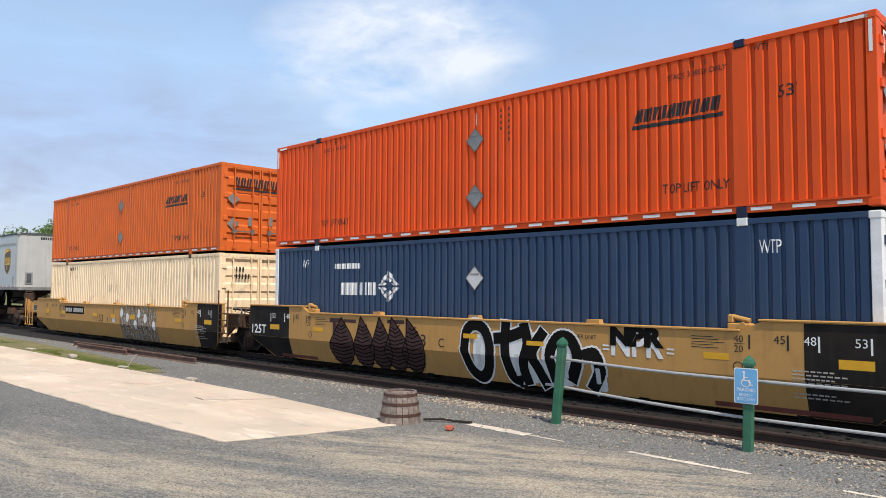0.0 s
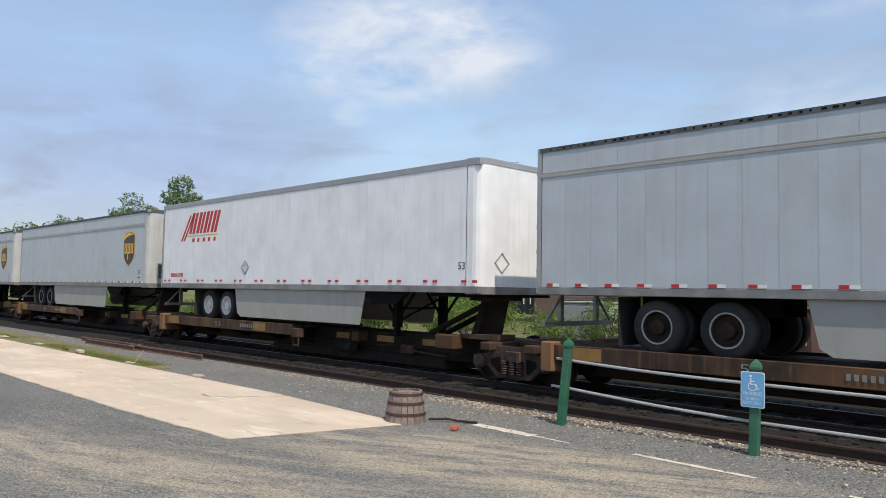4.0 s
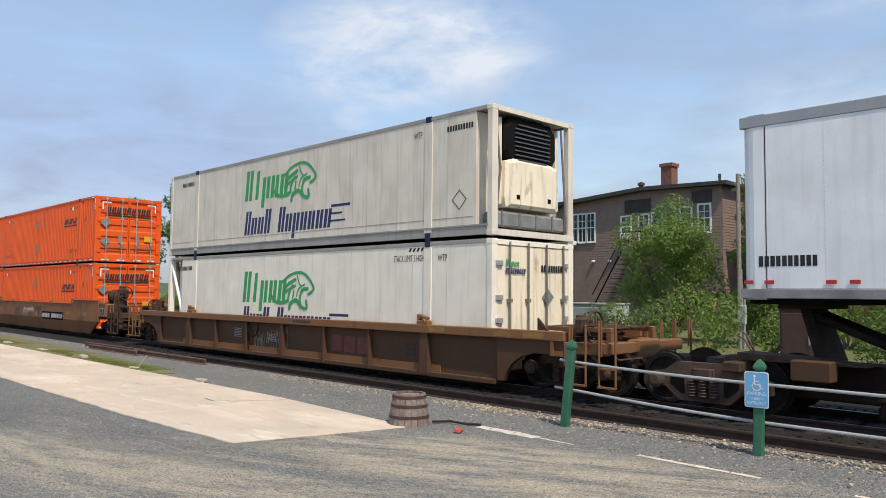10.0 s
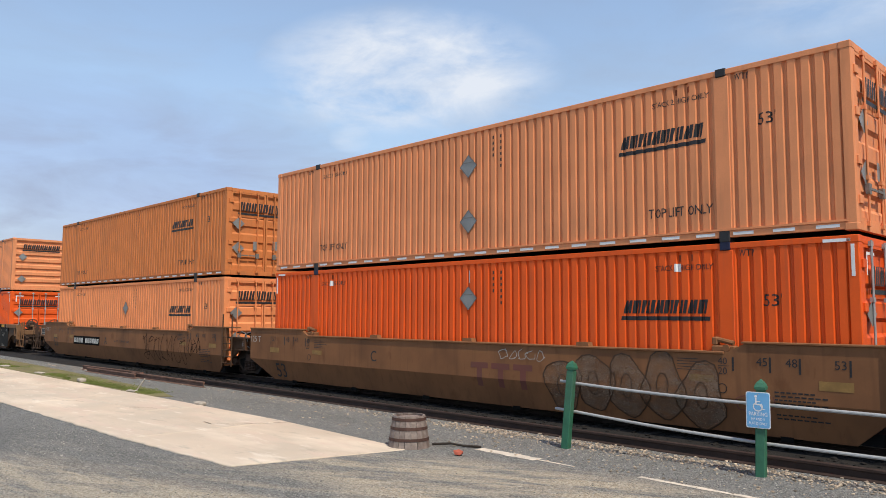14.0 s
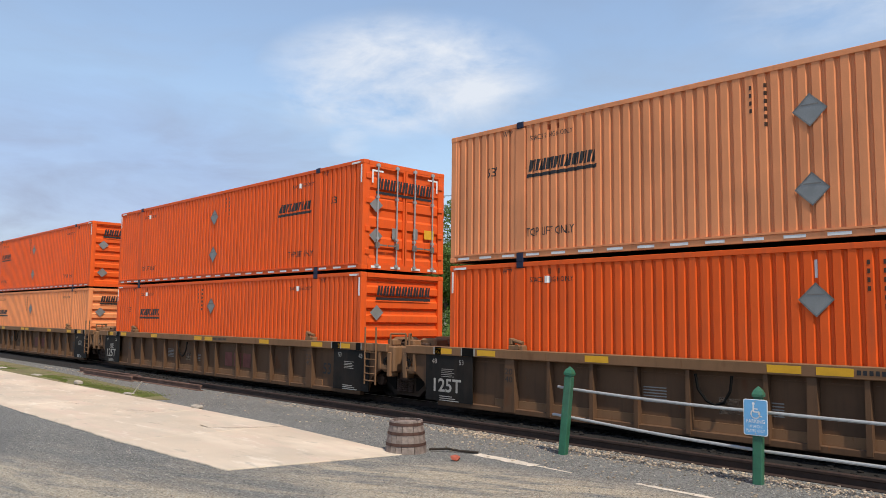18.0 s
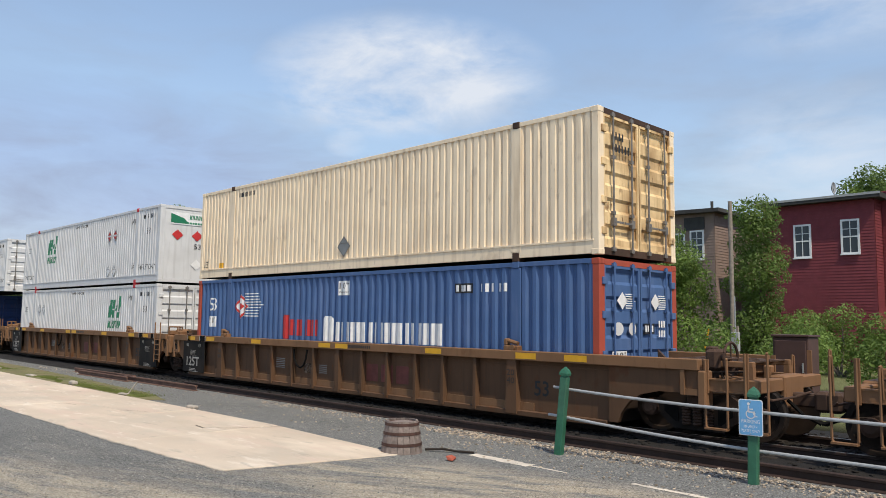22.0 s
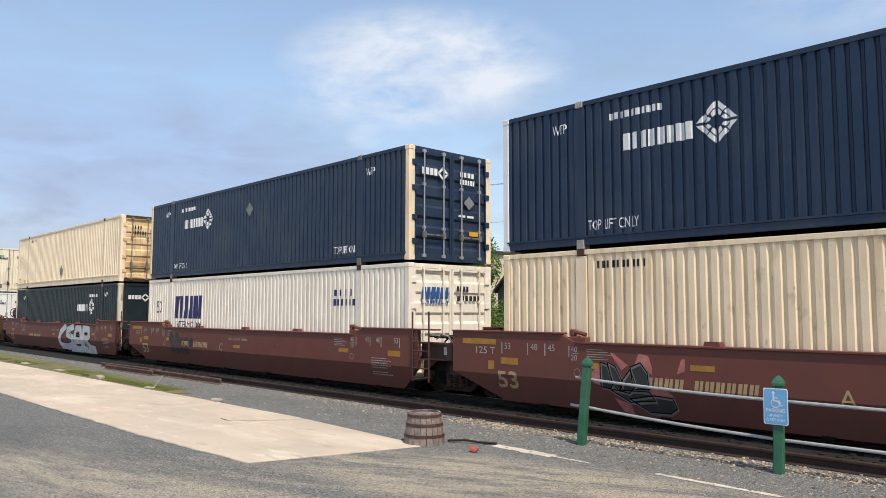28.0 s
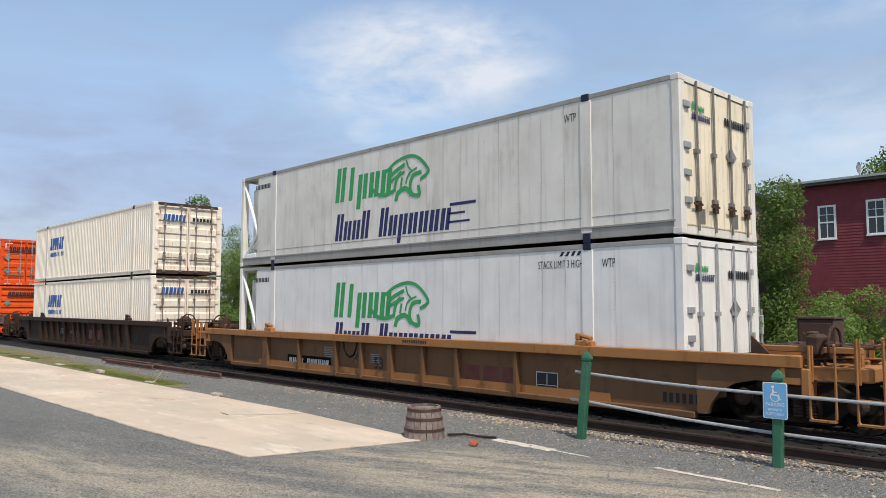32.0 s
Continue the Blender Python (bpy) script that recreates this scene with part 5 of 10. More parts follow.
    w = part("brake_wheel", ("obrake", s, brake), lambda: Shape().pipe([(s * 10.2, -0.78 + 0.28 * math.cos(a * math.tau / 16), (2.0 if brake else 1.5) + 0.28 * math.sin(a * math.tau / 16)) for a in range(17)], 0.024).tube((s * 10.2, -1.04, 2.0 if brake else 1.5), (s * 10.2, -0.52, 2.0 if brake else 1.5), 0.016).tube((s * 10.2, -0.78, 1.74 if brake else 1.24), (s * 10.2, -0.78, 2.26 if brake else 1.76), 0.016).tube((s * 10.2, -0.78, 2.0 if brake else 1.5), (s * 9.95, -0.78, 2.0 if brake else 1.5), 0.05), RUST, car)
    part("gear_case", ("ogear", s, brake), lambda: Shape().box(s * 9.82, s * 10.05, -0.98, -0.58, 1.78 if brake else 1.3, 2.2 if brake else 1.66, 0.05).box(s * 9.8, s * 9.94, -0.9, -0.66, 1.14, 2.3 if brake else 1.7, 0.02), RUST, w)
    part("brake_chain", ("ochain", s), lambda: Shape().pipe([(s * 10.0, -0.78, 1.3), (s * 10.12, -0.8, 1.05), (s * 9.9, -0.7, 0.8), (s * 9.4, -0.6, 0.75)], 0.026), GRIME, w)
    part("brake_cylinder", ("ocyl", s), lambda: Shape().lathe([(0, 0.03), (0.02, 0.17), (0.42, 0.17), (0.46, 0.06), (0.8, 0.03)], "x", (s * 9.3 - (0.8 if s < 0 else 0), 0.45, 1.3), 14), RUST, car)
    if brake:
        t = part("air_tank", ("otank", s), lambda: Shape().lathe([(0.0, 0.05), (0.03, 0.18), (0.08, 0.26), (0.14, 0.285), (0.86, 0.285), (0.92, 0.26), (0.97, 0.18), (1.0, 0.05)], "x", (s * 8.75 - (1.0 if s < 0 else 0), -0.75, 1.86), 22), RUST, car)
        smooth(t)
        for dx in (0.22, 0.78):
            part("strap", ("ostrap", s, dx), lambda: Shape().lathe([(dx - 0.03, 0.283), (dx - 0.03, 0.296), (dx + 0.03, 0.296), (dx + 0.03, 0.283)], "x", (s * 8.75 - (1.0 if s < 0 else 0), -0.75, 1.86), 22, False), SPINEDARK, t)
        part("tank_stand", ("otstand", s), lambda: Shape().box(s * 8.9, s * 9.0, -1.02, -0.48, 1.15, 1.66).box(s * 9.5, s * 9.6, -1.02, -0.48, 1.15, 1.66), RUST, t)
    truck(car, s * 9.75, car_x)


def joint_end(car, s, skin, car_x, own_truck):
    """Articulated end over a shared bogie."""
    part("end_frame", ("jend", s), lambda: Shape().box(s * 8.3, s * 9.3, -1.35, 1.35, 0.95, 1.3, 0.03).box(s * 8.9, s * 9.6, -0.35, 0.35, 0.85, 1.25, 0.03), skin, car)
    for sy in (-1, 1):
        e = part("end_casting", ("jcast", s, sy), lambda: Shape().box(s * 8.95, s * 9.42, sy * 1.02, sy * 1.44, 0.82, 1.46, 0.04).box(s * 8.75, s * 9.3, sy * 0.5, sy * 0.95, 1.3, 1.66, 0.05), skin, car)
        part("casting_eye", ("jeye", s, sy), lambda: Shape().lathe([(sy * 1.435, 0.13), (sy * 1.47, 0.13), (sy * 1.47, 0.075), (sy * 1.44, 0.07), (sy * 1.44, 0.001)], "y", (s * 9.18, 0, 1.06), 16), GRIME, e)
        part("casting_lug", ("jlug", s, sy), lambda: Shape().box(s * 9.05, s * 9.3, sy * 1.1, sy * 1.36, 1.46, 1.62, 0.03), skin, e)
    part("grab_iron", ("jgrab", s), lambda: Shape().pipe([(s * 9.2, -1.38, 1.2), (s * 9.2, -1.38, 1.75), (s * 9.45, -1.1, 1.75), (s * 9.45, -1.1, 1.2)], 0.024), skin, car)
    part("end_gear", ("jgear", s), lambda: Shape().box(s * 8.9, s * 9.3, -1.1, -0.7, 1.3, 1.55, 0.03).tube((s * 8.8, 0.2, 1.45), (s * 9.4, 0.2, 1.45), 0.1, 10).box(s * 8.7, s * 9.3, 0.6, 1.1, 1.3, 1.5, 0.03), RUST, car)
    part("draw_bar", ("jbar", s), lambda: Shape().box(s * 9.2, s * 9.7, -0.5, 0.5, 0.95, 1.12, 0.03).tube((s * 9.3, -0.9, 1.1), (s * 9.3, 0.9, 1.1), 0.06, 8), GRIME, car)
    part("air_hose", ("jhose", s), lambda: Shape().pipe([(s * 9.0, -0.95, 1.35), (s * 9.25, -1.0, 1.6), (s * 9.5, -0.9, 1.5), (s * 9.62, -0.8, 1.2)], 0.026), BLACK, car)
    for k in range(4):
        part("walkway_slat", ("jslat", s, k), lambda: Shape().box(s * (8.5 + k * 0.17), s * (8.6 + k * 0.17), -0.5, 0.5, 1.5, 1.525), RUST, car)
    if s > 0:
        ladder(car, 8.62, -1.53, 0.5, 1.9, skin, 0.42, 5)
    if own_truck:
        truck(car, s * 9.57, car_x)


def low_joint(car, s, skin, car_x, own_truck):
    """Articulated end of a smooth-sided unit: low channels, hoses and slats over a shared bogie."""
    part("end_frame", ("lend", s), lambda: Shape().box(s * 8.3, s * 9.25, -1.2, 1.2, 0.98, 1.24, 0.03).box(s * 8.9, s * 9.6, -0.35, 0.35, 0.85, 1.2, 0.03), SPINEDARK, car)
    for sy in (-1, 1):
        e = part("side_channel", ("lchan", s, sy), lambda: Shape().box(s * 8.4, s * 9.45, sy * 1.22, sy * 1.3, 1.0, 1.34).box(s * 8.4, s * 9.5, sy * 1.22, sy * 1.42, 1.34, 1.38).box(s * 8.4, s * 9.5, sy * 1.22, sy * 1.4, 0.97, 1.0).box(s * 9.4, s * 9.5, sy * 1.0, sy * 1.42, 1.0, 1.34), skin, car)
        part("channel_tag", ("ltag", s, sy), lambda: Shape().box(s * 9.18, s * 9.28, sy * 1.3, sy * 1.306, 1.1, 1.28), MARKPALE, e)
        part("gusset", ("lgus", s, sy), lambda: Shape().prism([(s * 8.5, 0.97), (s * 9.0, 0.97), (s * 8.5, 0.66)], "y", sy * 1.26, sy * 1.32), skin, e)
    part("draw_bar", ("jbar", s), lambda: Shape().box(s * 9.2, s * 9.7, -0.5, 0.5, 0.95, 1.12, 0.03).tube((s * 9.3, -0.9, 1.1), (s * 9.3, 0.9, 1.1), 0.06, 8), GRIME, car)
    part("end_gear", ("lgear", s), lambda: Shape().box(s * 8.8, s * 9.2, 0.4, 0.9, 1.24, 1.44, 0.03).tube((s * 8.7, -0.5, 1.32), (s * 9.35, -0.5, 1.32), 0.05, 10), RUST, car)
    part("air_hose", ("lhose", s), lambda: Shape().pipe([(s * 8.9, -1.28, 1.45), (s * 9.15, -1.34, 1.56), (s * 9.4, -1.36, 1.52), (s * 9.55, -1.36, 1.34), (s * 9.5, -1.34, 1.14), (s * 9.3, -1.32, 1.06)], 0.018), RODSTEEL, car)
    part("brake_hose", ("lhoseb", s), lambda: Shape().pipe([(s * 8.9, -1.1, 1.3), (s * 9.2, -1.2, 1.48), (s * 9.55, -1.15, 1.42), (s * 9.66, -1.1, 1.2)], 0.02), BLACK, car)
    part("pipe_run", ("lpipe", s), lambda: Shape().tube((s * 8.3, -1.0, 1.5), (s * 9.5, -1.0, 1.5), 0.024, 6).tube((s * 8.3, -0.8, 1.47), (s * 9.5, -0.8, 1.47), 0.02, 6), GRIME, car)
    for k in range(4):
        part("walkway_slat", ("jslat", s, k), lambda: Shape().box(s * (8.5 + k * 0.17), s * (8.6 + k * 0.17), -0.5, 0.5, 1.5, 1.525), RUST, car)
    if s > 0:
        ladder(car, 8.61, -1.53, 0.46, 2.1, skin, 0.58, 5)
    if own_truck:
        truck(car, s * 9.57, car_x)


def guide(car, s, skin):
    for sx in (-1, 1):
        x = sx * 5.87
        part("container_guide", ("guide", sx, s), lambda: Shape().box(x - 0.2, x + 0.2, -1.46, -1.31, 1.5 + s, 1.62 + s, 0.02).box(x - 0.2, x - 0.1, -1.45, -1.32, 1.62 + s, 1.76 + s, 0.02).tube((x - 0.12, -1.4, 1.72 + s), (x + 0.16, -1.4, 1.66 + s), 0.04).lathe([(-1.49, 0.001), (-1.49, 0.06), (-1.46, 0.06)], "y", (x + 0.06, 0, 1.58 + s), 12), skin, car)


TUCK = 0.18       # how far the lower sides of a smooth car lean inwards


def well_smooth(label, skin, ends, car_x, black_ends=(), marks=None, tanks=()):
    """Well car with plain welded sides."""
    c = thing("well_car", label, "railcar", "railway cars of the train")
    Y = 1.5
    lim = {s: (((9.3 if skin is MAROON else 8.95) if s < 0 else 8.48) if ends[(s + 1) // 2] == "joint" else 9.12) for s in (-1, 1)}
    for sy in (-1, 1):
        up = [(-lim[-1], 0.78), (-lim[-1], 1.66), (-6.25, 1.66), (-5.95, 1.52), (5.95, 1.52), (6.25, 1.66), (lim[1], 1.66), (lim[1], 0.78)]
        part("side_sill", ("wsup", sy, lim[-1], lim[1]), lambda: Shape().prism(up, "y", sy * (Y - 0.1), sy * Y), skin, c)
        lowv = [[(-lim[-1], sy * Y, 0.78), (lim[1], sy * Y, 0.78), (lim[1], sy * (Y - 0.1), 0.78), (-lim[-1], sy * (Y - 0.1), 0.78)],
                [(-7.85, sy * (Y - TUCK), 0.22), (7.8, sy * (Y - TUCK), 0.22), (7.8, sy * (Y - 0.2), 0.22), (-7.85, sy * (Y - 0.2), 0.22)]]
        part("lower_sill", ("wslo", sy, lim[-1], lim[1]), lambda: Shape().loft(lowv), skin, c)
        part("top_flange", ("wflange", sy), lambda: Shape().box(-5.9, 5.9, sy * (Y - 0.16), sy * (Y + 0.03), 1.485, 1.525, 0.008).box(-lim[-1], -6.2, sy * (Y - 0.16), sy * (Y + 0.03), 1.66, 1.695, 0.008).box(6.2, lim[1], sy * (Y - 0.16), sy * (Y + 0.03), 1.66, 1.695, 0.008), skin, c)
    for s in (-1, 1):
        if ends[(s + 1) // 2] != "joint":
            for sy in (-1, 1):
                e = part("end_box", ("wendbox", s, sy), lambda: Shape().box(s * 9.1, s * 9.88, sy * 1.05, sy * 1.46, 1.0, 1.55, 0.03), skin, c)
                part("edge_strip", ("wendedge", s, sy), lambda: Shape().box(s * 9.1, s * 9.86, sy * 1.46, sy * 1.475, 1.5, 1.54).box(s * 9.1, s * 9.86, sy * 1.46, sy * 1.475, 1.01, 1.05).box(s * 9.82, s * 9.86, sy * 1.46, sy * 1.475, 1.05, 1.5), skin, e)
                part("notice", ("wnotice", s, sy), lambda: Shape().box(s * 9.28, s * 9.76, sy * 1.46, sy * 1.466, 1.08, 1.36), MARKBLACK, e)
                part("notice_line", ("wnoticel", s, sy), lambda: Shape().box(s * 9.28, s * 9.76, sy * 1.466, sy * 1.47, 1.345, 1.365).box(s * 9.28, s * 9.76, sy * 1.466, sy * 1.47, 1.075, 1.095).box(s * 9.27, s * 9.29, sy * 1.466, sy * 1.47, 1.075, 1.365).box(s * 9.75, s * 9.77, sy * 1.466, sy * 1.47, 1.075, 1.365).box(s * 9.29, s * 9.75, sy * 1.466, sy * 1.47, 1.16, 1.175).box(s * 9.54, s * 9.555, sy * 1.466, sy * 1.47, 1.175, 1.345), MARKDIM, e)
    for x in (-3.1, 0.1, 3.12):
        part("stacking_lug", ("wlug", x), lambda: Shape().prism([(x - 0.15, 1.52), (x + 0.15, 1.52), (x + 0.13, 1.6), (x - 0.13, 1.6)], "y", -1.5, -1.36), skin, c)
    part("floor", "wfloor", lambda: Shape().box(-8.15, 8.15, -1.32, 1.32, 0.24, 0.42), BLACK, c)
    guide(c, 0.0, skin)
    finish_well(c, skin, ends, car_x, tanks)
    b = Box(c, FLAT, -Y, (0.78, TUCK / 0.56))
    if black_ends:
        for s in black_ends:
            b.mark("black_panel", [rect(s * 6.88, s * (lim[s] - 0.01), 0.79, 1.65)], GRIMEBLACK, 0.003)
            part("black_panel", ("wblacklow", s, lim[s]), lambda: Shape().add([(s * 6.88, -1.504, 0.786), (s * (lim[s] - 0.01), -1.504, 0.786), (s * 7.8, TUCK - 1.504, 0.226), (s * 6.88, TUCK - 1.504, 0.226)], [(0, 1, 2, 3)]), GRIMEBLACK, c)
    m = MARKWHITE if black_ends else (MARKDIM if skin is MAROON else MARKBLACK)
    gold = MARKYELLOW if black_ends else PANELDULL if skin is BROWN else PANELORANGE
    if skin is MAROON:
        b.mark("lettering", text_polys("53", -7.95, 0.5, 0.36, 0.56, 0.0, 0.02), MARKGOLD)
        if ends[0] == "joint":
            b.mark("lettering", text_polys("125 T", -8.56, 1.2, 0.15, 0.56), MARKDIM)
            b.mark("yellow_panel", [rect(-8.98, -7.98, 1.4, 1.52)], PANELORANGE)
            b.mark("yellow_panel", [rect(-8.2, -8.03, 0.87, 1.06)], PANELORANGE)
    elif black_ends and -1 in black_ends:
        b.mark("lettering", text_polys("125T", -8.8, 0.86, 0.26, 0.76, 0.0, 0.015), MARKWHITE)
    elif skin is not TAN:
        b.mark("lettering", text_polys("125 T", -8.92, 1.28, 0.17, 0.56), MARKDIM)
    for s in (-1, 1):
        for n, x in (("53", 7.76), ("48", 7.05), ("45", 6.6)):
            tick = m if not (black_ends and (x < 6.88 or s not in black_ends)) else MARKBLACK
            b.mark("lettering", text_polys(n, s * x - (0.17 if s > 0 else -0.03), 1.32, 0.13), tick)
            b.mark("tick", [rect(s * x + (0.03 if s > 0 else -0.06), s * x + (0.06 if s > 0 else -0.03), 1.22, 1.46)], tick)
        b.mark("yellow_panel", [rect(s * 7.6 - 0.24, s * 7.6 + 0.24, 1.0, 1.14)], gold)
        b.mark("yellow_panel", [rect(s * 5.5 - 0.22, s * 5.5 + 0.22, 1.02, 1.13)], gold)
        dark = MARKBLACK if black_ends else m
        b.mark("lettering", text_polys("40", s * 5.9 - 0.1, 1.32, 0.11) + [rect(s * 5.9 - 0.1, s * 5.9 + 0.08, 1.29, 1.3)] + text_polys("20", s * 5.9 - 0.1, 1.16, 0.11), dark)
        b.mark("tick", [rect(s * 6.05 - 0.015, s * 6.05 + 0.015, 1.22, 1.44)], dark)
        b.mark("small_print", ring_polys(oval(s * 5.86, 0.93, 0.075, 0.075, 14), 0.014), dark)
        b.mark("small_print", [rect(s * 5.35 - 0.28, s * 5.35 + 0.1 * (k % 3) + 0.1, 1.38 - k * 0.045, 1.392 - k * 0.045) for k in range(5)], dark)
        if s > 0:
            b.mark("small_print", [r for k in range(8) if k != 5 for r in bars(6.7, 0.92 - k * 0.058, 0.62 + 0.09 * ((k * 2) % 4), 0.022, 7 + k % 3, 0.25, 0, k, False)], MARKDIM if skin is not BROWN else MARKBLACK)
    if marks:
        marks(b)
    return c


# the upright ribs of the ribbed cars, and the yellow panels on their top chords
RIBS = (-6.02, -5.02, -4.02, -3.08, -2.09, -0.78, -0.09, 0.67, 2.0, 3.0, 3.95, 4.95, 5.92)
RIBS_EVEN = (-6.06, -5.05, -4.02, -3.07, -2.05, -1.03, 0.03, 1.03, 2.0, 3.0, 3.9, 4.88, 5.9)
RIBS_FEW = (-5.95, -4.02, -2.08, -0.08, 1.98, 3.91, 5.95)
RIBS_GOLD = (-5.99, -4.14, -2.31, -1.18, 0.0, 1.22, 2.37, 4.14)
PANELS = (-7.92, -6.64, -3.88, -0.48, 0.25, 3.64, 6.3, 7.5)


def well_ribbed(label, skin, chord, ends, car_x, black_ends=True, marks=None, drop=0.0, ribs=RIBS, panels=PANELS, number=(6.4, 0.62), fade=(1.1, 0.58)):
    """Well car with a heavy top chord and upright ribs over a set-back web."""
    c = thing("well_car", label, "railcar", "railway cars of the train")
    Y = 1.5
    lim = {s: (9.2 if ends[(s + 1) // 2] == "joint" else 9.95) for s in (-1, 1)}
    for sy in (-1, 1):
        for s in (-1, 1):
            q = lim[s]
            part("end_web", ("rendweb", sy, s, q, drop), lambda: Shape().prism([(s * 8.2, 0.3), (s * 8.2, 1.315 - drop), (s * q, 1.315 - drop), (s * q, 0.93), (s * min(9.2, q - 0.1), 0.92), (s * 8.85, 0.84), (s * 8.6, 0.68), (s * 8.45, 0.48), (s * 8.38, 0.3)], "y", sy * (Y - 0.16), sy * (Y - 0.06)), skin, c)
            part("end_bracket", ("rendbr", sy, s, q), lambda: Shape().box(s * (q - 0.02), s * (q + 0.12), sy * (Y - 0.3), sy * (Y - 0.02), 0.72, 1.31 - drop, 0.02).box(s * (q - 0.32), s * (q - 0.25), sy * (Y - 0.06), sy * (Y - 0.01), 0.9, 1.31 - drop).box(s * (q - 0.25), s * (q - 0.02), sy * (Y - 0.06), sy * (Y - 0.03), 0.9, 1.0), chord, c)
        part("top_chord", ("rchord", sy, drop, lim[-1], lim[1]), lambda: Shape().box(-lim[-1], lim[1], sy * (Y - 0.18), sy * Y, 1.31 - drop, 1.5 - drop, 0.012), chord, c)
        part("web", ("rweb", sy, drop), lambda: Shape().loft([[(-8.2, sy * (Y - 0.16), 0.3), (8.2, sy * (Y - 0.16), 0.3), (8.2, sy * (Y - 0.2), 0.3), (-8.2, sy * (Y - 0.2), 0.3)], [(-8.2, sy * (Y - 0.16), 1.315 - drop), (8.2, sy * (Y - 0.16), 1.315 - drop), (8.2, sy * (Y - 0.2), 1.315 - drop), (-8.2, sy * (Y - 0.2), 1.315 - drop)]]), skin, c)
        part("bottom_chord", ("rbot", sy), lambda: Shape().box(-8.15, 8.15, sy * (Y - 0.2), sy * (Y - 0.05), 0.2, 0.31, 0.012), skin, c)
        part("lower_strip", ("rstrip", sy), lambda: Shape().box(-6.5, 6.4, sy * (Y - 0.16), sy * (Y - 0.135), 0.31, 0.47), chord, c)
        for i, x in enumerate(ribs):
            wdt = 0.12 if abs(x) > 5.8 else 0.07 if abs(x) < 0.2 else 0.034
            part("rib", ("rrib", sy, x, drop), lambda: Shape().loft([[(x - wdt * 1.25, sy * (Y - 0.162), 0.24), (x + wdt * 1.25, sy * (Y - 0.162), 0.24), (x + wdt * 1.25, sy * (Y - 0.02), 0.24), (x - wdt * 1.25, sy * (Y - 0.02), 0.24)], [(x - wdt, sy * (Y - 0.162), 1.315 - drop), (x + wdt, sy * (Y - 0.162), 1.315 - drop), (x + wdt, sy * (Y - 0.03), 1.315 - drop), (x - wdt, sy * (Y - 0.03), 1.315 - drop)]]), chord if chord is OXIDE_DARK else skin, c)
        part("weld_bead", ("rbead", sy, drop), lambda: Shape().box(-8.2, 8.2, sy * (Y - 0.162), sy * (Y - 0.15), 1.2 - drop, 1.225 - drop), skin, c)
    # added dark panels that black out the load seen through the end arches
    for s in (-1, 1):
        part("bulkhead", ("rbulk", s), lambda: Shape().box(s * 8.1, s * 8.18, -1.33, 1.33, 0.25, 1.22), SPINEDARK, c)
    part("floor", "wfloor", lambda: Shape().box(-8.15, 8.15, -1.32, 1.32, 0.24, 0.42), BLACK, c)
    guide(c, -0.02 - drop, chord)
    finish_well(c, chord, ends, car_x, ())
    b = Box(c, FLAT, -Y)
    if black_ends:
        for s in (black_ends if isinstance(black_ends, tuple) else (-1, 1)):
            part("black_panel", ("rblack", s), lambda: Shape().box(s * 7.05, s * 8.5, -Y + 0.02, -Y + 0.05, 0.3, 1.31), GRIMEBLACK, c)
            for x in (6.98, 7.36, 8.22):
                Box(c, FLAT, -Y).mark("tick", [rect(s * x - 0.018, s * x + 0.018, 1.33, 1.49)], MARKDIM, 0.006)
            part("black_edge", ("rblk2", s), lambda: Shape().box(s * 7.0, s * 7.35, -Y - 0.004, -Y - 0.001, 1.315, 1.495).box(s * 8.0, s * 8.2, -Y - 0.004, -Y - 0.001, 1.315, 1.495), BLACK, c)
            if s < 0:
                Box(c, FLAT, -Y + 0.02).mark("lettering", text_polys("125T", s * 7.8 - 0.44, 0.50, 0.30, 0.86, 0.0, 0.02), MARKDIM)
            Box(c, FLAT, -Y + 0.02).mark("lettering", text_polys("53", s * 7.35 - 0.1, 1.12, 0.11) + text_polys("48", s * 8.2 - 0.1, 1.12, 0.11), MARKDIM)
            Box(c, FLAT, -Y + 0.02).mark("small_print", [rect(s * 7.75 - 0.3, s * 7.75 + 0.1 + 0.1 * (k % 3), 0.4 - k * 0.045, 0.42 - k * 0.045) for k in range(3)] + [rect(s * 7.75 - 0.25, s * 7.75 + 0.15 - 0.06 * (k % 2), 1.0 - k * 0.04, 1.012 - k * 0.04) for k in range(5)], MARKDIM)
    for x in panels:
        b.mark("yellow_panel", [rect(x - 0.26, x + 0.26, 1.345 - drop, 1.465 - drop)], MARKYELLOW if black_ends else PANELDULL)
    web = Box(c, FLAT, -Y + 0.16)
    web.mark("lettering", text_polys("53", number[0], number[1], 0.3, 0.36, 0.0, 0.012), MARKBLACK)
    for x in ribs:
        if abs(x) > 5.8 and len(ribs) > 10:
            Box(c, FLAT, -Y + 0.02).mark("lettering", text_polys("20", x - 0.1, 1.0 - drop, 0.12, 0.2) + text_polys("40", x - 0.1, 0.84 - drop, 0.12, 0.2), MARKBLACK, 0.012)
    web.mark("data_panel", [rect(-1.6, -1.25, 0.62, 0.88)], PALETAN, 0.003)
    web.mark("small_print", [rect(-3.0, -2.55, 0.95 - k * 0.05, 0.97 - k * 0.05) for k in range(6)] + [rect(-0.9, -0.55, 0.85 - k * 0.05, 0.87 - k * 0.05) for k in range(5)], MARKGREY)
    b.mark("number_strip", bars(0.55, 1.375 - drop, 0.9, 0.07, 11, 0.35, 0, 3, False), MARKBLACK)
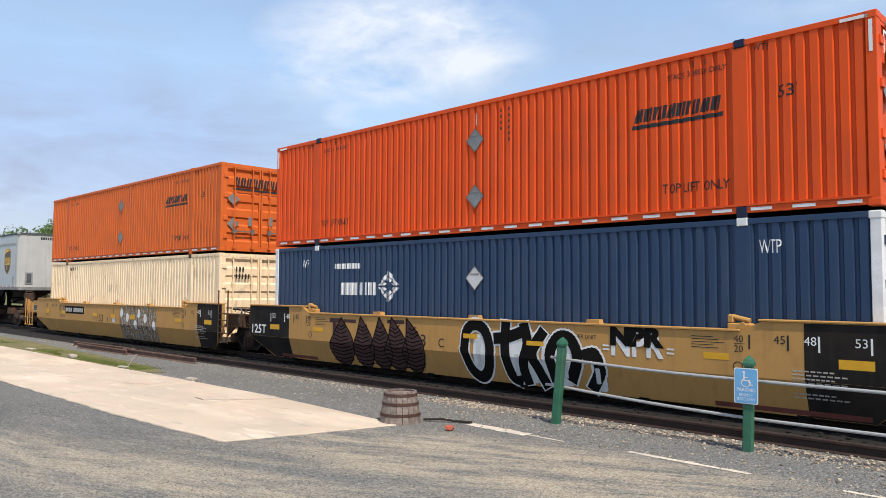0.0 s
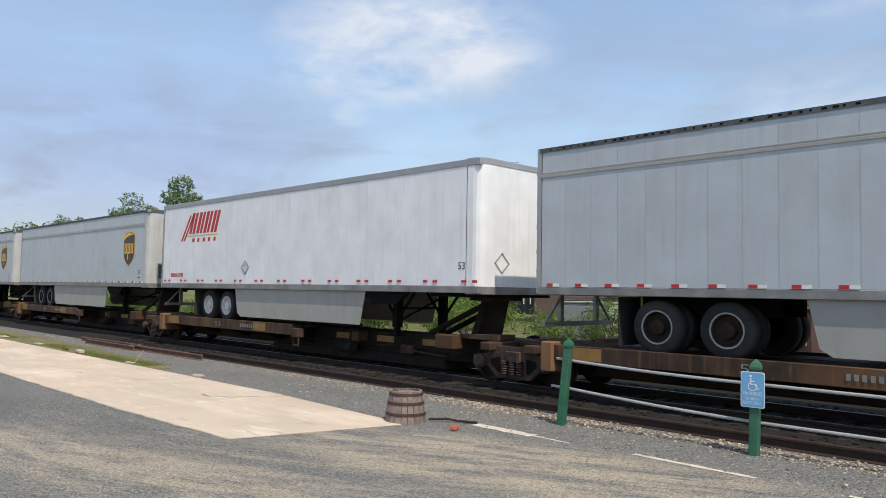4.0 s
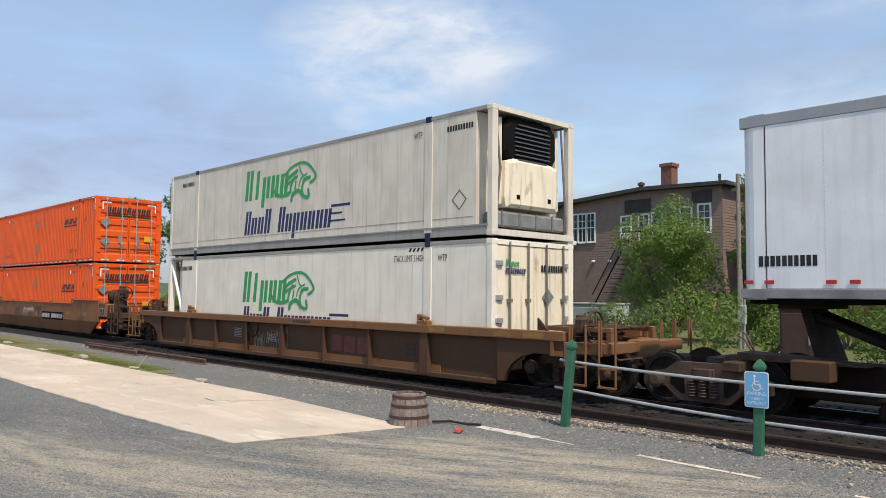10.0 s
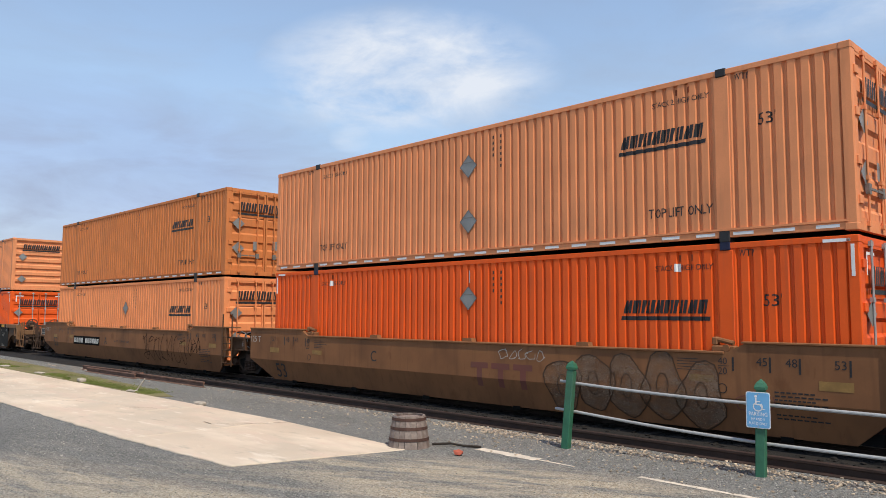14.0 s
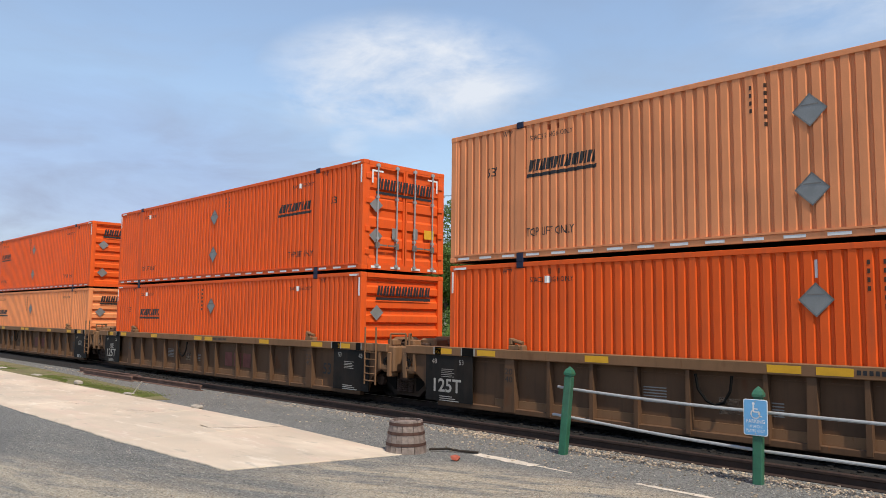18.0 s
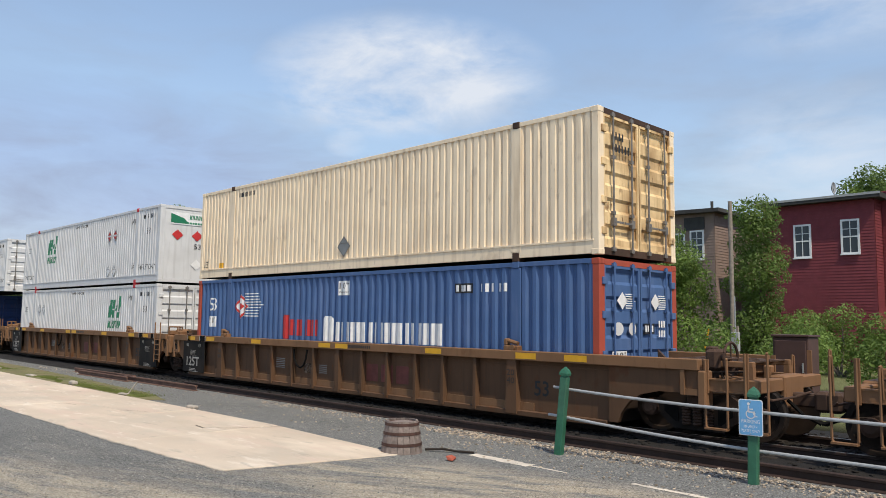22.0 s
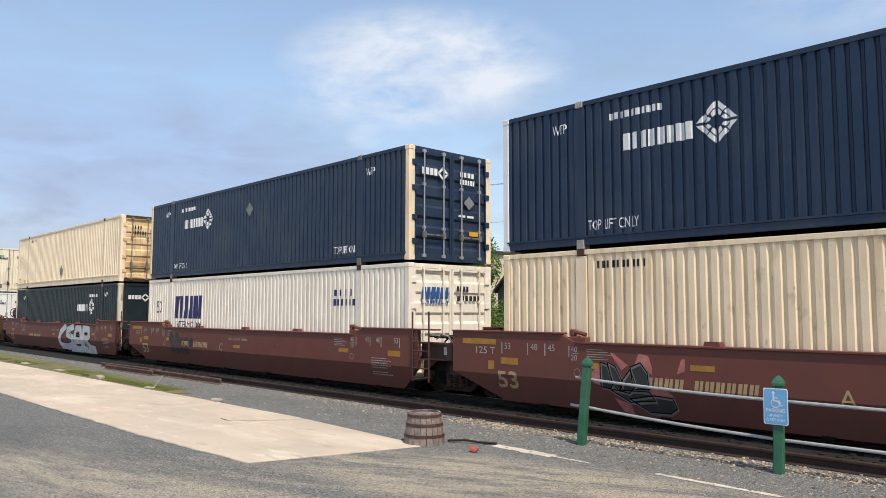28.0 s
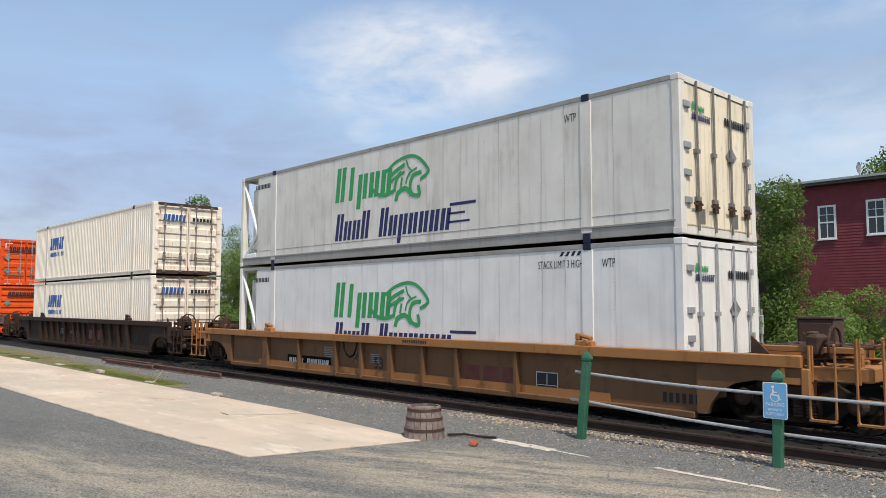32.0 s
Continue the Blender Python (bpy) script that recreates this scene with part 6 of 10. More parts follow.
    web.mark("faint_red_block", [rect(fade[0] + k * 0.56, fade[0] + 0.44 + k * 0.56, fade[1], fade[1] + 0.42) for k in range(3)], REDFADE, 0.003)
    part("hose", ("rhose", 1), lambda: Shape().pipe([(-1.95, -1.46, 1.25), (-1.9, -1.47, 1.0), (-1.75, -1.48, 0.82), (-1.6, -1.48, 0.76), (-1.45, -1.48, 0.82), (-1.35, -1.47, 1.0), (-1.32, -1.46, 1.25)], 0.025), BLACK, c)
    if marks:
        marks(web)
    return c


def finish_well(c, skin, ends, car_x, tanks=()):
    for s in (-1, 1):
        if ends[(s + 1) // 2] == "joint":
            if skin in (BROWN, MAROON, TAN):
                low_joint(c, s, MAROON_OLD if skin is MAROON else SPINE, car_x, s < 0)
            else:
                joint_end(c, s, skin, car_x, s < 0)
        else:
            outer_end(c, s, {BROWN: RUST, MAROON: SPINE}.get(skin, skin), car_x, s in tanks)
    for i in range(6):
        x = -6.8 + i * 2.72
        part("cross_beam", ("wcross", i), lambda: Shape().box(x - 0.1, x + 0.1, -1.33, 1.33, 0.16, 0.24), BLACK, c)


def spine_unit(label, nose, car_x, first=False, last=False):
    """Skeleton unit that carries a road trailer: a deck under its wheels, a spine and a hitch stand."""
    c = thing("spine_car", label, "railcar", "railway cars of the train")
    k = nose
    part("spine", ("spspine", k), lambda: Shape().box(-8.2, 8.3, -0.38, 0.38, 0.42, 1.02, 0.03).box(k * -1.5, k * 6.2, -0.55, 0.55, 0.2, 0.45, 0.05), SPINEDARK, c)
    for sy in (-1, 1):
        d = part("deck", ("spdeck", sy, k), lambda: Shape().box(k * -7.75, k * 0.65, sy * 0.45, sy * 1.3, 0.98, 1.03).box(k * -7.75, k * 0.65, sy * 1.24, sy * 1.32, 0.78, 1.09, 0.01), DECKRUST, c, "sooty wheel deck with orange rust")
        part("end_plate", ("spend", sy, k), lambda: Shape().box(k * -7.78, k * -7.5, sy * 0.5, sy * 1.4, 0.55, 1.14, 0.02), RIBTAN, d)
        for a, e in ((-7.2, -6.4), (-1.4, -0.7)):
            part("yellow_panel", ("spyel", sy, k, a), lambda: Shape().box(k * a, k * e, sy * 1.32, sy * 1.326, 0.82, 1.06), PANELDULL, d)
        for x in (-7.2, -5.2, -3.2, -1.2, 0.4):
            part("outrigger", ("spout", sy, k, x), lambda: Shape().prism([(sy * 0.38, 0.5), (sy * 0.38, 0.98), (sy * 1.24, 0.98), (sy * 1.24, 0.8)], "x", k * x - 0.05, k * x + 0.05), SPINEDARK, c)
        part("step_bracket", ("spstep", sy, k), lambda: Shape().box(k * 0.75, k * 1.05, sy * 1.1, sy * 1.35, 0.72, 0.98, 0.02).pipe([(k * 0.8, sy * 1.3, 0.72), (k * 0.8, sy * 1.3, 0.5), (k * 1.05, sy * 1.3, 0.5), (k * 1.05, sy * 1.3, 0.72)], 0.025), RUST, c)
    for sy in (-1, 1):
        for a, e in ((1.6, 2.2), (3.4, 4.1), (5.2, 5.7)):
            part("yellow_panel", ("spfade", sy, k, a), lambda: Shape().box(k * a, k * e, sy * 0.381, sy * 0.386, 0.74, 0.9), PANELDULL, c)
        part("brake_pipe", ("sppipe", sy, k), lambda: Shape().pipe([(k * 0.4, sy * 0.46, 0.66), (k * 2.6, sy * 0.46, 0.62), (k * 4.4, sy * 0.46, 0.68), (k * 7.0, sy * 0.46, 0.64)], 0.022), GRIME, c)
        part("brake_lever", ("splever", sy, k), lambda: Shape().box(k * 4.5, k * 5.0, sy * 0.42, sy * 0.52, 0.5, 0.72, 0.02).tube((k * 4.75, sy * 0.5, 0.6), (k * 6.2, sy * 0.5, 0.52), 0.025), RUST, c)
        part("side_bracket", ("spbrk", sy, k), lambda: Shape().box(k * 2.75, k * 3.05, sy * 0.39, sy * 0.75, 0.72, 0.98, 0.02), SPINE, c)
    part("air_reservoir", ("sptank", k), lambda: Shape().lathe([(0, 0.03), (0.03, 0.16), (0.6, 0.16), (0.63, 0.03)], "x", (k * 2.2, -0.7, 0.55), 14), GRIME, c)
    part("hitch_stand", ("sphitch", k), lambda: Shape().loft([[(k * 7.0 - 0.1, -0.45, 1.0), (k * 7.0 + 0.1, -0.45, 1.0), (k * 7.0 + 0.1, 0.45, 1.0), (k * 7.0 - 0.1, 0.45, 1.0)], [(k * 7.3 - 0.08, -0.4, 1.95), (k * 7.3 + 0.08, -0.4, 1.95), (k * 7.3 + 0.08, 0.4, 1.95), (k * 7.3 - 0.08, 0.4, 1.95)]]).box(k * 6.9, k * 7.7, -0.5, 0.5, 1.9, 1.98, 0.02).tube((k * 5.4, -0.3, 1.05), (k * 7.2, -0.3, 1.8), 0.07, 8).tube((k * 5.4, 0.3, 1.05), (k * 7.2, 0.3, 1.8), 0.07, 8), GRIME, c)
    for s in (-1, 1):
        part("end_sill", ("spsill", s), lambda: Shape().box(s * 7.6, s * 8.75, -0.32, 0.32, 0.7, 1.05, 0.03).box(s * 8.0, s * 8.3, -1.3, 1.3, 0.85, 1.02, 0.02).prism([(s * 6.2, 1.04), (s * 8.2, 1.04), (s * 8.2, 1.16), (s * 7.0, 1.12)], "y", -0.95, -0.35), RUST, c)
    part("corner_block", ("spblock", k), lambda: Shape().box(k * 6.6, k * 7.2, -1.32, -1.0, 0.8, 1.12, 0.02), SPINE, c)
    b = Box(c, FLAT, -1.33)
    b.mark("lettering", text_polys("53", k * -3.6 - 0.15, 0.86, 0.15, 0.36), MARKGREY)
    b.mark("number_strip", bars(min(k * -1.95, k * -1.95 + 0) - 0.2, 0.89, 1.1, 0.10, 10, 0.45, 0, 4, False), MARKGREY)
    truck(c, -8.72, car_x, TRUCKDUST)
    if first:
        truck(c, 7.5, car_x, TRUCKDUST)
        part("coupler", "spcoup", lambda: Shape().box(8.7, 9.6, -0.12, 0.12, 0.72, 0.95, 0.03).box(9.5, 9.8, -0.2, 0.2, 0.66, 1.0, 0.05), RUST, c)
        part("brake_wheel", "spbrake", lambda: Shape().pipe([(8.7, -0.9 + 0.25 * math.cos(a * math.tau / 14), 1.75 + 0.25 * math.sin(a * math.tau / 14)) for a in range(15)], 0.022).box(8.6, 8.72, -1.1, -0.7, 1.05, 1.9, 0.02), RUST, c)
    return c

# ---- ground, track and lot ----
def ground_material():
    m = bpy.data.materials.new("gravelly_asphalt")
    m.use_nodes = True
    nt = m.node_tree
    N, K = nt.nodes.new, nt.links.new
    b = nt.nodes["Principled BSDF"]
    b.inputs["Roughness"].default_value = 0.95
    b.inputs["Specular IOR Level"].default_value = 0.04
    co = N("ShaderNodeTexCoord")

    def noise_of(scale, stretch=(1, 1, 1), detail=5.0, lo=0.3, hi=0.7, shift=(0, 0, 0), rough=0.55):
        mp = N("ShaderNodeMapping")
        mp.inputs["Scale"].default_value, mp.inputs["Location"].default_value = stretch, shift
        K(co.outputs["Object"], mp.inputs["Vector"])
        n = N("ShaderNodeTexNoise")
        n.inputs["Scale"].default_value, n.inputs["Detail"].default_value, n.inputs["Roughness"].default_value = scale, detail, rough
        K(mp.outputs[0], n.inputs["Vector"])
        r = N("ShaderNodeMapRange")
        r.inputs["From Min"].default_value, r.inputs["From Max"].default_value = lo, hi
        K(n.outputs["Fac"], r.inputs["Value"])
        return r.outputs[0]

    def mix(fac, a, c, amount=1.0):
        x = N("ShaderNodeMix")
        x.data_type = "RGBA"
        s = N("ShaderNodeMath")
        s.operation, s.use_clamp = "MULTIPLY", True
        K(fac, s.inputs[0])
        s.inputs[1].default_value = amount
        K(s.outputs[0], x.inputs[0])
        for v, i in ((a, 6), (c, 7)):
            if isinstance(v, tuple):
                x.inputs[i].default_value = (*v, 1)
            else:
                K(v, x.inputs[i])
        return x.outputs[2]

    def band(axis, lo, hi):
        """1 inside a strip of the ground, soft at its edges."""
        sep = N("ShaderNodeSeparateXYZ")
        K(co.outputs["Object"], sep.inputs[0])
        r = N("ShaderNodeMapRange")
        r.interpolation_type = "SMOOTHSTEP"
        r.inputs["From Min"].default_value, r.inputs["From Max"].default_value = lo, hi
        K(sep.outputs[axis], r.inputs["Value"])
        return r.outputs[0]

    cell = N("ShaderNodeTexVoronoi")
    cell.inputs["Scale"].default_value = 62
    K(co.outputs["Object"], cell.inputs["Vector"])
    tone = N("ShaderNodeSeparateXYZ")
    K(cell.outputs["Color"], tone.inputs[0])
    speck = tone.outputs["X"]
    grit = noise_of(22, detail=4, lo=0.3, hi=0.7)
    col = mix(speck, (0.09, 0.093, 0.091), (0.345, 0.345, 0.325))
    col = mix(grit, col, (0.155, 0.16, 0.16), 0.45)
    pale = noise_of(75, detail=2, lo=0.66, hi=0.72, shift=(4, 2, 0))
    col = mix(pale, col, (0.5, 0.47, 0.42), 0.9)
    # trodden pale dirt in long smears on the open lot
    def patch(x, y, a, rx, ry):
        """A soft oval of the ground, turned by a degrees."""
        mp = N("ShaderNodeMapping")
        mp.vector_type = "TEXTURE"
        mp.inputs["Location"].default_value = (x, y, 0)
        mp.inputs["Rotation"].default_value = (0, 0, radians(a))
        mp.inputs["Scale"].default_value = (rx, ry, 9)
        K(co.outputs["Object"], mp.inputs["Vector"])
        d = N("ShaderNodeVectorMath")
        d.operation = "LENGTH"
        K(mp.outputs[0], d.inputs[0])
        r = N("ShaderNodeMapRange")
        r.interpolation_type = "SMOOTHSTEP"
        r.inputs["From Min"].default_value, r.inputs["From Max"].default_value = 1.0, 0.45
        K(d.outputs["Value"], r.inputs["Value"])
        return r.outputs[0]

    def smear(a, stretch, lo, hi, shift, scale=1.7):
        """Streaky noise drawn out along a heading of a degrees."""
        mp = N("ShaderNodeMapping")
        mp.vector_type = "TEXTURE"
        mp.inputs["Location"].default_value = shift
        mp.inputs["Rotation"].default_value = (0, 0, radians(a))
        mp.inputs["Scale"].default_value = (stretch, 1, 1)
        K(co.outputs["Object"], mp.inputs["Vector"])
        n = N("ShaderNodeTexNoise")
        n.inputs["Scale"].default_value, n.inputs["Detail"].default_value, n.inputs["Roughness"].default_value = scale, 12, 0.68
        n.inputs["Distortion"].default_value = 0.25
        K(mp.outputs[0], n.inputs["Vector"])
        r = N("ShaderNodeMapRange")
        r.inputs["From Min"].default_value, r.inputs["From Max"].default_value = lo, hi
        K(n.outputs["Fac"], r.inputs["Value"])
        return r.outputs[0]

    for x, y, a, rx, ry, turn, stretch, lo, hi, much, scale in (
            (-9.2, 3.6, 12, 6.0, 1.15, 12, 4.5, 0.42, 0.56, 0.75, 1.7), (-6.2, 7.2, 14, 5.0, 1.75, 26, 4.0, 0.43, 0.545, 0.9, 1.9),
            (-6.0, 5.2, 20, 6.5, 2.6, 30, 5.5, 0.48, 0.62, 0.6, 2.4), (-1.0, 7.0, 5, 4.5, 1.6, 16, 4.0, 0.43, 0.56, 0.9, 2.0),
            (-5.0, 7.4, 12, 6.5, 1.5, 22, 6.0, 0.50, 0.62, 0.5, 3.0), (-8.0, 4.4, 14, 8.0, 2.4, 18, 6.0, 0.50, 0.64, 0.4, 2.6),
            (-3.0, 5.6, 10, 6.0, 2.0, 24, 5.0, 0.50, 0.62, 0.45, 2.8)):
        both = N("ShaderNodeMath")
        both.operation = "MULTIPLY"
        K(patch(x, y, a, rx, ry), both.inputs[0])
        K(smear(turn, stretch, lo, hi, (x * 1.7, y, 0), scale), both.inputs[1])
        grain = mix(speck, (0.30, 0.25, 0.185), (0.60, 0.53, 0.42))
        col = mix(both.outputs[0], col, grain, much)
    # darker damp and oil-stained patches
    for x, y, a, rx, ry, turn, lo, hi in ((-13.0, 4.3, 10, 7.0, 1.3, 8, 0.42, 0.6), (-15.0, 9.4, 2, 6.0, 0.8, 3, 0.4, 0.6)):
        both = N("ShaderNodeMath")
        both.operation = "MULTIPLY"
        K(patch(x, y, a, rx, ry), both.inputs[0])
        K(smear(turn, 3.0, lo, hi, (y, x, 0), 1.4), both.inputs[1])
        col = mix(both.outputs[0], col, mix(speck, (0.07, 0.072, 0.07), (0.24, 0.24, 0.23)), 0.6)
    # cinders under the train, its shade painted in near black; earth behind it
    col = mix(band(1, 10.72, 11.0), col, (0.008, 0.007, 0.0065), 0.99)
    col = mix(band(1, 15.6, 18.5), col, (0.16, 0.17, 0.08))
    K(col, b.inputs["Base Color"])
    bp = N("ShaderNodeBump")
    bp.inputs["Strength"].default_value, bp.inputs["Distance"].default_value = 0.9, 0.04
    K(grit, bp.inputs["Height"])
    K(bp.outputs[0], b.inputs["Normal"])
    return m


GROUND = ground_material()


def concrete_material():
    """Old cast concrete: pale and pinkish worn patches, grey stains, hairline cracks; each slab a little different."""
    m = surface("sunlit_old_concrete", (0.555, 0.452, 0.348), 0.9, 0, 0.12, 0.8, 45, bump=0.12, dirt=(0.465, 0.4, 0.318), dirt_amount=0.9)
    nt = m.node_tree
    N, K = nt.nodes.new, nt.links.new
    b = nt.nodes["Principled BSDF"]
    col = b.inputs["Base Color"].links[0].from_socket
    co = N("ShaderNodeTexCoord")

    def layer(col, fac, tone, much):
        s = N("ShaderNodeMath")
        s.operation, s.use_clamp = "MULTIPLY", True
        K(fac, s.inputs[0])
        s.inputs[1].default_value = much
        x = N("ShaderNodeMix")
        x.data_type = "RGBA"
        K(s.outputs[0], x.inputs[0])
        K(col, x.inputs[6])
        x.inputs[7].default_value = (*tone, 1)
        return x.outputs[2]

    def ramp(value, lo, hi):
        r = N("ShaderNodeMapRange")
        r.inputs["From Min"].default_value, r.inputs["From Max"].default_value = lo, hi
        K(value, r.inputs["Value"])
        return r.outputs[0]

    for scale, lo, hi, tone, much, shift in ((0.55, 0.5, 0.64, (0.67, 0.56, 0.44), 0.7, (2, 5, 0)), (0.9, 0.52, 0.62, (0.57, 0.42, 0.335), 0.5, (7, 1, 0)), (1.9, 0.58, 0.66, (0.72, 0.64, 0.54), 0.55, (1, 4, 0)), (2.4, 0.60, 0.68, (0.30, 0.27, 0.225), 0.5, (3, 9, 0))):
        mp = N("ShaderNodeMapping")
        mp.inputs["Location"].default_value = shift
        mp.inputs["Scale"].default_value = (0.5, 1.7, 1)
        K(co.outputs["Object"], mp.inputs["Vector"])
        n = N("ShaderNodeTexNoise")
        n.inputs["Scale"].default_value, n.inputs["Detail"].default_value, n.inputs["Roughness"].default_value = scale, 9, 0.6
        K(mp.outputs[0], n.inputs["Vector"])
        col = layer(col, ramp(n.outputs["Fac"], lo, hi), tone, much)
    info = N("ShaderNodeObjectInfo")
    col = layer(col, info.outputs["Random"], (0.36, 0.34, 0.30), 0.18)
    K(col, b.inputs["Base Color"])
    return m


CONCRETE = concrete_material()
STONE = surface("pale_stone", (0.42, 0.37, 0.31), 0.9, 0, 0.3, 9, 30, bump=0.4)
BALLAST = surface("ballast_stone", (0.40, 0.34, 0.27), 0.9, 0, 0.35, 3, 40, bump=0.2)
GREENPOST = surface("green_painted_wood", (0.025, 0.13, 0.075), 0.55, 0, 0.2, 6, 40, bump=0.15, dirt=(0.10, 0.14, 0.11), dirt_amount=0.4)
BARREL = surface("grey_weathered_oak", (0.21, 0.165, 0.145), 0.85, 0, 0.35, 12, 40, bump=0.3, dirt=(0.38, 0.33, 0.28), dirt_amount=0.6)
HOOP = surface("rusty_hoop", (0.085, 0.045, 0.035), 0.8, 0.3, 0.3, 12, 50)
SIGNBLUE = surface("blue_sign_face", (0.13, 0.36, 0.62), 0.45, 0, 0.06, 6, 30)
LINEPAINT = surface("worn_white_line", (0.62, 0.55, 0.46), 0.85, 0, 0.2, 7, 40, dirt=(0.3, 0.28, 0.26), dirt_amount=0.6)
DIRTGRASS = surface("mossy_verge_earth", (0.155, 0.15, 0.06), 0.95, 0, 0.35, 2, 40, bump=0.3, dirt=(0.2, 0.15, 0.085), dirt_amount=0.9)
TIEWOOD = surface("creosoted_tie", (0.03, 0.023, 0.018), 0.9, 0, 0.3, 8, 40)

g = Shape().add([(-1800, -600, 0), (600, -600, 0), (600, 1800, 0), (-1800, 1800, 0)], [(0, 1, 2, 3)]).mesh("ground")
g.materials.append(GROUND)
tagged(new("ground", g), "grey gravelly asphalt lot with pale dirt smears", "ground", kind="structure")


def rail(name, x0, x1, y, z, head, label, turn=0.0):
    """A steel rail: foot, web and head."""
    prof = [(-0.07, 0), (0.07, 0), (0.07, 0.012), (0.012, 0.03), (0.012, 0.11), (0.035, 0.125), (0.035, 0.155), (0.025, 0.165), (-0.025, 0.165), (-0.035, 0.155), (-0.035, 0.125), (-0.012, 0.11), (-0.012, 0.03), (-0.07, 0.012)]
    s = Shape().loft([[(x, y + a + (x - x0) * turn, z + b) for a, b in prof] for x in (x0, x1)])
    me = s.mesh(name)
    me.materials.append(head)
    return tagged(new(name, me), label, "rail", kind="structure")


for dy in (-0.7525, 0.7525):
    run = rail("track_rail", -600, 120, TRACK_Y + dy, RAIL_Z - 0.166, RAILRUST, "dark running rail of the main track with a bright worn head")
    me = Shape().box(-600, 120, TRACK_Y + dy - 0.026, TRACK_Y + dy + 0.026, RAIL_Z - 0.004, RAIL_Z + 0.0015).mesh("worn_head")
    me.materials.append(STEEL)
    new("worn_head", me).parent = run
rail("siding_rail", -21.9, 60, 10.82, 0.0, RAILRUST, "old rusty rail lying beside the track")
OLDRUST = surface("sunlit_brown_rail_rust", (0.15, 0.082, 0.06), 0.8, 0.1, 0.3, 4, 45, dirt=(0.07, 0.04, 0.03), dirt_amount=0.5)
rail("siding_rail", -30.0, -25.0, 10.45, 0.0, OLDRUST, "short rusty rail left on the gravel", 0.03)
rail("siding_rail", -28.7, -24.6, 10.14, 0.0, OLDRUST, "short rusty rail left on the gravel", 0.01)
rail("siding_rail", -25.3, -20.4, 10.38, 0.0, OLDRUST, "short rusty rail left on the gravel", 0.01)
tie = Shape().box(-0.12, 0.12, -1.3, 1.3, -0.1, -0.012 + 0.03, 0.01).mesh("tie")
tie.materials.append(TIEWOOD)
track = tagged(new("track_bed"), "dark timber ties under the main track", "track", kind="structure")
for i in range(98):
    t = new("tie", tie)
    t.parent = track
    t.location = (-52 + i * 0.56, TRACK_Y, 0)

# cinder sheet near black: the shade under the train is in its colour
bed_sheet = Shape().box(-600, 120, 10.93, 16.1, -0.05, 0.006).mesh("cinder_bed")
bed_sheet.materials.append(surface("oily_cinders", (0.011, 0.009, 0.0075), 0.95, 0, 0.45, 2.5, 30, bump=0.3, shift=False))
tagged(new("cinder_bed", bed_sheet), "oily cinder bed under the main track, darkened with the train's shade", "track bed", kind="structure")

# concrete apron in slabs
apron = tagged(new("concrete_apron"), "pale worn concrete apron in cast slabs", "pavement", kind="structure")
rnd = random.Random(5)
xs = [-9.35, -12.9, -16.2, -19.6, -23.0, -26.6, -30.2, -34.0, -38.0, -44.0]
for i, (a, b) in enumerate(zip(xs, xs[1:])):
    for j, (y0, y1) in enumerate(((5.2, 6.95), (6.97, 8.32))):
        dz = rnd.uniform(0.014, 0.024)
        q = [(a - 0.006, y0), (a - 0.006, y1), (b + 0.006, y1), (b + 0.006, y0)]
        if i == 0 and j == 0:
            q[0], q[1] = (-9.62, 5.36), (-9.22, 6.95)
        if i == 0 and j == 1:
            q[0], q[1] = (-9.22, 6.97), (-8.95, 8.05)
        # broken front edge
        if j == 0:
            n = 26
            a0, b0 = q[3], q[0]
            edge = [(a0[0] + (b0[0] - a0[0]) * e / n, a0[1] + (b0[1] - a0[1]) * e / n + ((rnd.uniform(-0.008, 0.008) + 0.06 * noise.noise((a0[0] + e * 0.31, 2.0, 0.0))) if 0 < e < n else 0)) for e in range(1, n)]
            q = q[:4] + edge
        s = Shape().loft([[(x, y, -0.05) for x, y in q], [(x, y, dz - 0.008) for x, y in q], [(x + (0.01 if x < sum(p[0] for p in q) / 4 else -0.01), y + (0.01 if y < sum(p[1] for p in q) / 4 else -0.01), dz) for x, y in q]])
        me = s.mesh("slab")
        me.materials.append(CONCRETE)
        o = new("slab", me)
        o.parent = apron

# cracks where one corner has settled
CRACK = surface("dirt_filled_crack", (0.12, 0.095, 0.07), 0.95, 0, 0.3, 6, 40)
for path, w in (([(-13.85, 7.1), (-13.45, 7.05), (-13.1, 7.4), (-12.9, 7.75), (-12.62, 8.3)], 0.02), ([(-17.0, 7.0), (-16.6, 7.25), (-16.4, 7.3)], 0.012), ([(-19.4, 6.3), (-19.2, 6.55), (-18.8, 6.6)], 0.012)):
    me = Shape()
    for q in ring_polys(path, w, False):
        me.add([(x, y, 0.0275) for x, y in q], [(0, 1, 2, 3)])
    me = me.mesh("crack")
    me.materials.append(CRACK)
    new("crack", me).parent = apron

# verge beside the apron: earth, grass, stones
v = Shape().prism([(-46, 8.36), (-19.0, 8.36), (-18.6, 8.7), (-20.5, 9.1), (-26, 9.5), (-34, 9.9), (-46, 10.2)], "z", -0.02, 0.012).mesh("verge")
v.materials.append(DIRTGRASS)
tagged(new("verge", v), "strip of dry earth beside the concrete apron", "ground", kind="structure")
GRASS = surface("verge_grass", (0.15, 0.185, 0.045), 0.8, 0, 0.4, 3, 30)


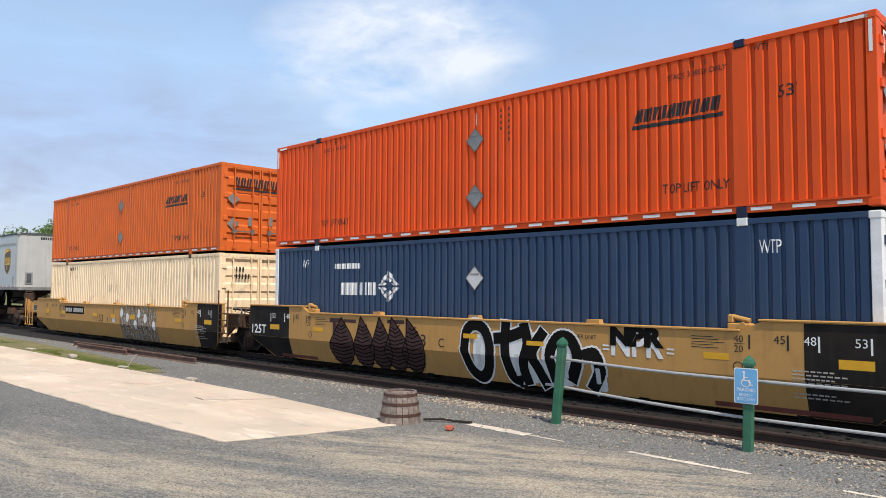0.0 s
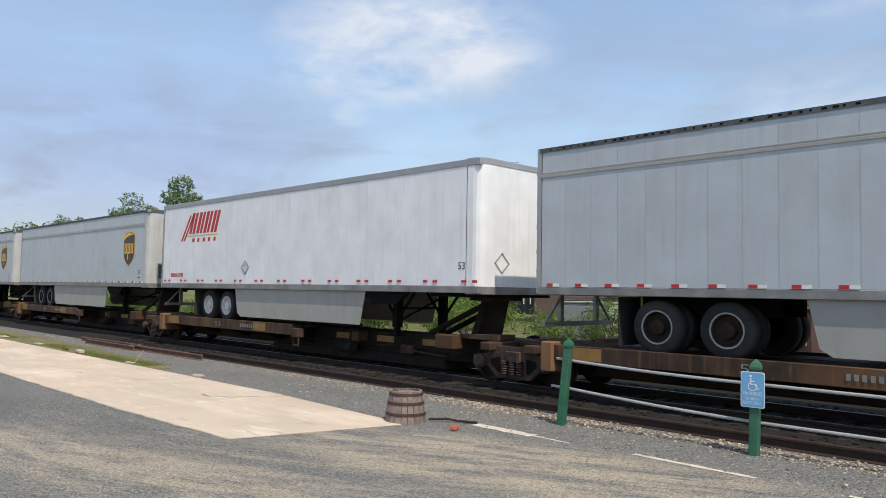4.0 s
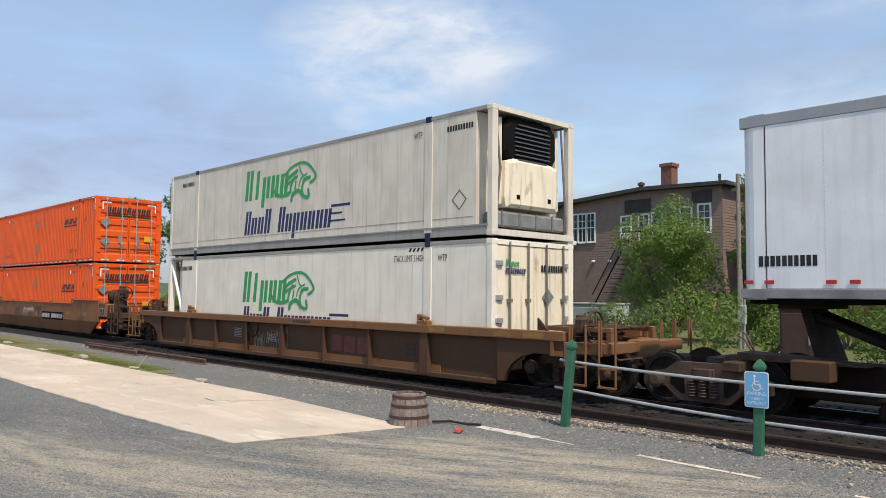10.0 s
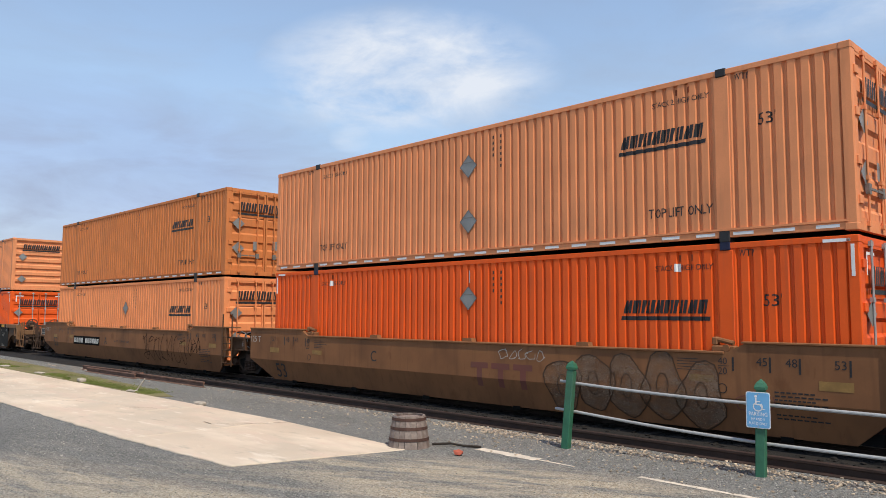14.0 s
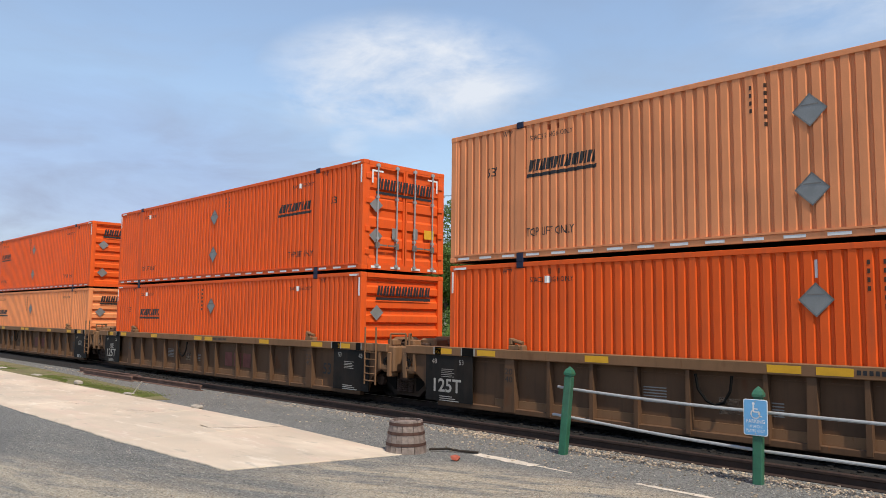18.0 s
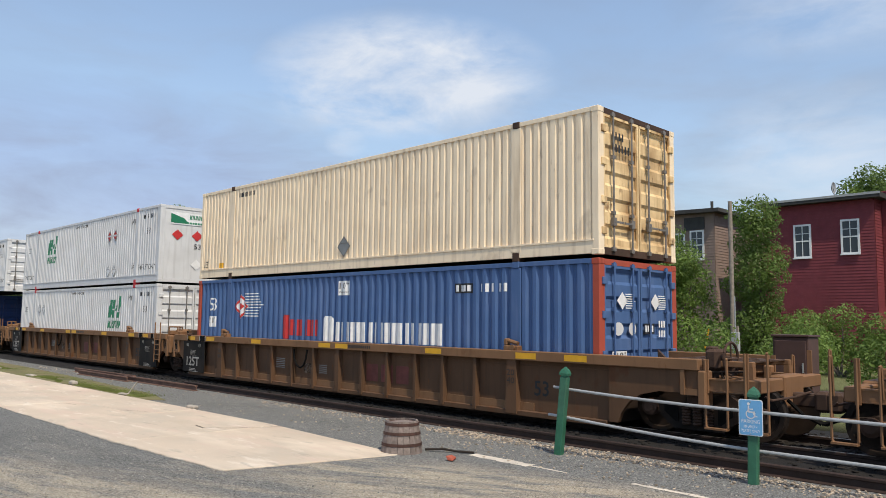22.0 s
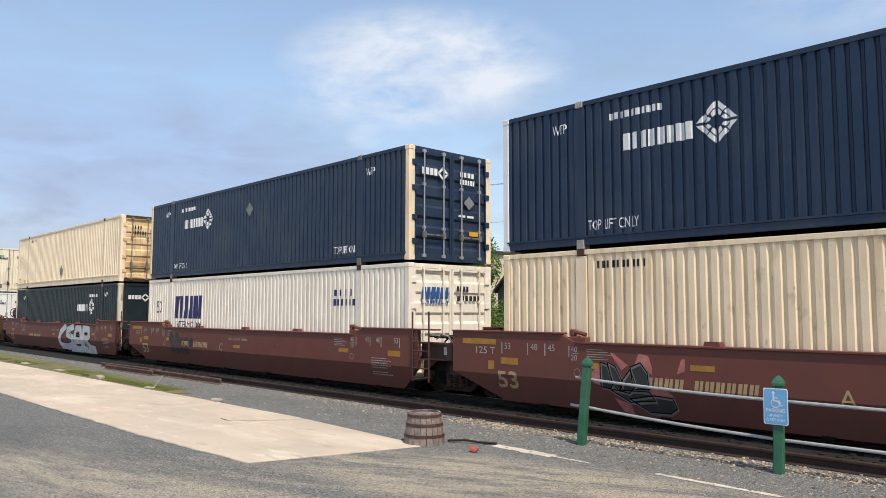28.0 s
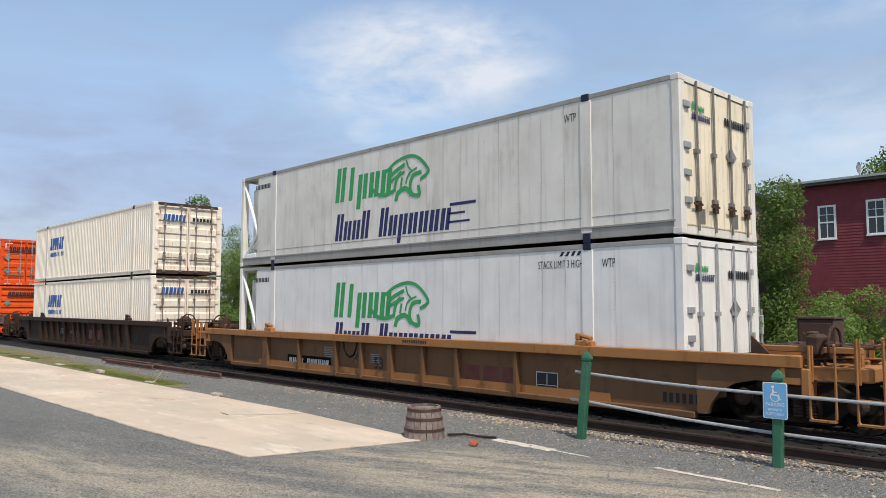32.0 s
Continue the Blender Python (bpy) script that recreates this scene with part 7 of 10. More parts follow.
def tufts(name, spots, tall, label):
    s = Shape()
    rr = random.Random(11)
    for x, y in spots:
        for k in range(3):
            a, h = rr.uniform(0, math.tau), tall * rr.uniform(0.5, 1.2)
            dx, dy = 0.012 * math.cos(a), 0.012 * math.sin(a)
            lx, ly = rr.uniform(-0.5, 0.5) * h, rr.uniform(-0.5, 0.5) * h
            s.add([(x - dx, y - dy, 0), (x + dx, y + dy, 0), (x + lx, y + ly, h)], [(0, 1, 2)])
    me = s.mesh(name)
    me.materials.append(GRASS)
    return tagged(new(name, me), label, "grass", kind="stuff")


spots = []
for i in range(15000):
    x = rnd.uniform(-40, -19.6)
    y = 8.42 + abs(rnd.gauss(0, 0.3)) + (0.15 if x < -26 else 0)
    if noise.noise((x * 0.5, y * 1.3, 3)) > (-0.3 if x > -28.5 else 0.1):
        spots.append((x, y))
tufts("grass", spots, 0.034, "short green grass along the concrete apron")


def rock(r, seed):
    rr = random.Random(seed)
    bm = bmesh.new()
    bmesh.ops.create_icosphere(bm, subdivisions=1, radius=r)
    for w in bm.verts:
        w.co *= rr.uniform(0.7, 1.25)
        w.co.z *= 0.65
    s = Shape().add([tuple(w.co) for w in bm.verts], [tuple(w.index for w in f.verts) for f in bm.faces])
    bm.free()
    return s


def per_island(m, dark, light):
    """Gives every loose piece of one mesh its own tone."""
    geo = m.node_tree.nodes.new("ShaderNodeNewGeometry")
    tint = m.node_tree.nodes.new("ShaderNodeValToRGB")
    tint.color_ramp.elements[0].color, tint.color_ramp.elements[1].color = (*dark, 1), (*light, 1)
    m.node_tree.links.new(geo.outputs["Random Per Island"], tint.inputs[0])
    m.node_tree.links.new(tint.outputs[0], m.node_tree.nodes["Principled BSDF"].inputs["Base Color"])


kinds = [rock(1.0, k) for k in range(6)]
stones = Shape()
for i in range(11000):
    x = rnd.uniform(-34, 1.5)
    if x < -10.5 and rnd.random() < (0.7 if x > -17 else 0.92):
        continue
    y = 10.42 + rnd.gauss(0, 0.17) if rnd.random() < 0.8 else rnd.uniform(8.8, 10.8)
    r = rnd.choice((0.009, 0.011, 0.013, 0.017, 0.025))
    k = kinds[i % 6]
    a = rnd.uniform(0, math.tau)
    ca, sa = math.cos(a), math.sin(a)
    stones.add([(x + r * (ca * p[0] - sa * p[1]), y + r * (sa * p[0] + ca * p[1]), r * (p[2] + 0.3)) for p in k.v], k.f)
me = stones.mesh("ballast_stones")
per_island(BALLAST, (0.10, 0.085, 0.07), (0.56, 0.45, 0.335))
me.materials.append(BALLAST)
tagged(new("ballast_stones", me), "loose pale ballast stones along the old rail", "stones", kind="stuff")
chips = Shape()
octa = ([(1, 0, 0), (0, 1, 0), (-1, 0, 0), (0, -1, 0), (0, 0, 0.8)], [(0, 1, 4), (1, 2, 4), (2, 3, 4), (3, 0, 4)])
for i in range(34000):
    y = rnd.uniform(2.6, 10.6)
    x = rnd.uniform(-2.6 * y - 4.0, 1.0) if y < 8.4 else rnd.uniform(-19, 1.0)
    if x < -9.3 and 5.1 < y < 8.4:
        continue
    r = rnd.choice((0.005, 0.006, 0.007, 0.008, 0.013)) * rnd.uniform(0.8, 1.2)
    a = rnd.uniform(0, math.tau)
    ca, sa = math.cos(a), math.sin(a)
    chips.add([(x + r * (ca * p[0] - sa * p[1] * 0.7), y + r * (sa * p[0] + ca * p[1] * 0.7), r * p[2]) for p in octa[0]], octa[1])
CHIP = surface("gravel_chips", (0.25, 0.24, 0.225), 0.9, 0, 0.3, 3, 40)
per_island(CHIP, (0.07, 0.073, 0.074), (0.45, 0.42, 0.37))
me = chips.mesh("gravel_chips")
me.materials.append(CHIP)
tagged(new("gravel_chips", me), "loose light and dark gravel chips on the lot", "gravel", kind="stuff")
# stones round the ties, also coloured near black for the train's shade
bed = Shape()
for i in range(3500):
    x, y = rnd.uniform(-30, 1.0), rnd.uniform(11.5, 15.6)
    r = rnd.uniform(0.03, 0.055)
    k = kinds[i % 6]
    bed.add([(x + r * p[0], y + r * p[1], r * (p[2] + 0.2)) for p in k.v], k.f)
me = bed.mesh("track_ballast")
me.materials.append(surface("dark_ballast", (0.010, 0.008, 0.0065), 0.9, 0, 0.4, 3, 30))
tagged(new("track_ballast", me), "near-black ballast round the ties, the train's shade in its colour", "stones", kind="stuff")

for i, (x, y, w, d, h, a) in enumerate(((-16.5, 8.36, 0.34, 0.15, 0.09, 4), (-20.6, 8.46, 0.4, 0.16, 0.05, 8), (-24.5, 8.5, 0.42, 0.18, 0.12, -5), (-28.9, 8.62, 0.6, 0.2, 0.05, 3), (-33.4, 8.7, 0.6, 0.25, 0.06, 0))):
    me = Shape().box(-w / 2, w / 2, -d / 2, d / 2, 0, h, 0.03).mesh("curb_stone")
    me.materials.append(STONE)
    o = tagged(new("curb_stone", me), "pale rough stone block at the edge of the apron", "stone", "stone blocks")
    o.matrix_world = pose(x, y, 0.0, 0, 0, a)
me = Shape().tube((0, 0, 0.05), (0.18, 0.12, 0.36), 0.018, 6).mesh("stake")
me.materials.append(STONE)
tagged(new("stake", me), "short pale stake leaning over a stone block", "stake").matrix_world = pose(-20.7, 8.62, -0.03, 0, 0, 20)

# parking lines
for i, (x0, y0, x1, y1, w) in enumerate(((-8.25, 8.9, -7.05, 8.86, 0.21), (-7.05, 8.86, -6.4, 8.83, 0.06), (-5.4, 8.9, -3.75, 8.84, 0.10), (-2.75, 8.82, -1.0, 8.78, 0.08))):
    s = Shape()
    rr = random.Random(i)
    n = 14
    pts = [(x0 + (x1 - x0) * k / n, y0 + (y1 - y0) * k / n, w * rr.uniform(0.35, 0.6), w * rr.uniform(0.35, 0.6)) for k in range(n + 1)]
    s.add([(x, y - a, 0.005) for x, y, a, b in pts] + [(x, y + b, 0.005) for x, y, a, b in pts], [(k, k + 1, n + 2 + k, n + 1 + k) for k in range(n)])
    me = s.mesh("parking_line")
    me.materials.append(LINEPAINT)
    tagged(new("parking_line", me), "worn white painted parking line", "line", "parking lines")

# ---- half barrel ----
def half_barrel(x, y):
    c = thing("half_barrel", "grey weathered oak half barrel with rusty hoops standing upside down", "barrel", x=x, y=y)
    H, n = 0.50, 20
    rad = lambda z: 0.335 - 0.075 * (z / H) ** 1.2
    for i in range(n):
        a0, a1 = i * math.tau / n + 0.012, (i + 1) * math.tau / n - 0.012
        rings = []
        for z in (0.0, 0.17, 0.34, H):
            r = rad(z)
            rings.append([(r * math.cos(a0), r * math.sin(a0), z), (r * math.cos(a1), r * math.sin(a1), z), ((r - 0.03) * math.cos(a1), (r - 0.03) * math.sin(a1), z), ((r - 0.03) * math.cos(a0), (r - 0.03) * math.sin(a0), z)])
        part("stave", None, lambda: Shape().loft(rings), BARREL, c)
    for z in (0.14, 0.31, 0.45):
        part("hoop", None, lambda: Shape().lathe([(z - 0.022, rad(z) - 0.01), (z - 0.022, rad(z - 0.02) + 0.006), (z + 0.022, rad(z + 0.02) + 0.006), (z + 0.022, rad(z) - 0.01)], "z", (0, 0, 0), 28), HOOP, c)
    part("head", None, lambda: Shape().lathe([(H - 0.05, 0.22), (H - 0.03, 0.235), (H - 0.02, 0.001)], "z", (0, 0, 0), 24), BARREL, c)


half_barrel(-9.17, 8.24)
me = Shape().pipe([(-8.95, 8.55, 0.03), (-8.7, 8.72, 0.05), (-8.5, 8.8, 0.03), (-8.25, 8.95, 0.025)], 0.02).mesh("stick")
me.materials.append(TIEWOOD)
tagged(new("stick", me), "thin dark stick lying on the gravel by the barrel", "stick")
me = rock(0.085, 3).mesh("red_stone")
me.materials.append(surface("red_brick_lump", (0.42, 0.10, 0.06), 0.9, 0, 0.25, 12, 40))
tagged(new("red_stone", me), "small lump of red brick on the gravel", "stone").location = (-8.08, 8.27, 0.04)

# ---- fence of two posts and pipes, with the parking sign ----
def fence_post(x, y, lean, tall):
    """Wooden post with a turned point."""
    e = thing("fence_post", "green painted wooden post with a pointed cap, leaning a little", "post", "green fence posts", x, y)
    e.rotation_euler = (0, radians(lean), radians(8))
    h = 0.062
    part("shaft", None, lambda: Shape().box(-h, h, -h, h, -0.25, tall - 0.16, 0.012), GREENPOST, e)
    part("cap", None, lambda: Shape().loft([[(sx * w, sy * w, z) for sx, sy in ((-1, -1), (1, -1), (1, 1), (-1, 1))] for z, w in ((tall - 0.16, 0.05), (tall - 0.14, 0.05), (tall - 0.135, 0.068), (tall - 0.10, 0.07), (tall - 0.05, 0.05), (tall, 0.006))]), GREENPOST, e)
    return e


fence_post(-7.35, 9.95, 5.5, 1.39)
fence_post(-4.31, 10.1, 1.5, 1.27)
for z0, z1, y0, name in ((1.03, 0.93, 0.0, "upper"), (0.58, 0.42, 0.02, "lower")):
    s = Shape()
    pts = [(-7.5 if z0 > 0.8 else -7.62, 10.03 + y0, z0 + 0.015)] + [(-7.28 + (2.97) * k / 6, 10.03 + y0 + 0.14 * k / 6, z0 + (z1 - z0) * k / 6 - 0.02 * math.sin(math.pi * k / 6)) for k in range(7)] + [(-1.2, 10.3 + y0, z1 - 0.03), (4.0, 10.5 + y0, z1 - 0.06)]
    s.pipe(pts, 0.0225, 10)
    me = s.mesh("fence_pipe")
    me.materials.append(GALV)
    tagged(new("fence_pipe", me), "galvanised steel pipe rail sagging between green posts", "pipe", "fence pipes")
fence_post(2.6, 10.55, 0, 1.3)


def parking_sign(x, y, z):
    c = thing("parking_sign", "blue and white disabled parking sign fixed to a green post", "sign", x=x, y=y, z=z)
    c.rotation_euler = (0, radians(0.5), radians(9))
    def plate(w, h, y0, y1, r=0.025):
        pts = []
        for cx, cz, a0 in ((w - r, h - r, 0), (-w + r, h - r, 90), (-w + r, -h + r, 180), (w - r, -h + r, 270)):
            pts += [(cx + r * math.cos(radians(a0 + k * 30)), cz + r * math.sin(radians(a0 + k * 30))) for k in range(4)]
        return Shape().prism(pts, "y", y0, y1)
    part("panel", None, lambda: plate(0.152, 0.235, -0.004, 0.0), MARKWHITE, c)
    part("face", None, lambda: plate(0.142, 0.225, -0.007, -0.0045), SIGNBLUE, c)
    b = Box(c, FLAT, -0.007)
    wheel = ring_polys(oval(0.0, 0.045, 0.055, 0.055, 20, radians(120), radians(400)), 0.014, False)
    body = [rect(-0.035, -0.015, 0.07, 0.155)] + [rect(-0.03, 0.03, 0.065, 0.08), rect(-0.03, 0.03, 0.105, 0.117)] + [[(0.02, 0.078), (0.034, 0.08), (0.062, 0.02), (0.048, 0.014)]] + [rect(0.05, 0.085, 0.01, 0.022)] + [oval(-0.025, 0.178, 0.018, 0.018, 12)]
    b.mark("wheelchair_symbol", wheel + body, MARKWHITE, 0.002)
    b.mark("lettering", text_polys("PARKING", -0.115, -0.075, 0.05, 0.23), MARKWHITE, 0.002)
    b.mark("lettering", text_polys("HP AND V", -0.085, -0.135, 0.036, 0.17), MARKWHITE, 0.002)
    b.mark("lettering", text_polys("PLATES ONLY", -0.115, -0.19, 0.036, 0.23), MARKWHITE, 0.002)
    for z in (0.205, -0.21):
        part("bolt", None, lambda: Shape().lathe([(-0.012, 0.001), (-0.012, 0.008), (-0.007, 0.008)], "y", (0, 0, z), 8), GALV, c)


parking_sign(-4.29, 10.02, 0.87)

# ---- behind the track: scrub, buildings, poles, far trees ----
LEAF = surface("green_leaves", (0.155, 0.235, 0.06), 0.6, 0, 0.45, 1.3, 9, shift=False)
LEAF_LIGHT = surface("light_green_leaves", (0.19, 0.285, 0.07), 0.6, 0, 0.4, 1.3, 9, shift=False)
LEAF_FAR = surface("far_leaves", (0.15, 0.23, 0.085), 0.7, 0, 0.35, 0.3, 3, shift=False)
BARK = surface("grey_bark", (0.13, 0.105, 0.085), 0.9, 0, 0.3, 8, 40, bump=0.3)
for lm in (LEAF, LEAF_LIGHT, LEAF_FAR):
    lt = lm.node_tree
    pb = lt.nodes["Principled BSDF"]
    pb.inputs["Specular IOR Level"].default_value = 0.25
    through_light, both = lt.nodes.new("ShaderNodeBsdfTranslucent"), lt.nodes.new("ShaderNodeMixShader")
    lt.links.new(pb.inputs["Base Color"].links[0].from_socket, through_light.inputs["Color"])
    both.inputs[0].default_value = 0.45
    lt.links.new(pb.outputs[0], both.inputs[1])
    lt.links.new(through_light.outputs[0], both.inputs[2])
    lt.links.new(both.outputs[0], lt.nodes["Material Output"].inputs["Surface"])


def leaf_mesh(name, lumps, count, size, seed, material, hollow=0.55):
    """Many small leaf blades scattered in uneven lumps (x, y, z, rx, ry, rz)."""
    rg = np.random.default_rng(seed)
    vol = np.array([l[3] * l[4] * l[5] for l in lumps]) ** 0.67
    pick = rg.choice(len(lumps), count, p=vol / vol.sum())
    L = np.array(lumps)[pick]
    d = rg.normal(size=(count, 3))
    d /= np.linalg.norm(d, axis=1)[:, None]
    rad = hollow + (1.08 - hollow) * rg.random(count) ** 0.6
    rad *= 1 + 0.16 * np.sin(d[:, 0] * 5 + L[:, 0] * 3) * np.cos(d[:, 2] * 6 + L[:, 1])
    c = L[:, :3] + d * rad[:, None] * L[:, 3:]
    c[:, 2] = np.maximum(c[:, 2], 0.05)
    n = d + rg.normal(size=(count, 3)) * 0.7 + np.array([0, 0, 0.35])
    n /= np.linalg.norm(n, axis=1)[:, None]
    u = np.cross(n, rg.normal(size=(count, 3)))
    u /= np.linalg.norm(u, axis=1)[:, None]
    w = np.cross(n, u)
    s = size * (0.5 + rg.random(count))[:, None]
    quads = np.stack([c - u * s, c - w * s * 0.45, c + u * s, c + w * s * 0.45], 1).reshape(-1, 3)
    me = bpy.data.meshes.new(name)
    me.vertices.add(count * 4)
    me.vertices.foreach_set("co", quads.ravel())
    me.loops.add(count * 4)
    me.loops.foreach_set("vertex_index", np.arange(count * 4))
    me.polygons.add(count)
    me.polygons.foreach_set("loop_start", np.arange(0, count * 4, 4))
    me.update(calc_edges=True)
    me.materials.append(material)
    return me


def limbs(base, tips, r):
    s = Shape()
    b = Vector(base)
    for t in tips:
        t = Vector(t)
        mid = b.lerp(t, 0.45) + Vector((0.1, 0.05, 0.25))
        s.tube(b, mid, r, 7, r * 0.65).tube(mid, t, r * 0.65, 6, r * 0.2)
    return s


def plant(name, label, category, group, x, y, lumps, count, size, seed, material, trunk_r=0.08):
    c = thing(name, label, category, group, x, y)
    o = new("crown", leaf_mesh("crown", lumps, int(count * 1.7) if size < 0.2 else count, size * 0.74 if size < 0.2 else size, seed, material))
    o.parent = c
    tips = [(l[0], l[1], l[2]) for l in lumps[:7]]
    part("trunk", None, lambda: limbs((0, 0, -0.1), tips, trunk_r), BARK, c)
    return c


def lump_set(seed, w, d, z0, z1, n, r):
    rr = random.Random(seed)
    return [(rr.uniform(-w, w), rr.uniform(-d, d), rr.uniform(z0, z1), r * rr.uniform(0.6, 1.2), r * rr.uniform(0.6, 1.2), r * rr.uniform(0.55, 1.0)) for _ in range(n)]


# low scrub along the far side of the track
for i in range(16):
    x = -62 + i * 4.3
    plant("shrub", "dense green roadside shrub behind the track", "shrub", "shrubs behind the track", x, 24.5 + 2.2 * math.sin(i * 2.1), lump_set(40 + i, 2.1, 0.9, 0.4, 1.3 + 0.45 * math.sin(i * 1.7), 9, 0.8), 2600, 0.085, i, LEAF if i % 3 else LEAF_LIGHT, 0.05)
# young tree before the brown house, ivy-grown snag, others
plant("tree", "bushy young green tree in front of the brown house", "tree", "trees behind the track", -18.0, 32.5, lump_set(3, 2.3, 1.5, 1.2, 5.3, 16, 1.15) + [(0.2, 0, 6.0, 0.9, 0.9, 0.8)], 12000, 0.10, 3, LEAF_LIGHT, 0.14)
plant("tree", "narrow ivy-covered tree beside the red house", "tree", "trees behind the track", -13.7, 33.0, [(0.35 * math.sin(k * 2.2), 0.3 * math.cos(k * 1.7), 0.7 + k * 0.62, 1.0 + 0.25 * math.sin(k * 1.3), 0.95, 0.75) for k in range(11)], 11000, 0.09, 4, LEAF, 0.2)
plant("shrub", "light green shrubs at the foot of the red house", "shrub", "shrubs behind the track", -10.6, 33.5, lump_set(8, 1.8, 1.2, 0.6, 2.6, 12, 0.9), 7000, 0.09, 5, LEAF_LIGHT, 0.06)
plant("shrub", "light green shrubs at the foot of the red house", "shrub", "shrubs behind the track", -6.2, 33.0, lump_set(9, 2.5, 1.2, 0.6, 1.6, 12, 0.9), 7000, 0.09, 6, LEAF_LIGHT, 0.06)
plant("tree", "green tree beside the dark gabled house", "tree", "trees behind the track", -38.6, 36.0, lump_set(12, 3.4, 1.7, 1.0, 5.8, 22, 1.35) + [(0.3, 0, 7.2, 1.2, 1.2, 1.0), (2.4, 0, 6.6, 1.4, 1.2, 1.1)], 16000, 0.11, 7, LEAF_LIGHT, 0.16)
plant("tree", "tall dense green tree behind the track", "tree", "trees behind the track", -34.6, 35.0, lump_set(33, 1.9, 1.4, 0.9, 6.8, 22, 1.25) + [(-0.2, 0, 8.3, 1.2, 1.2, 1.1), (0.1, 0, 9.2, 0.8, 0.8, 0.9)], 15000, 0.12, 44, LEAF, 0.17)
plant("tree", "dense green tree beside the cream house", "tree", "trees behind the track", -46.6, 36.0, lump_set(22, 2.3, 1.5, 0.8, 4.6, 20, 1.3) + [(-0.9, 0, 6.2, 1.3, 1.2, 1.1)], 13000, 0.12, 14, LEAF, 0.17)
plant("tree", "green tree behind the far end of the lot", "tree", "trees behind the track", -50.9, 36.5, lump_set(13, 2.7, 1.6, 1.0, 7.4, 24, 1.5) + [(0.4, 0, 8.7, 1.5, 1.4, 1.3), (-1.2, 0, 8.3, 1.4, 1.3, 1.2)], 19000, 0.155, 8, LEAF, 0.18)
plant("tree", "green tree behind the far end of the lot", "tree", "trees behind the track", -61.5, 36.0, lump_set(14, 3.0, 1.6, 1.2, 6.0, 16, 1.5), 10000, 0.13, 9, LEAF, 0.18)
plant("tree", "green tree behind the far end of the lot", "tree", "trees behind the track", -69.5, 37.0, lump_set(17, 3.4, 1.8, 1.6, 7.6, 18, 1.6) + [(0, 0, 9.0, 1.4, 1.4, 1.2)], 11000, 0.14, 12, LEAF_LIGHT, 0.2)
plant("tree", "broad green tree behind the train", "tree", "trees behind the track", -28.0, 30.5, lump_set(18, 1.8, 1.2, 0.8, 2.6, 12, 0.95), 7000, 0.10, 13, LEAF, 0.12)
plant("tree", "tall green tree behind the red house", "tree", "trees behind the track", -17.0, 61.0, lump_set(15, 2.6, 2.0, 8.0, 12.6, 15, 1.6) + [(0, 0, 4.5, 1.5, 1.5, 2.5)], 8000, 0.16, 10, LEAF, 0.3)
plant("tree", "tall green tree behind the red house", "tree", "trees behind the track", -13.0, 62.0, lump_set(16, 2.4, 2.0, 8.0, 13.5, 12, 1.6) + [(0, 0, 4.5, 1.5, 1.5, 2.5)], 7000, 0.16, 11, LEAF, 0.3)
# far trees over the train's tail
plant("tree", "tall far tree with an open crown above the train", "tree", "far trees", -178, 84, lump_set(20, 5.0, 3.0, 15, 25, 17, 3.0) + [(0, 0, 27, 3, 3, 2.5)], 7000, 0.36, 20, LEAF_FAR, 0.6)
plant("tree", "thin far tree with a sparse crown above the train", "tree", "far trees", -205, 84, lump_set(21, 6.5, 3.0, 15, 23, 17, 2.6) + [(-3, 0, 26, 3, 3, 2.0)], 3600, 0.34, 21, LEAF_FAR, 0.6)
for i in range(12):
    x = -215 - i * 27
    y = 84 + i * 5.5 + 8 * math.sin(i * 1.9)
    plant("tree", "far rounded green tree at the end of the track", "tree", "far trees", x, y, lump_set(50 + i, 10, 4, 6, 17 + 5 * math.sin(i * 2.7) + i * 0.7, 14, 5.5), 3000, 0.62, 30 + i, LEAF_FAR, 0.5)
for i in range(10):
    plant("tree", "far green tree behind the town", "tree", "far trees", -150 + i * 13, 92 + 7 * math.sin(i * 2.3), lump_set(80 + i, 6, 4, 3, 9 + 2 * math.sin(i * 1.9), 12, 3.6), 2600, 0.42, 60 + i, LEAF_FAR, 0.4)

plant("tree", "broad far tree over the end of the train", "tree", "far trees", -305, 86, lump_set(140, 15, 5, 9, 22, 24, 5.0), 5000, 0.6, 95, LEAF_FAR, 0.6)
plant("tree", "far rounded tree over the end of the train", "tree", "far trees", -262, 86, lump_set(141, 9, 4, 10, 22, 18, 4.2), 4000, 0.5, 96, LEAF_FAR, 0.6)
# wooded hill at the end of the line
hill = Shape()
n = 60
ridge = [(-1500 + i * 25, 520 + 60 * math.sin(i * 0.3), 12 + 8 * math.sin(i * 0.19 + 1) + 3 * math.sin(i * 0.9)) for i in range(n)]
hill.add([(x, y - 160, -1) for x, y, z in ridge] + ridge + [(x, y + 200, -1) for x, y, z in ridge], [(i + k * n, i + 1 + k * n, n * (k + 1) + i + 1, n * (k + 1) + i) for i in range(n - 1) for k in range(2)])
me = hill.mesh("wooded_hill")
me.materials.append(surface("far_woods", (0.07, 0.11, 0.05), 0.9, 0, 0.3, 0.05, 0.4, shift=False))
tagged(new("wooded_hill", me), "low wooded hill at the horizon", "hill", kind="structure")

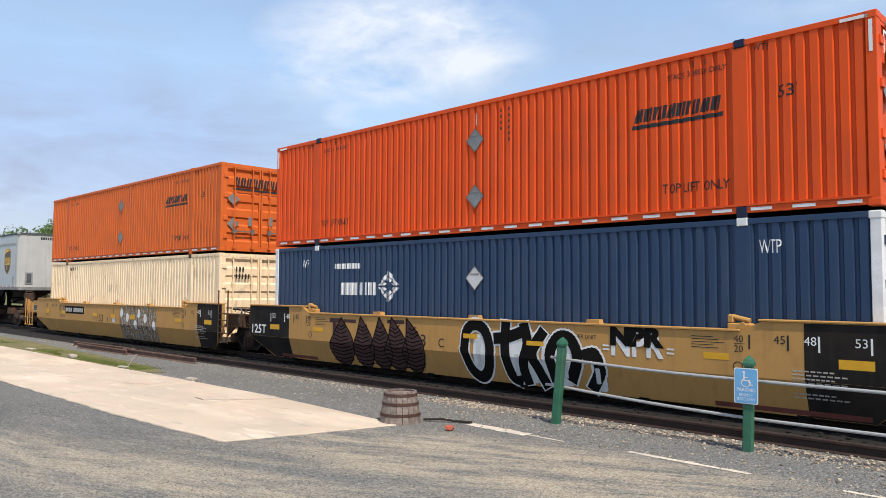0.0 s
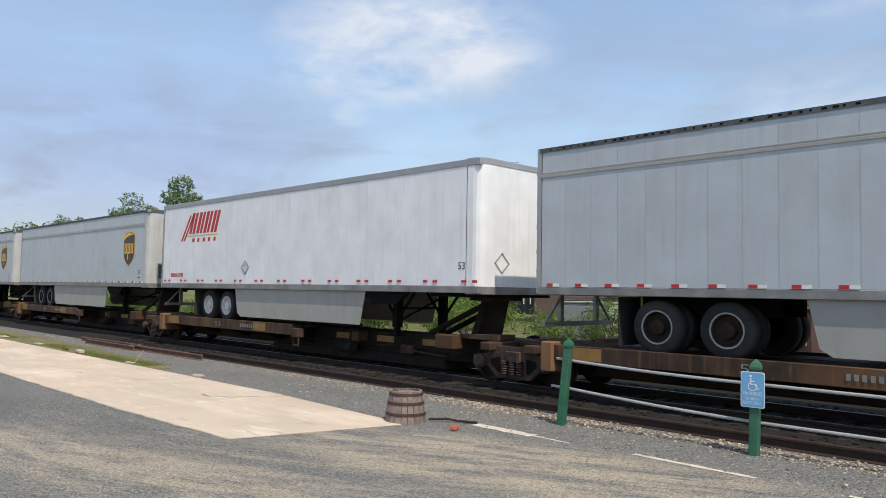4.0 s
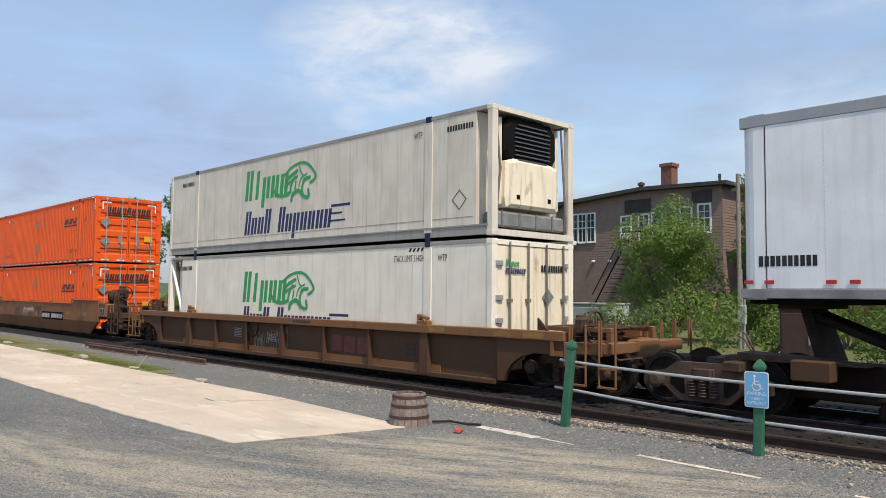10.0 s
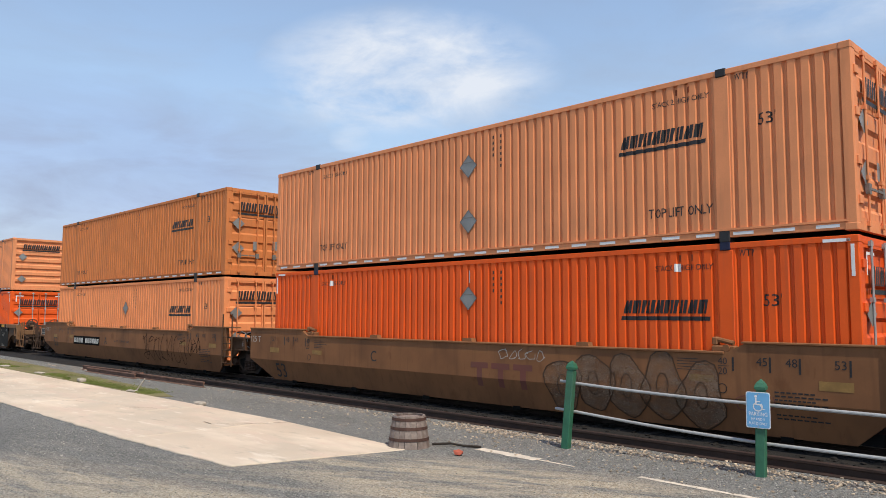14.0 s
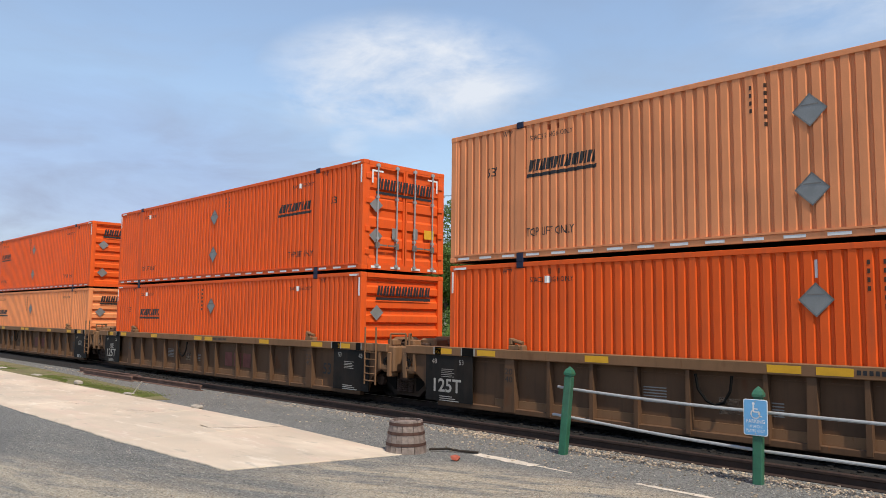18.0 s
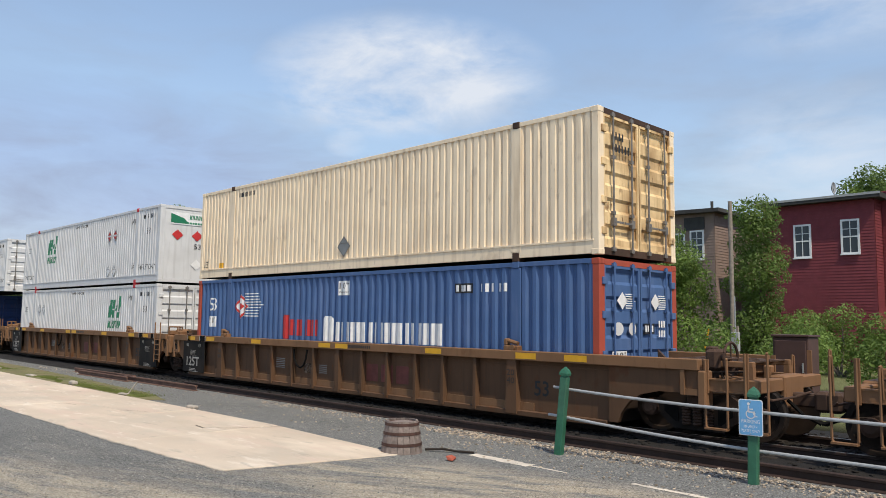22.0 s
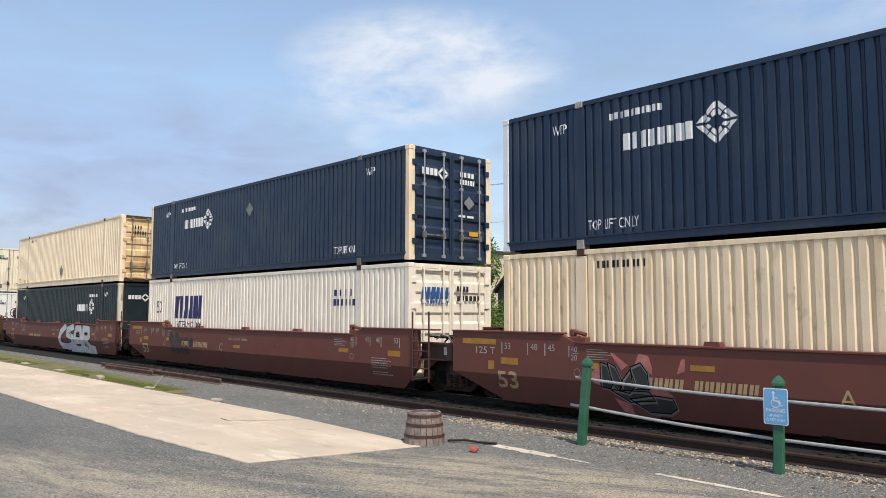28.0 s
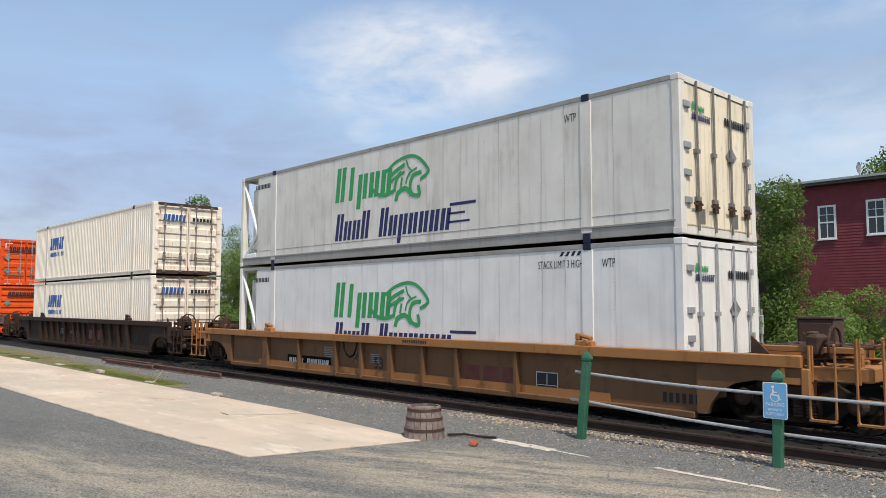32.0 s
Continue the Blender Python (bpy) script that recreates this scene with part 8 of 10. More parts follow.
SIDING_BROWN = surface("brown_clapboard", (0.23, 0.165, 0.135), 0.8, 0, 0.12, 3, 30)
SIDING_RED = surface("dark_red_clapboard", (0.19, 0.034, 0.042), 0.75, 0, 0.14, 3, 30)
SIDING_CREAM = surface("cream_stucco", (0.62, 0.54, 0.38), 0.8, 0, 0.08, 3, 30)
SIDING_DARK = surface("slate_dark_siding", (0.028, 0.034, 0.042), 0.7, 0, 0.15, 3, 30)
ROOFING = surface("dark_roofing", (0.05, 0.048, 0.046), 0.85, 0, 0.2, 4, 40)
WINDOWWHITE = surface("white_window_trim", (0.72, 0.73, 0.72), 0.5, 0, 0.05, 6, 40)
GLASS = bpy.data.materials.new("dark_window_glass")
GLASS.use_nodes = True
GLASS.node_tree.nodes["Principled BSDF"].inputs["Base Color"].default_value = (0.03, 0.04, 0.05, 1)
GLASS.node_tree.nodes["Principled BSDF"].inputs["Roughness"].default_value = 0.08
BRICKRED = surface("chimney_brick", (0.22, 0.098, 0.072), 0.85, 0, 0.3, 9, 40)
POLEWOOD = surface("weathered_pole", (0.27, 0.23, 0.19), 0.9, 0, 0.25, 8, 40)
CABINETBROWN = surface("brown_cabinet_paint", (0.085, 0.045, 0.04), 0.6, 0, 0.12, 4, 40)
CABINETGREY = surface("grey_cabinet_paint", (0.36, 0.37, 0.36), 0.5, 0, 0.1, 4, 40)


def window(house, x, y, z0, z1, w, lites=2):
    """Double-hung window: white trim, sashes, glass."""
    f = part("window", None, lambda: Shape().box(x - w / 2 - 0.1, x - w / 2, y - 0.05, y + 0.02, z0 - 0.1, z1 + 0.1).box(x + w / 2, x + w / 2 + 0.1, y - 0.05, y + 0.02, z0 - 0.1, z1 + 0.1).box(x - w / 2, x + w / 2, y - 0.05, y + 0.02, z1, z1 + 0.1).box(x - w / 2, x + w / 2, y - 0.05, y + 0.02, z0 - 0.1, z0), WINDOWWHITE, house)
    zm = (z0 + z1) / 2
    part("pane", None, lambda: Shape().box(x - w / 2, x + w / 2, y - 0.012, y + 0.01, z0, z1), GLASS, f)
    part("sash", None, lambda: Shape().box(x - w / 2, x + w / 2, y - 0.035, y - 0.014, zm - 0.035, zm + 0.035).box(x - 0.02, x + 0.02, y - 0.03, y - 0.014, zm + 0.035, z1).box(x - w / 2, x + w / 2, y - 0.03, y - 0.014, zm + (z1 - zm) * 0.5 - 0.015, zm + (z1 - zm) * 0.5 + 0.015).box(x - 0.02, x + 0.02, y - 0.03, y - 0.014, z0, zm - 0.035), WINDOWWHITE, f)
    part("sill", None, lambda: Shape().box(x - w / 2 - 0.14, x + w / 2 + 0.14, y - 0.1, y - 0.052, z0 - 0.14, z0 - 0.08), WINDOWWHITE, f)


def clapboards(house, x0, x1, y, z0, z1, material, step=0.14, side=False):
    """Overlapping boards as one sawtooth sheet."""
    s = Shape()
    z = z0
    while z < z1 - 1e-6:
        t = min(z + step, z1)
        if side:
            s.add([(y + 0.03, x0, z), (y + 0.03, x1, z), (y + 0.008, x1, t), (y + 0.008, x0, t), (y + 0.0, x0, z), (y + 0.0, x1, z)], [(0, 1, 2, 3), (4, 5, 1, 0)])
        else:
            s.add([(x0, y - 0.03, z), (x1, y - 0.03, z), (x1, y - 0.008, t), (x0, y - 0.008, t), (x0, y, z), (x1, y, z)], [(0, 1, 2, 3), (4, 5, 1, 0)])
        z = t
    return part("cladding", None, lambda: s, material, house)


def red_house():
    h = thing("house", "dark red clapboard house with white windows and a flat roof", "house", "houses behind the track")
    x0, x1, y, zt = -17.4, -11.7, 43.0, 8.65
    part("wall", None, lambda: Shape().box(x0, x1, y, y + 14, 0, zt), SIDING_RED, h)
    clapboards(h, x0, x1, y, 0.3, zt, SIDING_RED, 0.16)
    clapboards(h, y, y + 14, x1, 0.3, zt, SIDING_RED, 0.16, True)
    part("wing", None, lambda: Shape().box(x1 + 0.035, -2.0, y + 1.2, y + 13, 0, zt + 0.5), SIDING_RED, h)
    clapboards(h, x1 + 0.04, -2.0, y + 1.2, 0.3, zt + 0.5, SIDING_RED, 0.16)
    part("roof", None, lambda: Shape().box(x0 - 0.35, x1 + 0.4, y - 0.45, y + 14.3, zt, zt + 0.26).box(x0 + 1, x1, y + 1.5, y + 13, zt + 0.26, zt + 0.5), ROOFING, h)
    part("wing_roof", None, lambda: Shape().box(x1 + 0.45, -1.6, y + 0.8, y + 13.4, zt + 0.5, zt + 0.8), ROOFING, h)
    part("cornice", None, lambda: Shape().box(x0 - 0.37, x1 + 0.42, y - 0.47, y - 0.452, zt + 0.16, zt + 0.28), CABINETGREY, h)
    for x, a, b in ((-15.28, 5.8, 7.45), (-12.87, 5.9, 7.55)):
        window(h, x, y - 0.032, a, b, 0.72)
    for x in (-10.2, -8.0, -5.0):
        window(h, x, y + 1.17, 6.1, 7.7, 0.8)
        window(h, x, y + 1.17, 2.2, 3.8, 0.8)
    part("dish", None, lambda: Shape().lathe([(-0.1, 0.02), (-0.06, 0.2), (0.0, 0.33), (0.03, 0.33), (-0.03, 0.2), (-0.06, 0.02)], "x", (-14.0, y + 1.2, zt + 0.95), 14).tube((-14.0, y + 1.3, zt + 0.3), (-14.0, y + 1.3, zt + 0.95), 0.03), GALV, h)


def brown_house():
    h = thing("house", "old brown clapboard house with a red brick chimney and outside stairs", "house", "houses behind the track")
    x0, x1, y, zt = -34.2, -20.3, 43.0, 8.7
    prof = [(x0, 0), (x1, 0), (x1, zt), (-25.5, zt + 0.1), (x0, zt - 0.55)]
    part("wall", None, lambda: Shape().prism(prof, "y", y, y + 11), SIDING_BROWN, h)
    clapboards(h, x0, x1, y, 0.3, zt - 0.62, SIDING_BROWN, 0.17)
    clapboards(h, y, y + 11, x1, 0.3, zt - 0.2, SIDING_BROWN, 0.17, True)
    part("roof", None, lambda: Shape().prism([(x0 - 0.6, zt - 0.62), (-25.5, zt + 0.1), (x1 + 0.5, zt - 0.02), (x1 + 0.5, zt + 0.2), (-25.5, zt + 0.34), (x0 - 0.6, zt - 0.36)], "y", y - 0.5, y + 11.4), ROOFING, h)
    ch = part("chimney", None, lambda: Shape().box(-25.42, -24.65, y + 2, y + 2.8, zt, zt + 1.95).box(-25.5, -24.57, y + 1.92, y + 2.88, zt + 1.9, zt + 2.12), BRICKRED, h)
    for k in range(21):
        for j in range(3):
            xx = -25.42 + j * 0.26 + (0.0 if k % 2 else -0.0)
            part("brick", ("chbrick", j, k), lambda: Shape().box(xx + 0.008, xx + 0.245, y + 1.985, y + 2.0, zt + 0.32 + k * 0.075, zt + 0.385 + k * 0.075), BRICKRED, ch)
    part("vent", None, lambda: Shape().lathe([(zt + 0.2, 0.14), (zt + 0.75, 0.14), (zt + 0.75, 0.24), (zt + 0.9, 0.22), (zt + 0.98, 0.02)], "z", (-26.6, y + 1.5, 0), 12).tube((-20.9, y + 1, zt), (-20.9, y + 1, zt + 0.85), 0.09), ROOFING, h)
    for x in (-30.95, -30.25, -29.55):
        window(h, x, y - 0.032, 5.75, 7.6, 0.55)
    window(h, -26.8, y - 0.032, 5.95, 7.2, 0.65)
    window(h, -25.5, y - 0.032, 5.7, 7.25, 0.65)
    window(h, -24.55, y - 0.032, 5.9, 7.3, 0.65)
    window(h, -22.6, y - 0.032, 6.0, 7.5, 0.65)
    window(h, -21.4, y - 0.032, 6.0, 7.6, 0.7)
    for x0, x1, z0, z1 in ((-26.9, -25.0, 7.45, 8.3), (-22.2, -20.9, 7.75, 8.5)):
        part("boarding", None, lambda: Shape().box(x0, x1, y - 0.08, y - 0.035, z0, z1), ROOFING, h, "bare dark tar-paper patch")
    st = part("stairs", None, lambda: Shape().box(-26.2, -22.0, y - 1.3, y - 0.05, 5.1, 5.22), ROOFING, h)
    for k in range(14):
        part("tread", ("tread", k), lambda: Shape().box(-27.0 - k * 0.17 + 0.8, -26.75 - k * 0.17 + 0.8, y - 1.25, y - 0.2, 4.95 - k * 0.3, 5.0 - k * 0.3), ROOFING, st)
    part("railing", None, lambda: Shape().tube((-26.2, y - 1.3, 6.1), (-22.0, y - 1.3, 6.1), 0.03).tube((-26.2, y - 1.3, 6.1), (-28.6, y - 1.3, 2.1), 0.03).tube((-26.2, y - 1.3, 5.2), (-28.6, y - 1.3, 1.2), 0.05), BLACK, st)
    for k in range(18):
        part("baluster", ("bal", k), lambda: Shape().box(-26.1 + k * 0.23, -26.07 + k * 0.23, y - 1.31, y - 1.28, 5.2, 6.1), BLACK, st)
    for x0, x1, z0, z1 in ((-27.05, -26.5, 5.8, 6.15), (-31.2, -30.7, 5.5, 5.8)):
        part("air_conditioner", None, lambda: Shape().box(x0, x1, y - 0.45, y - 0.06, z0, z1, 0.03), WINDOWWHITE, h)
    for x in (-29.3, -28.0):
        part("flood_lamp", None, lambda: Shape().box(x - 0.1, x + 0.1, y - 0.25, y - 0.035, 4.3, 4.45, 0.03), WINDOWWHITE, h)


def gable_house():
    h = thing("house", "dark slate-coloured gabled house", "house", "houses behind the track")
    y = 58.0
    part("wall", None, lambda: Shape().prism([(-53.2, 0), (-44.6, 0), (-44.6, 5.0), (-48.6, 8.8), (-53.2, 4.3)], "y", y, y + 8), SIDING_DARK, h)
    part("roof", None, lambda: Shape().prism([(-53.7, 4.0), (-48.6, 8.95), (-44.1, 4.8), (-44.1, 5.05), (-48.6, 9.2), (-53.7, 4.25)], "y", y - 0.3, y + 8.4), ROOFING, h)
    part("corner_panel", None, lambda: Shape().box(-51.6, -50.1, y - 0.06, y - 0.01, 2.2, 5.6), CABINETGREY, h)
    for x in (-47.4, -46.6, -45.9):
        part("pipe", None, lambda: Shape().tube((x, y - 0.1, 1.0), (x, y - 0.1, 3.4), 0.05), WINDOWWHITE, h)
    window(h, -47.6, y - 0.01, 5.6, 6.9, 0.7)


def cream_house():
    h = thing("house", "cream rendered house with a flat dark roof", "house", "houses behind the track")
    y = 72.0
    part("wall", None, lambda: Shape().box(-94, -70, y, y + 12, 0, 10.0), SIDING_CREAM, h)
    part("roof", None, lambda: Shape().box(-94.4, -69.6, y - 0.4, y + 12.4, 10.0, 10.35), ROOFING, h)
    for x in (-91, -87, -83, -79, -75, -72):
        for z in (2.6, 6.2):
            window(h, x, y - 0.005, z, z + 1.7, 1.0)


red_house()
brown_house()
gable_house()
cream_house()


def utility_pole(x, y, tall, arms, cans, label):
    p = thing("utility_pole", label, "pole", "utility poles", x, y)
    part("pole", None, lambda: Shape().tube((0, 0, -0.3), (0, 0, tall), 0.14 if tall > 9 else 0.10, 10, 0.11 if tall > 9 else 0.085), POLEWOOD, p)
    for k in range(arms):
        z = tall - 0.5 - k * 0.9
        a = part("crossarm", None, lambda: Shape().box(-1.15, 1.15, -0.16, -0.06, z, z + 0.12), POLEWOOD, p)
        for xx in (-1.05, -0.6, 0.6, 1.05):
            part("insulator", None, lambda: Shape().lathe([(z + 0.12, 0.03), (z + 0.2, 0.06), (z + 0.26, 0.05), (z + 0.3, 0.01)], "z", (xx, -0.11, 0), 8), CABINETGREY, a)
    for s in cans:
        part("transformer", None, lambda: Shape().lathe([(tall - 2.5, 0.05), (tall - 2.48, 0.26), (tall - 1.6, 0.27), (tall - 1.55, 0.2), (tall - 1.45, 0.05)], "z", (s * 0.55, -0.1, 0), 14), CABINETGREY, p)
    return p


utility_pole(-46.7, 45.0, 13.0, 1, (-1, 1), "wooden utility pole with crossarm and two grey transformers")
utility_pole(-13.75, 30.6, 7.2, 0, (), "weathered cut-off wooden pole beside the ivy-covered tree")
for z, y1, z1 in ((12.75, 48, 13.4), (12.7, 52, 13.2), (9.6, 43, 8.4)):
    me = Shape().pipe([(-120, 70, z + 1.5), (-80, 56, z + 0.2), (-46.7, 45 - 0.1, z), (-38, 45.6, z - 0.35)], 0.011, 5).mesh("overhead_wire")
    me.materials.append(BLACK)
    tagged(new("overhead_wire", me), "thin black overhead wire hung from a utility pole", "wire", "overhead wires")


def cabinet(name, x, y, w, d, h, material, label):
    c = thing(name, label, "cabinet", "trackside cabinets", x, y)
    part("body", None, lambda: Shape().box(-w / 2, w / 2, -d / 2, d / 2, 0, h, 0.02), material, c)
    part("roof", None, lambda: Shape().box(-w / 2 - 0.04, w / 2 + 0.04, -d / 2 - 0.04, d / 2 + 0.04, h, h + 0.06, 0.01), material, c)
    part("door", None, lambda: Shape().box(-w / 2 + 0.06, w / 2 - 0.06, -d / 2 - 0.03, -d / 2 - 0.002, 0.12, h - 0.1, 0.01), material, c)
    part("handle", None, lambda: Shape().box(w / 2 - 0.16, w / 2 - 0.12, -d / 2 - 0.06, -d / 2 - 0.03, h * 0.45, h * 0.6), GALV, c)
    return c


cabinet("signal_cabinet", -8.1, 22.0, 0.95, 0.8, 1.75, CABINETBROWN, "brown steel signal cabinet behind the track")
cabinet("transformer_box", -16.3, 24.0, 2.0, 1.4, 1.75, CABINETGREY, "grey steel transformer box behind the track")
b = thing("meter_box", "grey electric meter box with conduits on a post", "meter", x=-13.3, y=29.9)
part("post", None, lambda: Shape().box(-0.06, 0.06, 0.0, 0.12, -0.1, 2.0), POLEWOOD, b)
part("box", None, lambda: Shape().box(-0.16, 0.16, -0.16, -0.002, 1.0, 1.75, 0.02), CABINETGREY, b)
part("conduit", None, lambda: Shape().tube((-0.08, -0.08, 0), (-0.08, -0.08, 1.0), 0.035).tube((0.08, -0.08, 0), (0.08, -0.08, 1.0), 0.035).tube((0, -0.08, 1.75), (0, -0.08, 3.2), 0.03), GALV, b)
me = Shape().tube((0, 0, 0), (0.45, 0, 1.9), 0.035, 8).mesh("guy_guard")
me.materials.append(MARKYELLOW)
tagged(new("guy_guard", me), "slanting yellow plastic guard on a guy wire", "guard").location = (-14.7, 29.5, 0)

# ---- the train ----
MOVING = []      # thing and its place along the train


WIDENED = set()


def widen(ob, depth):
    """Loads are a little wider than drawn: stretches their depth, the near face staying where it is."""
    for ch in ob.children:
        for o in (ch, *ch.children):
            me = o.data
            if me.name in WIDENED:
                continue
            WIDENED.add(me.name)
            co = np.empty(len(me.vertices) * 3)
            me.vertices.foreach_get("co", co)
            co[1::3] = FACE + (co[1::3] - FACE) * depth
            me.vertices.foreach_set("co", co)


def on_train(ob, x, z=0.0):
    """Places a thing on the train: x along it at the clip's start."""
    if not ob.name.startswith(("well_car", "spine_car")):
        widen(ob, 1.08 if ob.name.startswith("semi") else 1.13)
    ob.matrix_basis = pose(x, TRACK_Y, z)
    MOVING.append((ob, x, z))
    return ob


Z_LOW, Z_HIGH = 0.42, 3.385


def stack(left, lower, upper, off=0.0):
    x = left + C
    if lower:
        on_train(lower, x, Z_LOW)
    if upper:
        on_train(upper, x, Z_HIGH)


def tag_graffiti(b, x, z, w, h, seed, col, line=0.05, n=5):
    """Sprayed tag: looping strokes, not letters."""
    rr = random.Random(seed)
    out = []
    for i in range(n):
        cx = x + (i + 0.5) * w / n
        pts = [(cx + w / n * 0.55 * math.cos(a + rr.uniform(-0.4, 0.4)) * rr.uniform(0.6, 1.1), z + h / 2 + h * 0.5 * math.sin(a) * rr.uniform(0.7, 1.0)) for a in [k * 0.9 + rr.uniform(0, 2) for k in range(8)]]
        out += ring_polys(curve(pts, 4), line * 0.7, False)
    b.mark("graffiti", out, col, 0.008)


def spiky_graffiti(b, x0, x1, z0, z1, seed, col, line, n):
    """Sprayed tag of quick straight strokes, crossing and overshooting."""
    rr = random.Random(seed)
    out = []
    for i in range(n):
        x = x0 + (x1 - x0) * (i + rr.uniform(0.1, 0.9)) / n
        w, top, low = (x1 - x0) / n * rr.uniform(0.5, 1.1), z1 - (z1 - z0) * rr.uniform(0.0, 0.3), z0 + (z1 - z0) * rr.uniform(-0.15, 0.3)
        out += ring_polys([(x - w * 0.4, low), (x, top), (x + w * rr.uniform(0.2, 0.6), low + (top - low) * rr.uniform(0.0, 0.5)), (x + w * 0.8, top - rr.uniform(0.0, 0.1))][:rr.choice((3, 4, 4))], line, False)
        if rr.random() < 0.4:
            out += ring_polys([(x - w * 0.7, low + (top - low) * 0.4), (x + w * 0.8, low + (top - low) * rr.uniform(0.4, 0.7))], line * 0.8, False)
    b.mark("graffiti", out, col, 0.014)


def bubble_graffiti(b, x, z, w, h, seed, fill, edge, n=4, line=0.06):
    """Bubble piece: filled lobes with a heavy outline."""
    rr = random.Random(seed)
    lobes, rims = [], []
    for i in range(n):
        cx, cz = x + (i + 0.5) * w / n, z + h * rr.uniform(0.42, 0.58)
        o = [(cx + w / n * 0.58 * math.cos(a) * (1 + 0.22 * math.sin(3 * a + i)), cz + h * 0.48 * math.sin(a) * (1 + 0.12 * math.cos(2 * a + i))) for a in [k * math.tau / 18 for k in range(18)]]
        lobes += [[(cx, cz), o[k], o[(k + 1) % 18]] for k in range(18)]
        rims += ring_polys(o, line)
        rims += ring_polys(oval(cx, cz, w / n * 0.16, h * 0.2, 10), line * 0.8)
    b.mark("graffiti", lobes, fill, 0.006)
    b.mark("graffiti", rims, edge, 0.010)


def plate_bars(b, x, z, w, h, back=True, col=None, seed=2):
    if back:
        b.mark("number_plate", [rect(x - 0.08, x + w + 0.08, z - 0.06, z + h + 0.06)], BLACK, 0.005)
    b.mark("number_strip", bars(x, z + h * 0.08, w * 0.38, h * 0.84, 4, 0.2, 0.03, seed) + bars(x + w * 0.46, z + h * 0.08, w * 0.54, h * 0.84, 6, 0.2, 0.03, seed), col or MARKPALE, 0.008)


J, E_ = "joint", "end"
C = 8.075


def painted_strokes(b, strokes, under, over, wide, thin, lift=0.007):
    """Sprayed strokes: a wide pale coat and a narrow dark line along the same paths."""
    for k, pts in enumerate(strokes):
        b.mark("graffiti", ring_polys(curve(pts), wide, False), under, lift + 0.0003 * k)
    for k, pts in enumerate(strokes):
        b.mark("graffiti", ring_polys(curve(pts), thin, False), over, lift + 0.008 + 0.0003 * k)


def marks_c1(b):
    # dark pointed lobes with hatching
    rr = random.Random(12)
    for k, (x, tip, w, top) in enumerate(((-4.5, 0.0, 0.52, 1.42), (-3.62, -0.1, 0.42, 1.47), (-2.95, -0.05, 0.4, 1.47), (-2.4, -0.15, 0.42, 1.48), (-1.8, -0.22, 0.38, 1.48))):
        lobe = curve([(x + tip, top), (x + w * 0.75, 1.02), (x + w, 0.66), (x + w * 0.5, 0.27), (x, 0.22), (x - w * 0.55, 0.3), (x - w, 0.62), (x - w * 0.6, 1.0), (x + tip, top)], 3)[:-1]
        mid = (x, 0.7)
        b.mark("graffiti", [[mid, lobe[i - 1], lobe[i]] for i in range(len(lobe))], DARKBERRY, 0.005 + 0.0003 * k)
        lines = list(ring_polys(lobe, 0.03))
        for i in range(11):
            z = 0.3 + i * 0.092
            half = w * (0.92 if z < 0.75 else 0.92 - (z - 0.75) * 1.05) * rr.uniform(0.75, 1.0)
            lines += ring_polys([(x - half, z + rr.uniform(0.0, 0.05)), (x, z - 0.03), (x + half, z + rr.uniform(0.02, 0.08))], 0.026, False)
        b.mark("graffiti", lines, BLACK, 0.009 + 0.0003 * k)
    b.mark("graffiti", [rect(-5.0, -4.55, 1.28, 1.4), rect(-4.86, -4.7, 0.72, 1.28), rect(-4.4, -3.9, 1.3, 1.38), rect(-2.7, -2.1, 1.33, 1.42)], DARKBERRY, 0.004)
    b.mark("red_strip", [rect(5.4, 7.75, 0.25, 0.33), rect(-7.4, -5.7, 0.25, 0.33)], REDFADE, 0.004)
    # bold black strokes over white ones
    strokes = [[(-0.15, 0.86), (-0.08, 1.25), (0.16, 1.4), (0.44, 1.28), (0.58, 0.9), (0.48, 0.48), (0.26, 0.3), (0.0, 0.45), (-0.15, 0.86)],
               [(1.02, 1.45), (1.0, 0.9), (1.1, 0.42), (1.3, 0.3)], [(0.76, 1.14), (1.08, 1.18), (1.5, 1.32)],
               [(1.5, 1.42), (1.58, 1.06), (1.45, 0.63), (1.5, 0.3)], [(1.96, 1.3), (1.7, 0.91), (1.83, 0.56), (1.96, 0.28)],
               [(2.2, 0.42), (2.14, 0.91), (2.34, 1.22), (2.62, 1.2), (2.78, 0.86), (2.6, 0.45)], [(2.96, 0.92), (3.16, 0.94), (3.26, 0.66), (3.05, 0.32)]]
    for k, (x0, x1, z0, z1) in enumerate(((0.08, 0.42, 0.35, 1.2), (1.08, 1.45, 0.28, 1.25), (1.5, 1.78, 0.28, 1.3), (1.9, 2.2, 0.25, 1.15), (2.3, 2.62, 0.3, 1.1), (3.05, 3.36, 0.26, 0.8))):
        b.mark("graffiti", [block(x0, x1, z0, z1, z0, 0.05)], MARKWHITE, 0.005 + 0.0003 * k)
    painted_strokes(b, strokes, MARKWHITE, BLACK, 0.31, 0.235)
    for k, (x, z0, z1) in enumerate(((0.2, 0.5, 1.15), (1.22, 0.4, 0.85), (2.42, 0.45, 1.0), (3.14, 0.4, 0.7))):
        b.mark("graffiti", [block(x, x + 0.1, z0, z1, z0, 0.08)], GREYWHITE, 0.02 + 0.0003 * k)
    b.mark("yellow_panel", [rect(-0.17, 0.23, 1.1, 1.2)], MARKYELLOW, 0.022)
    b.mark("yellow_panel", [rect(1.57, 1.99, 1.04, 1.13)], MARKYELLOW, 0.022)
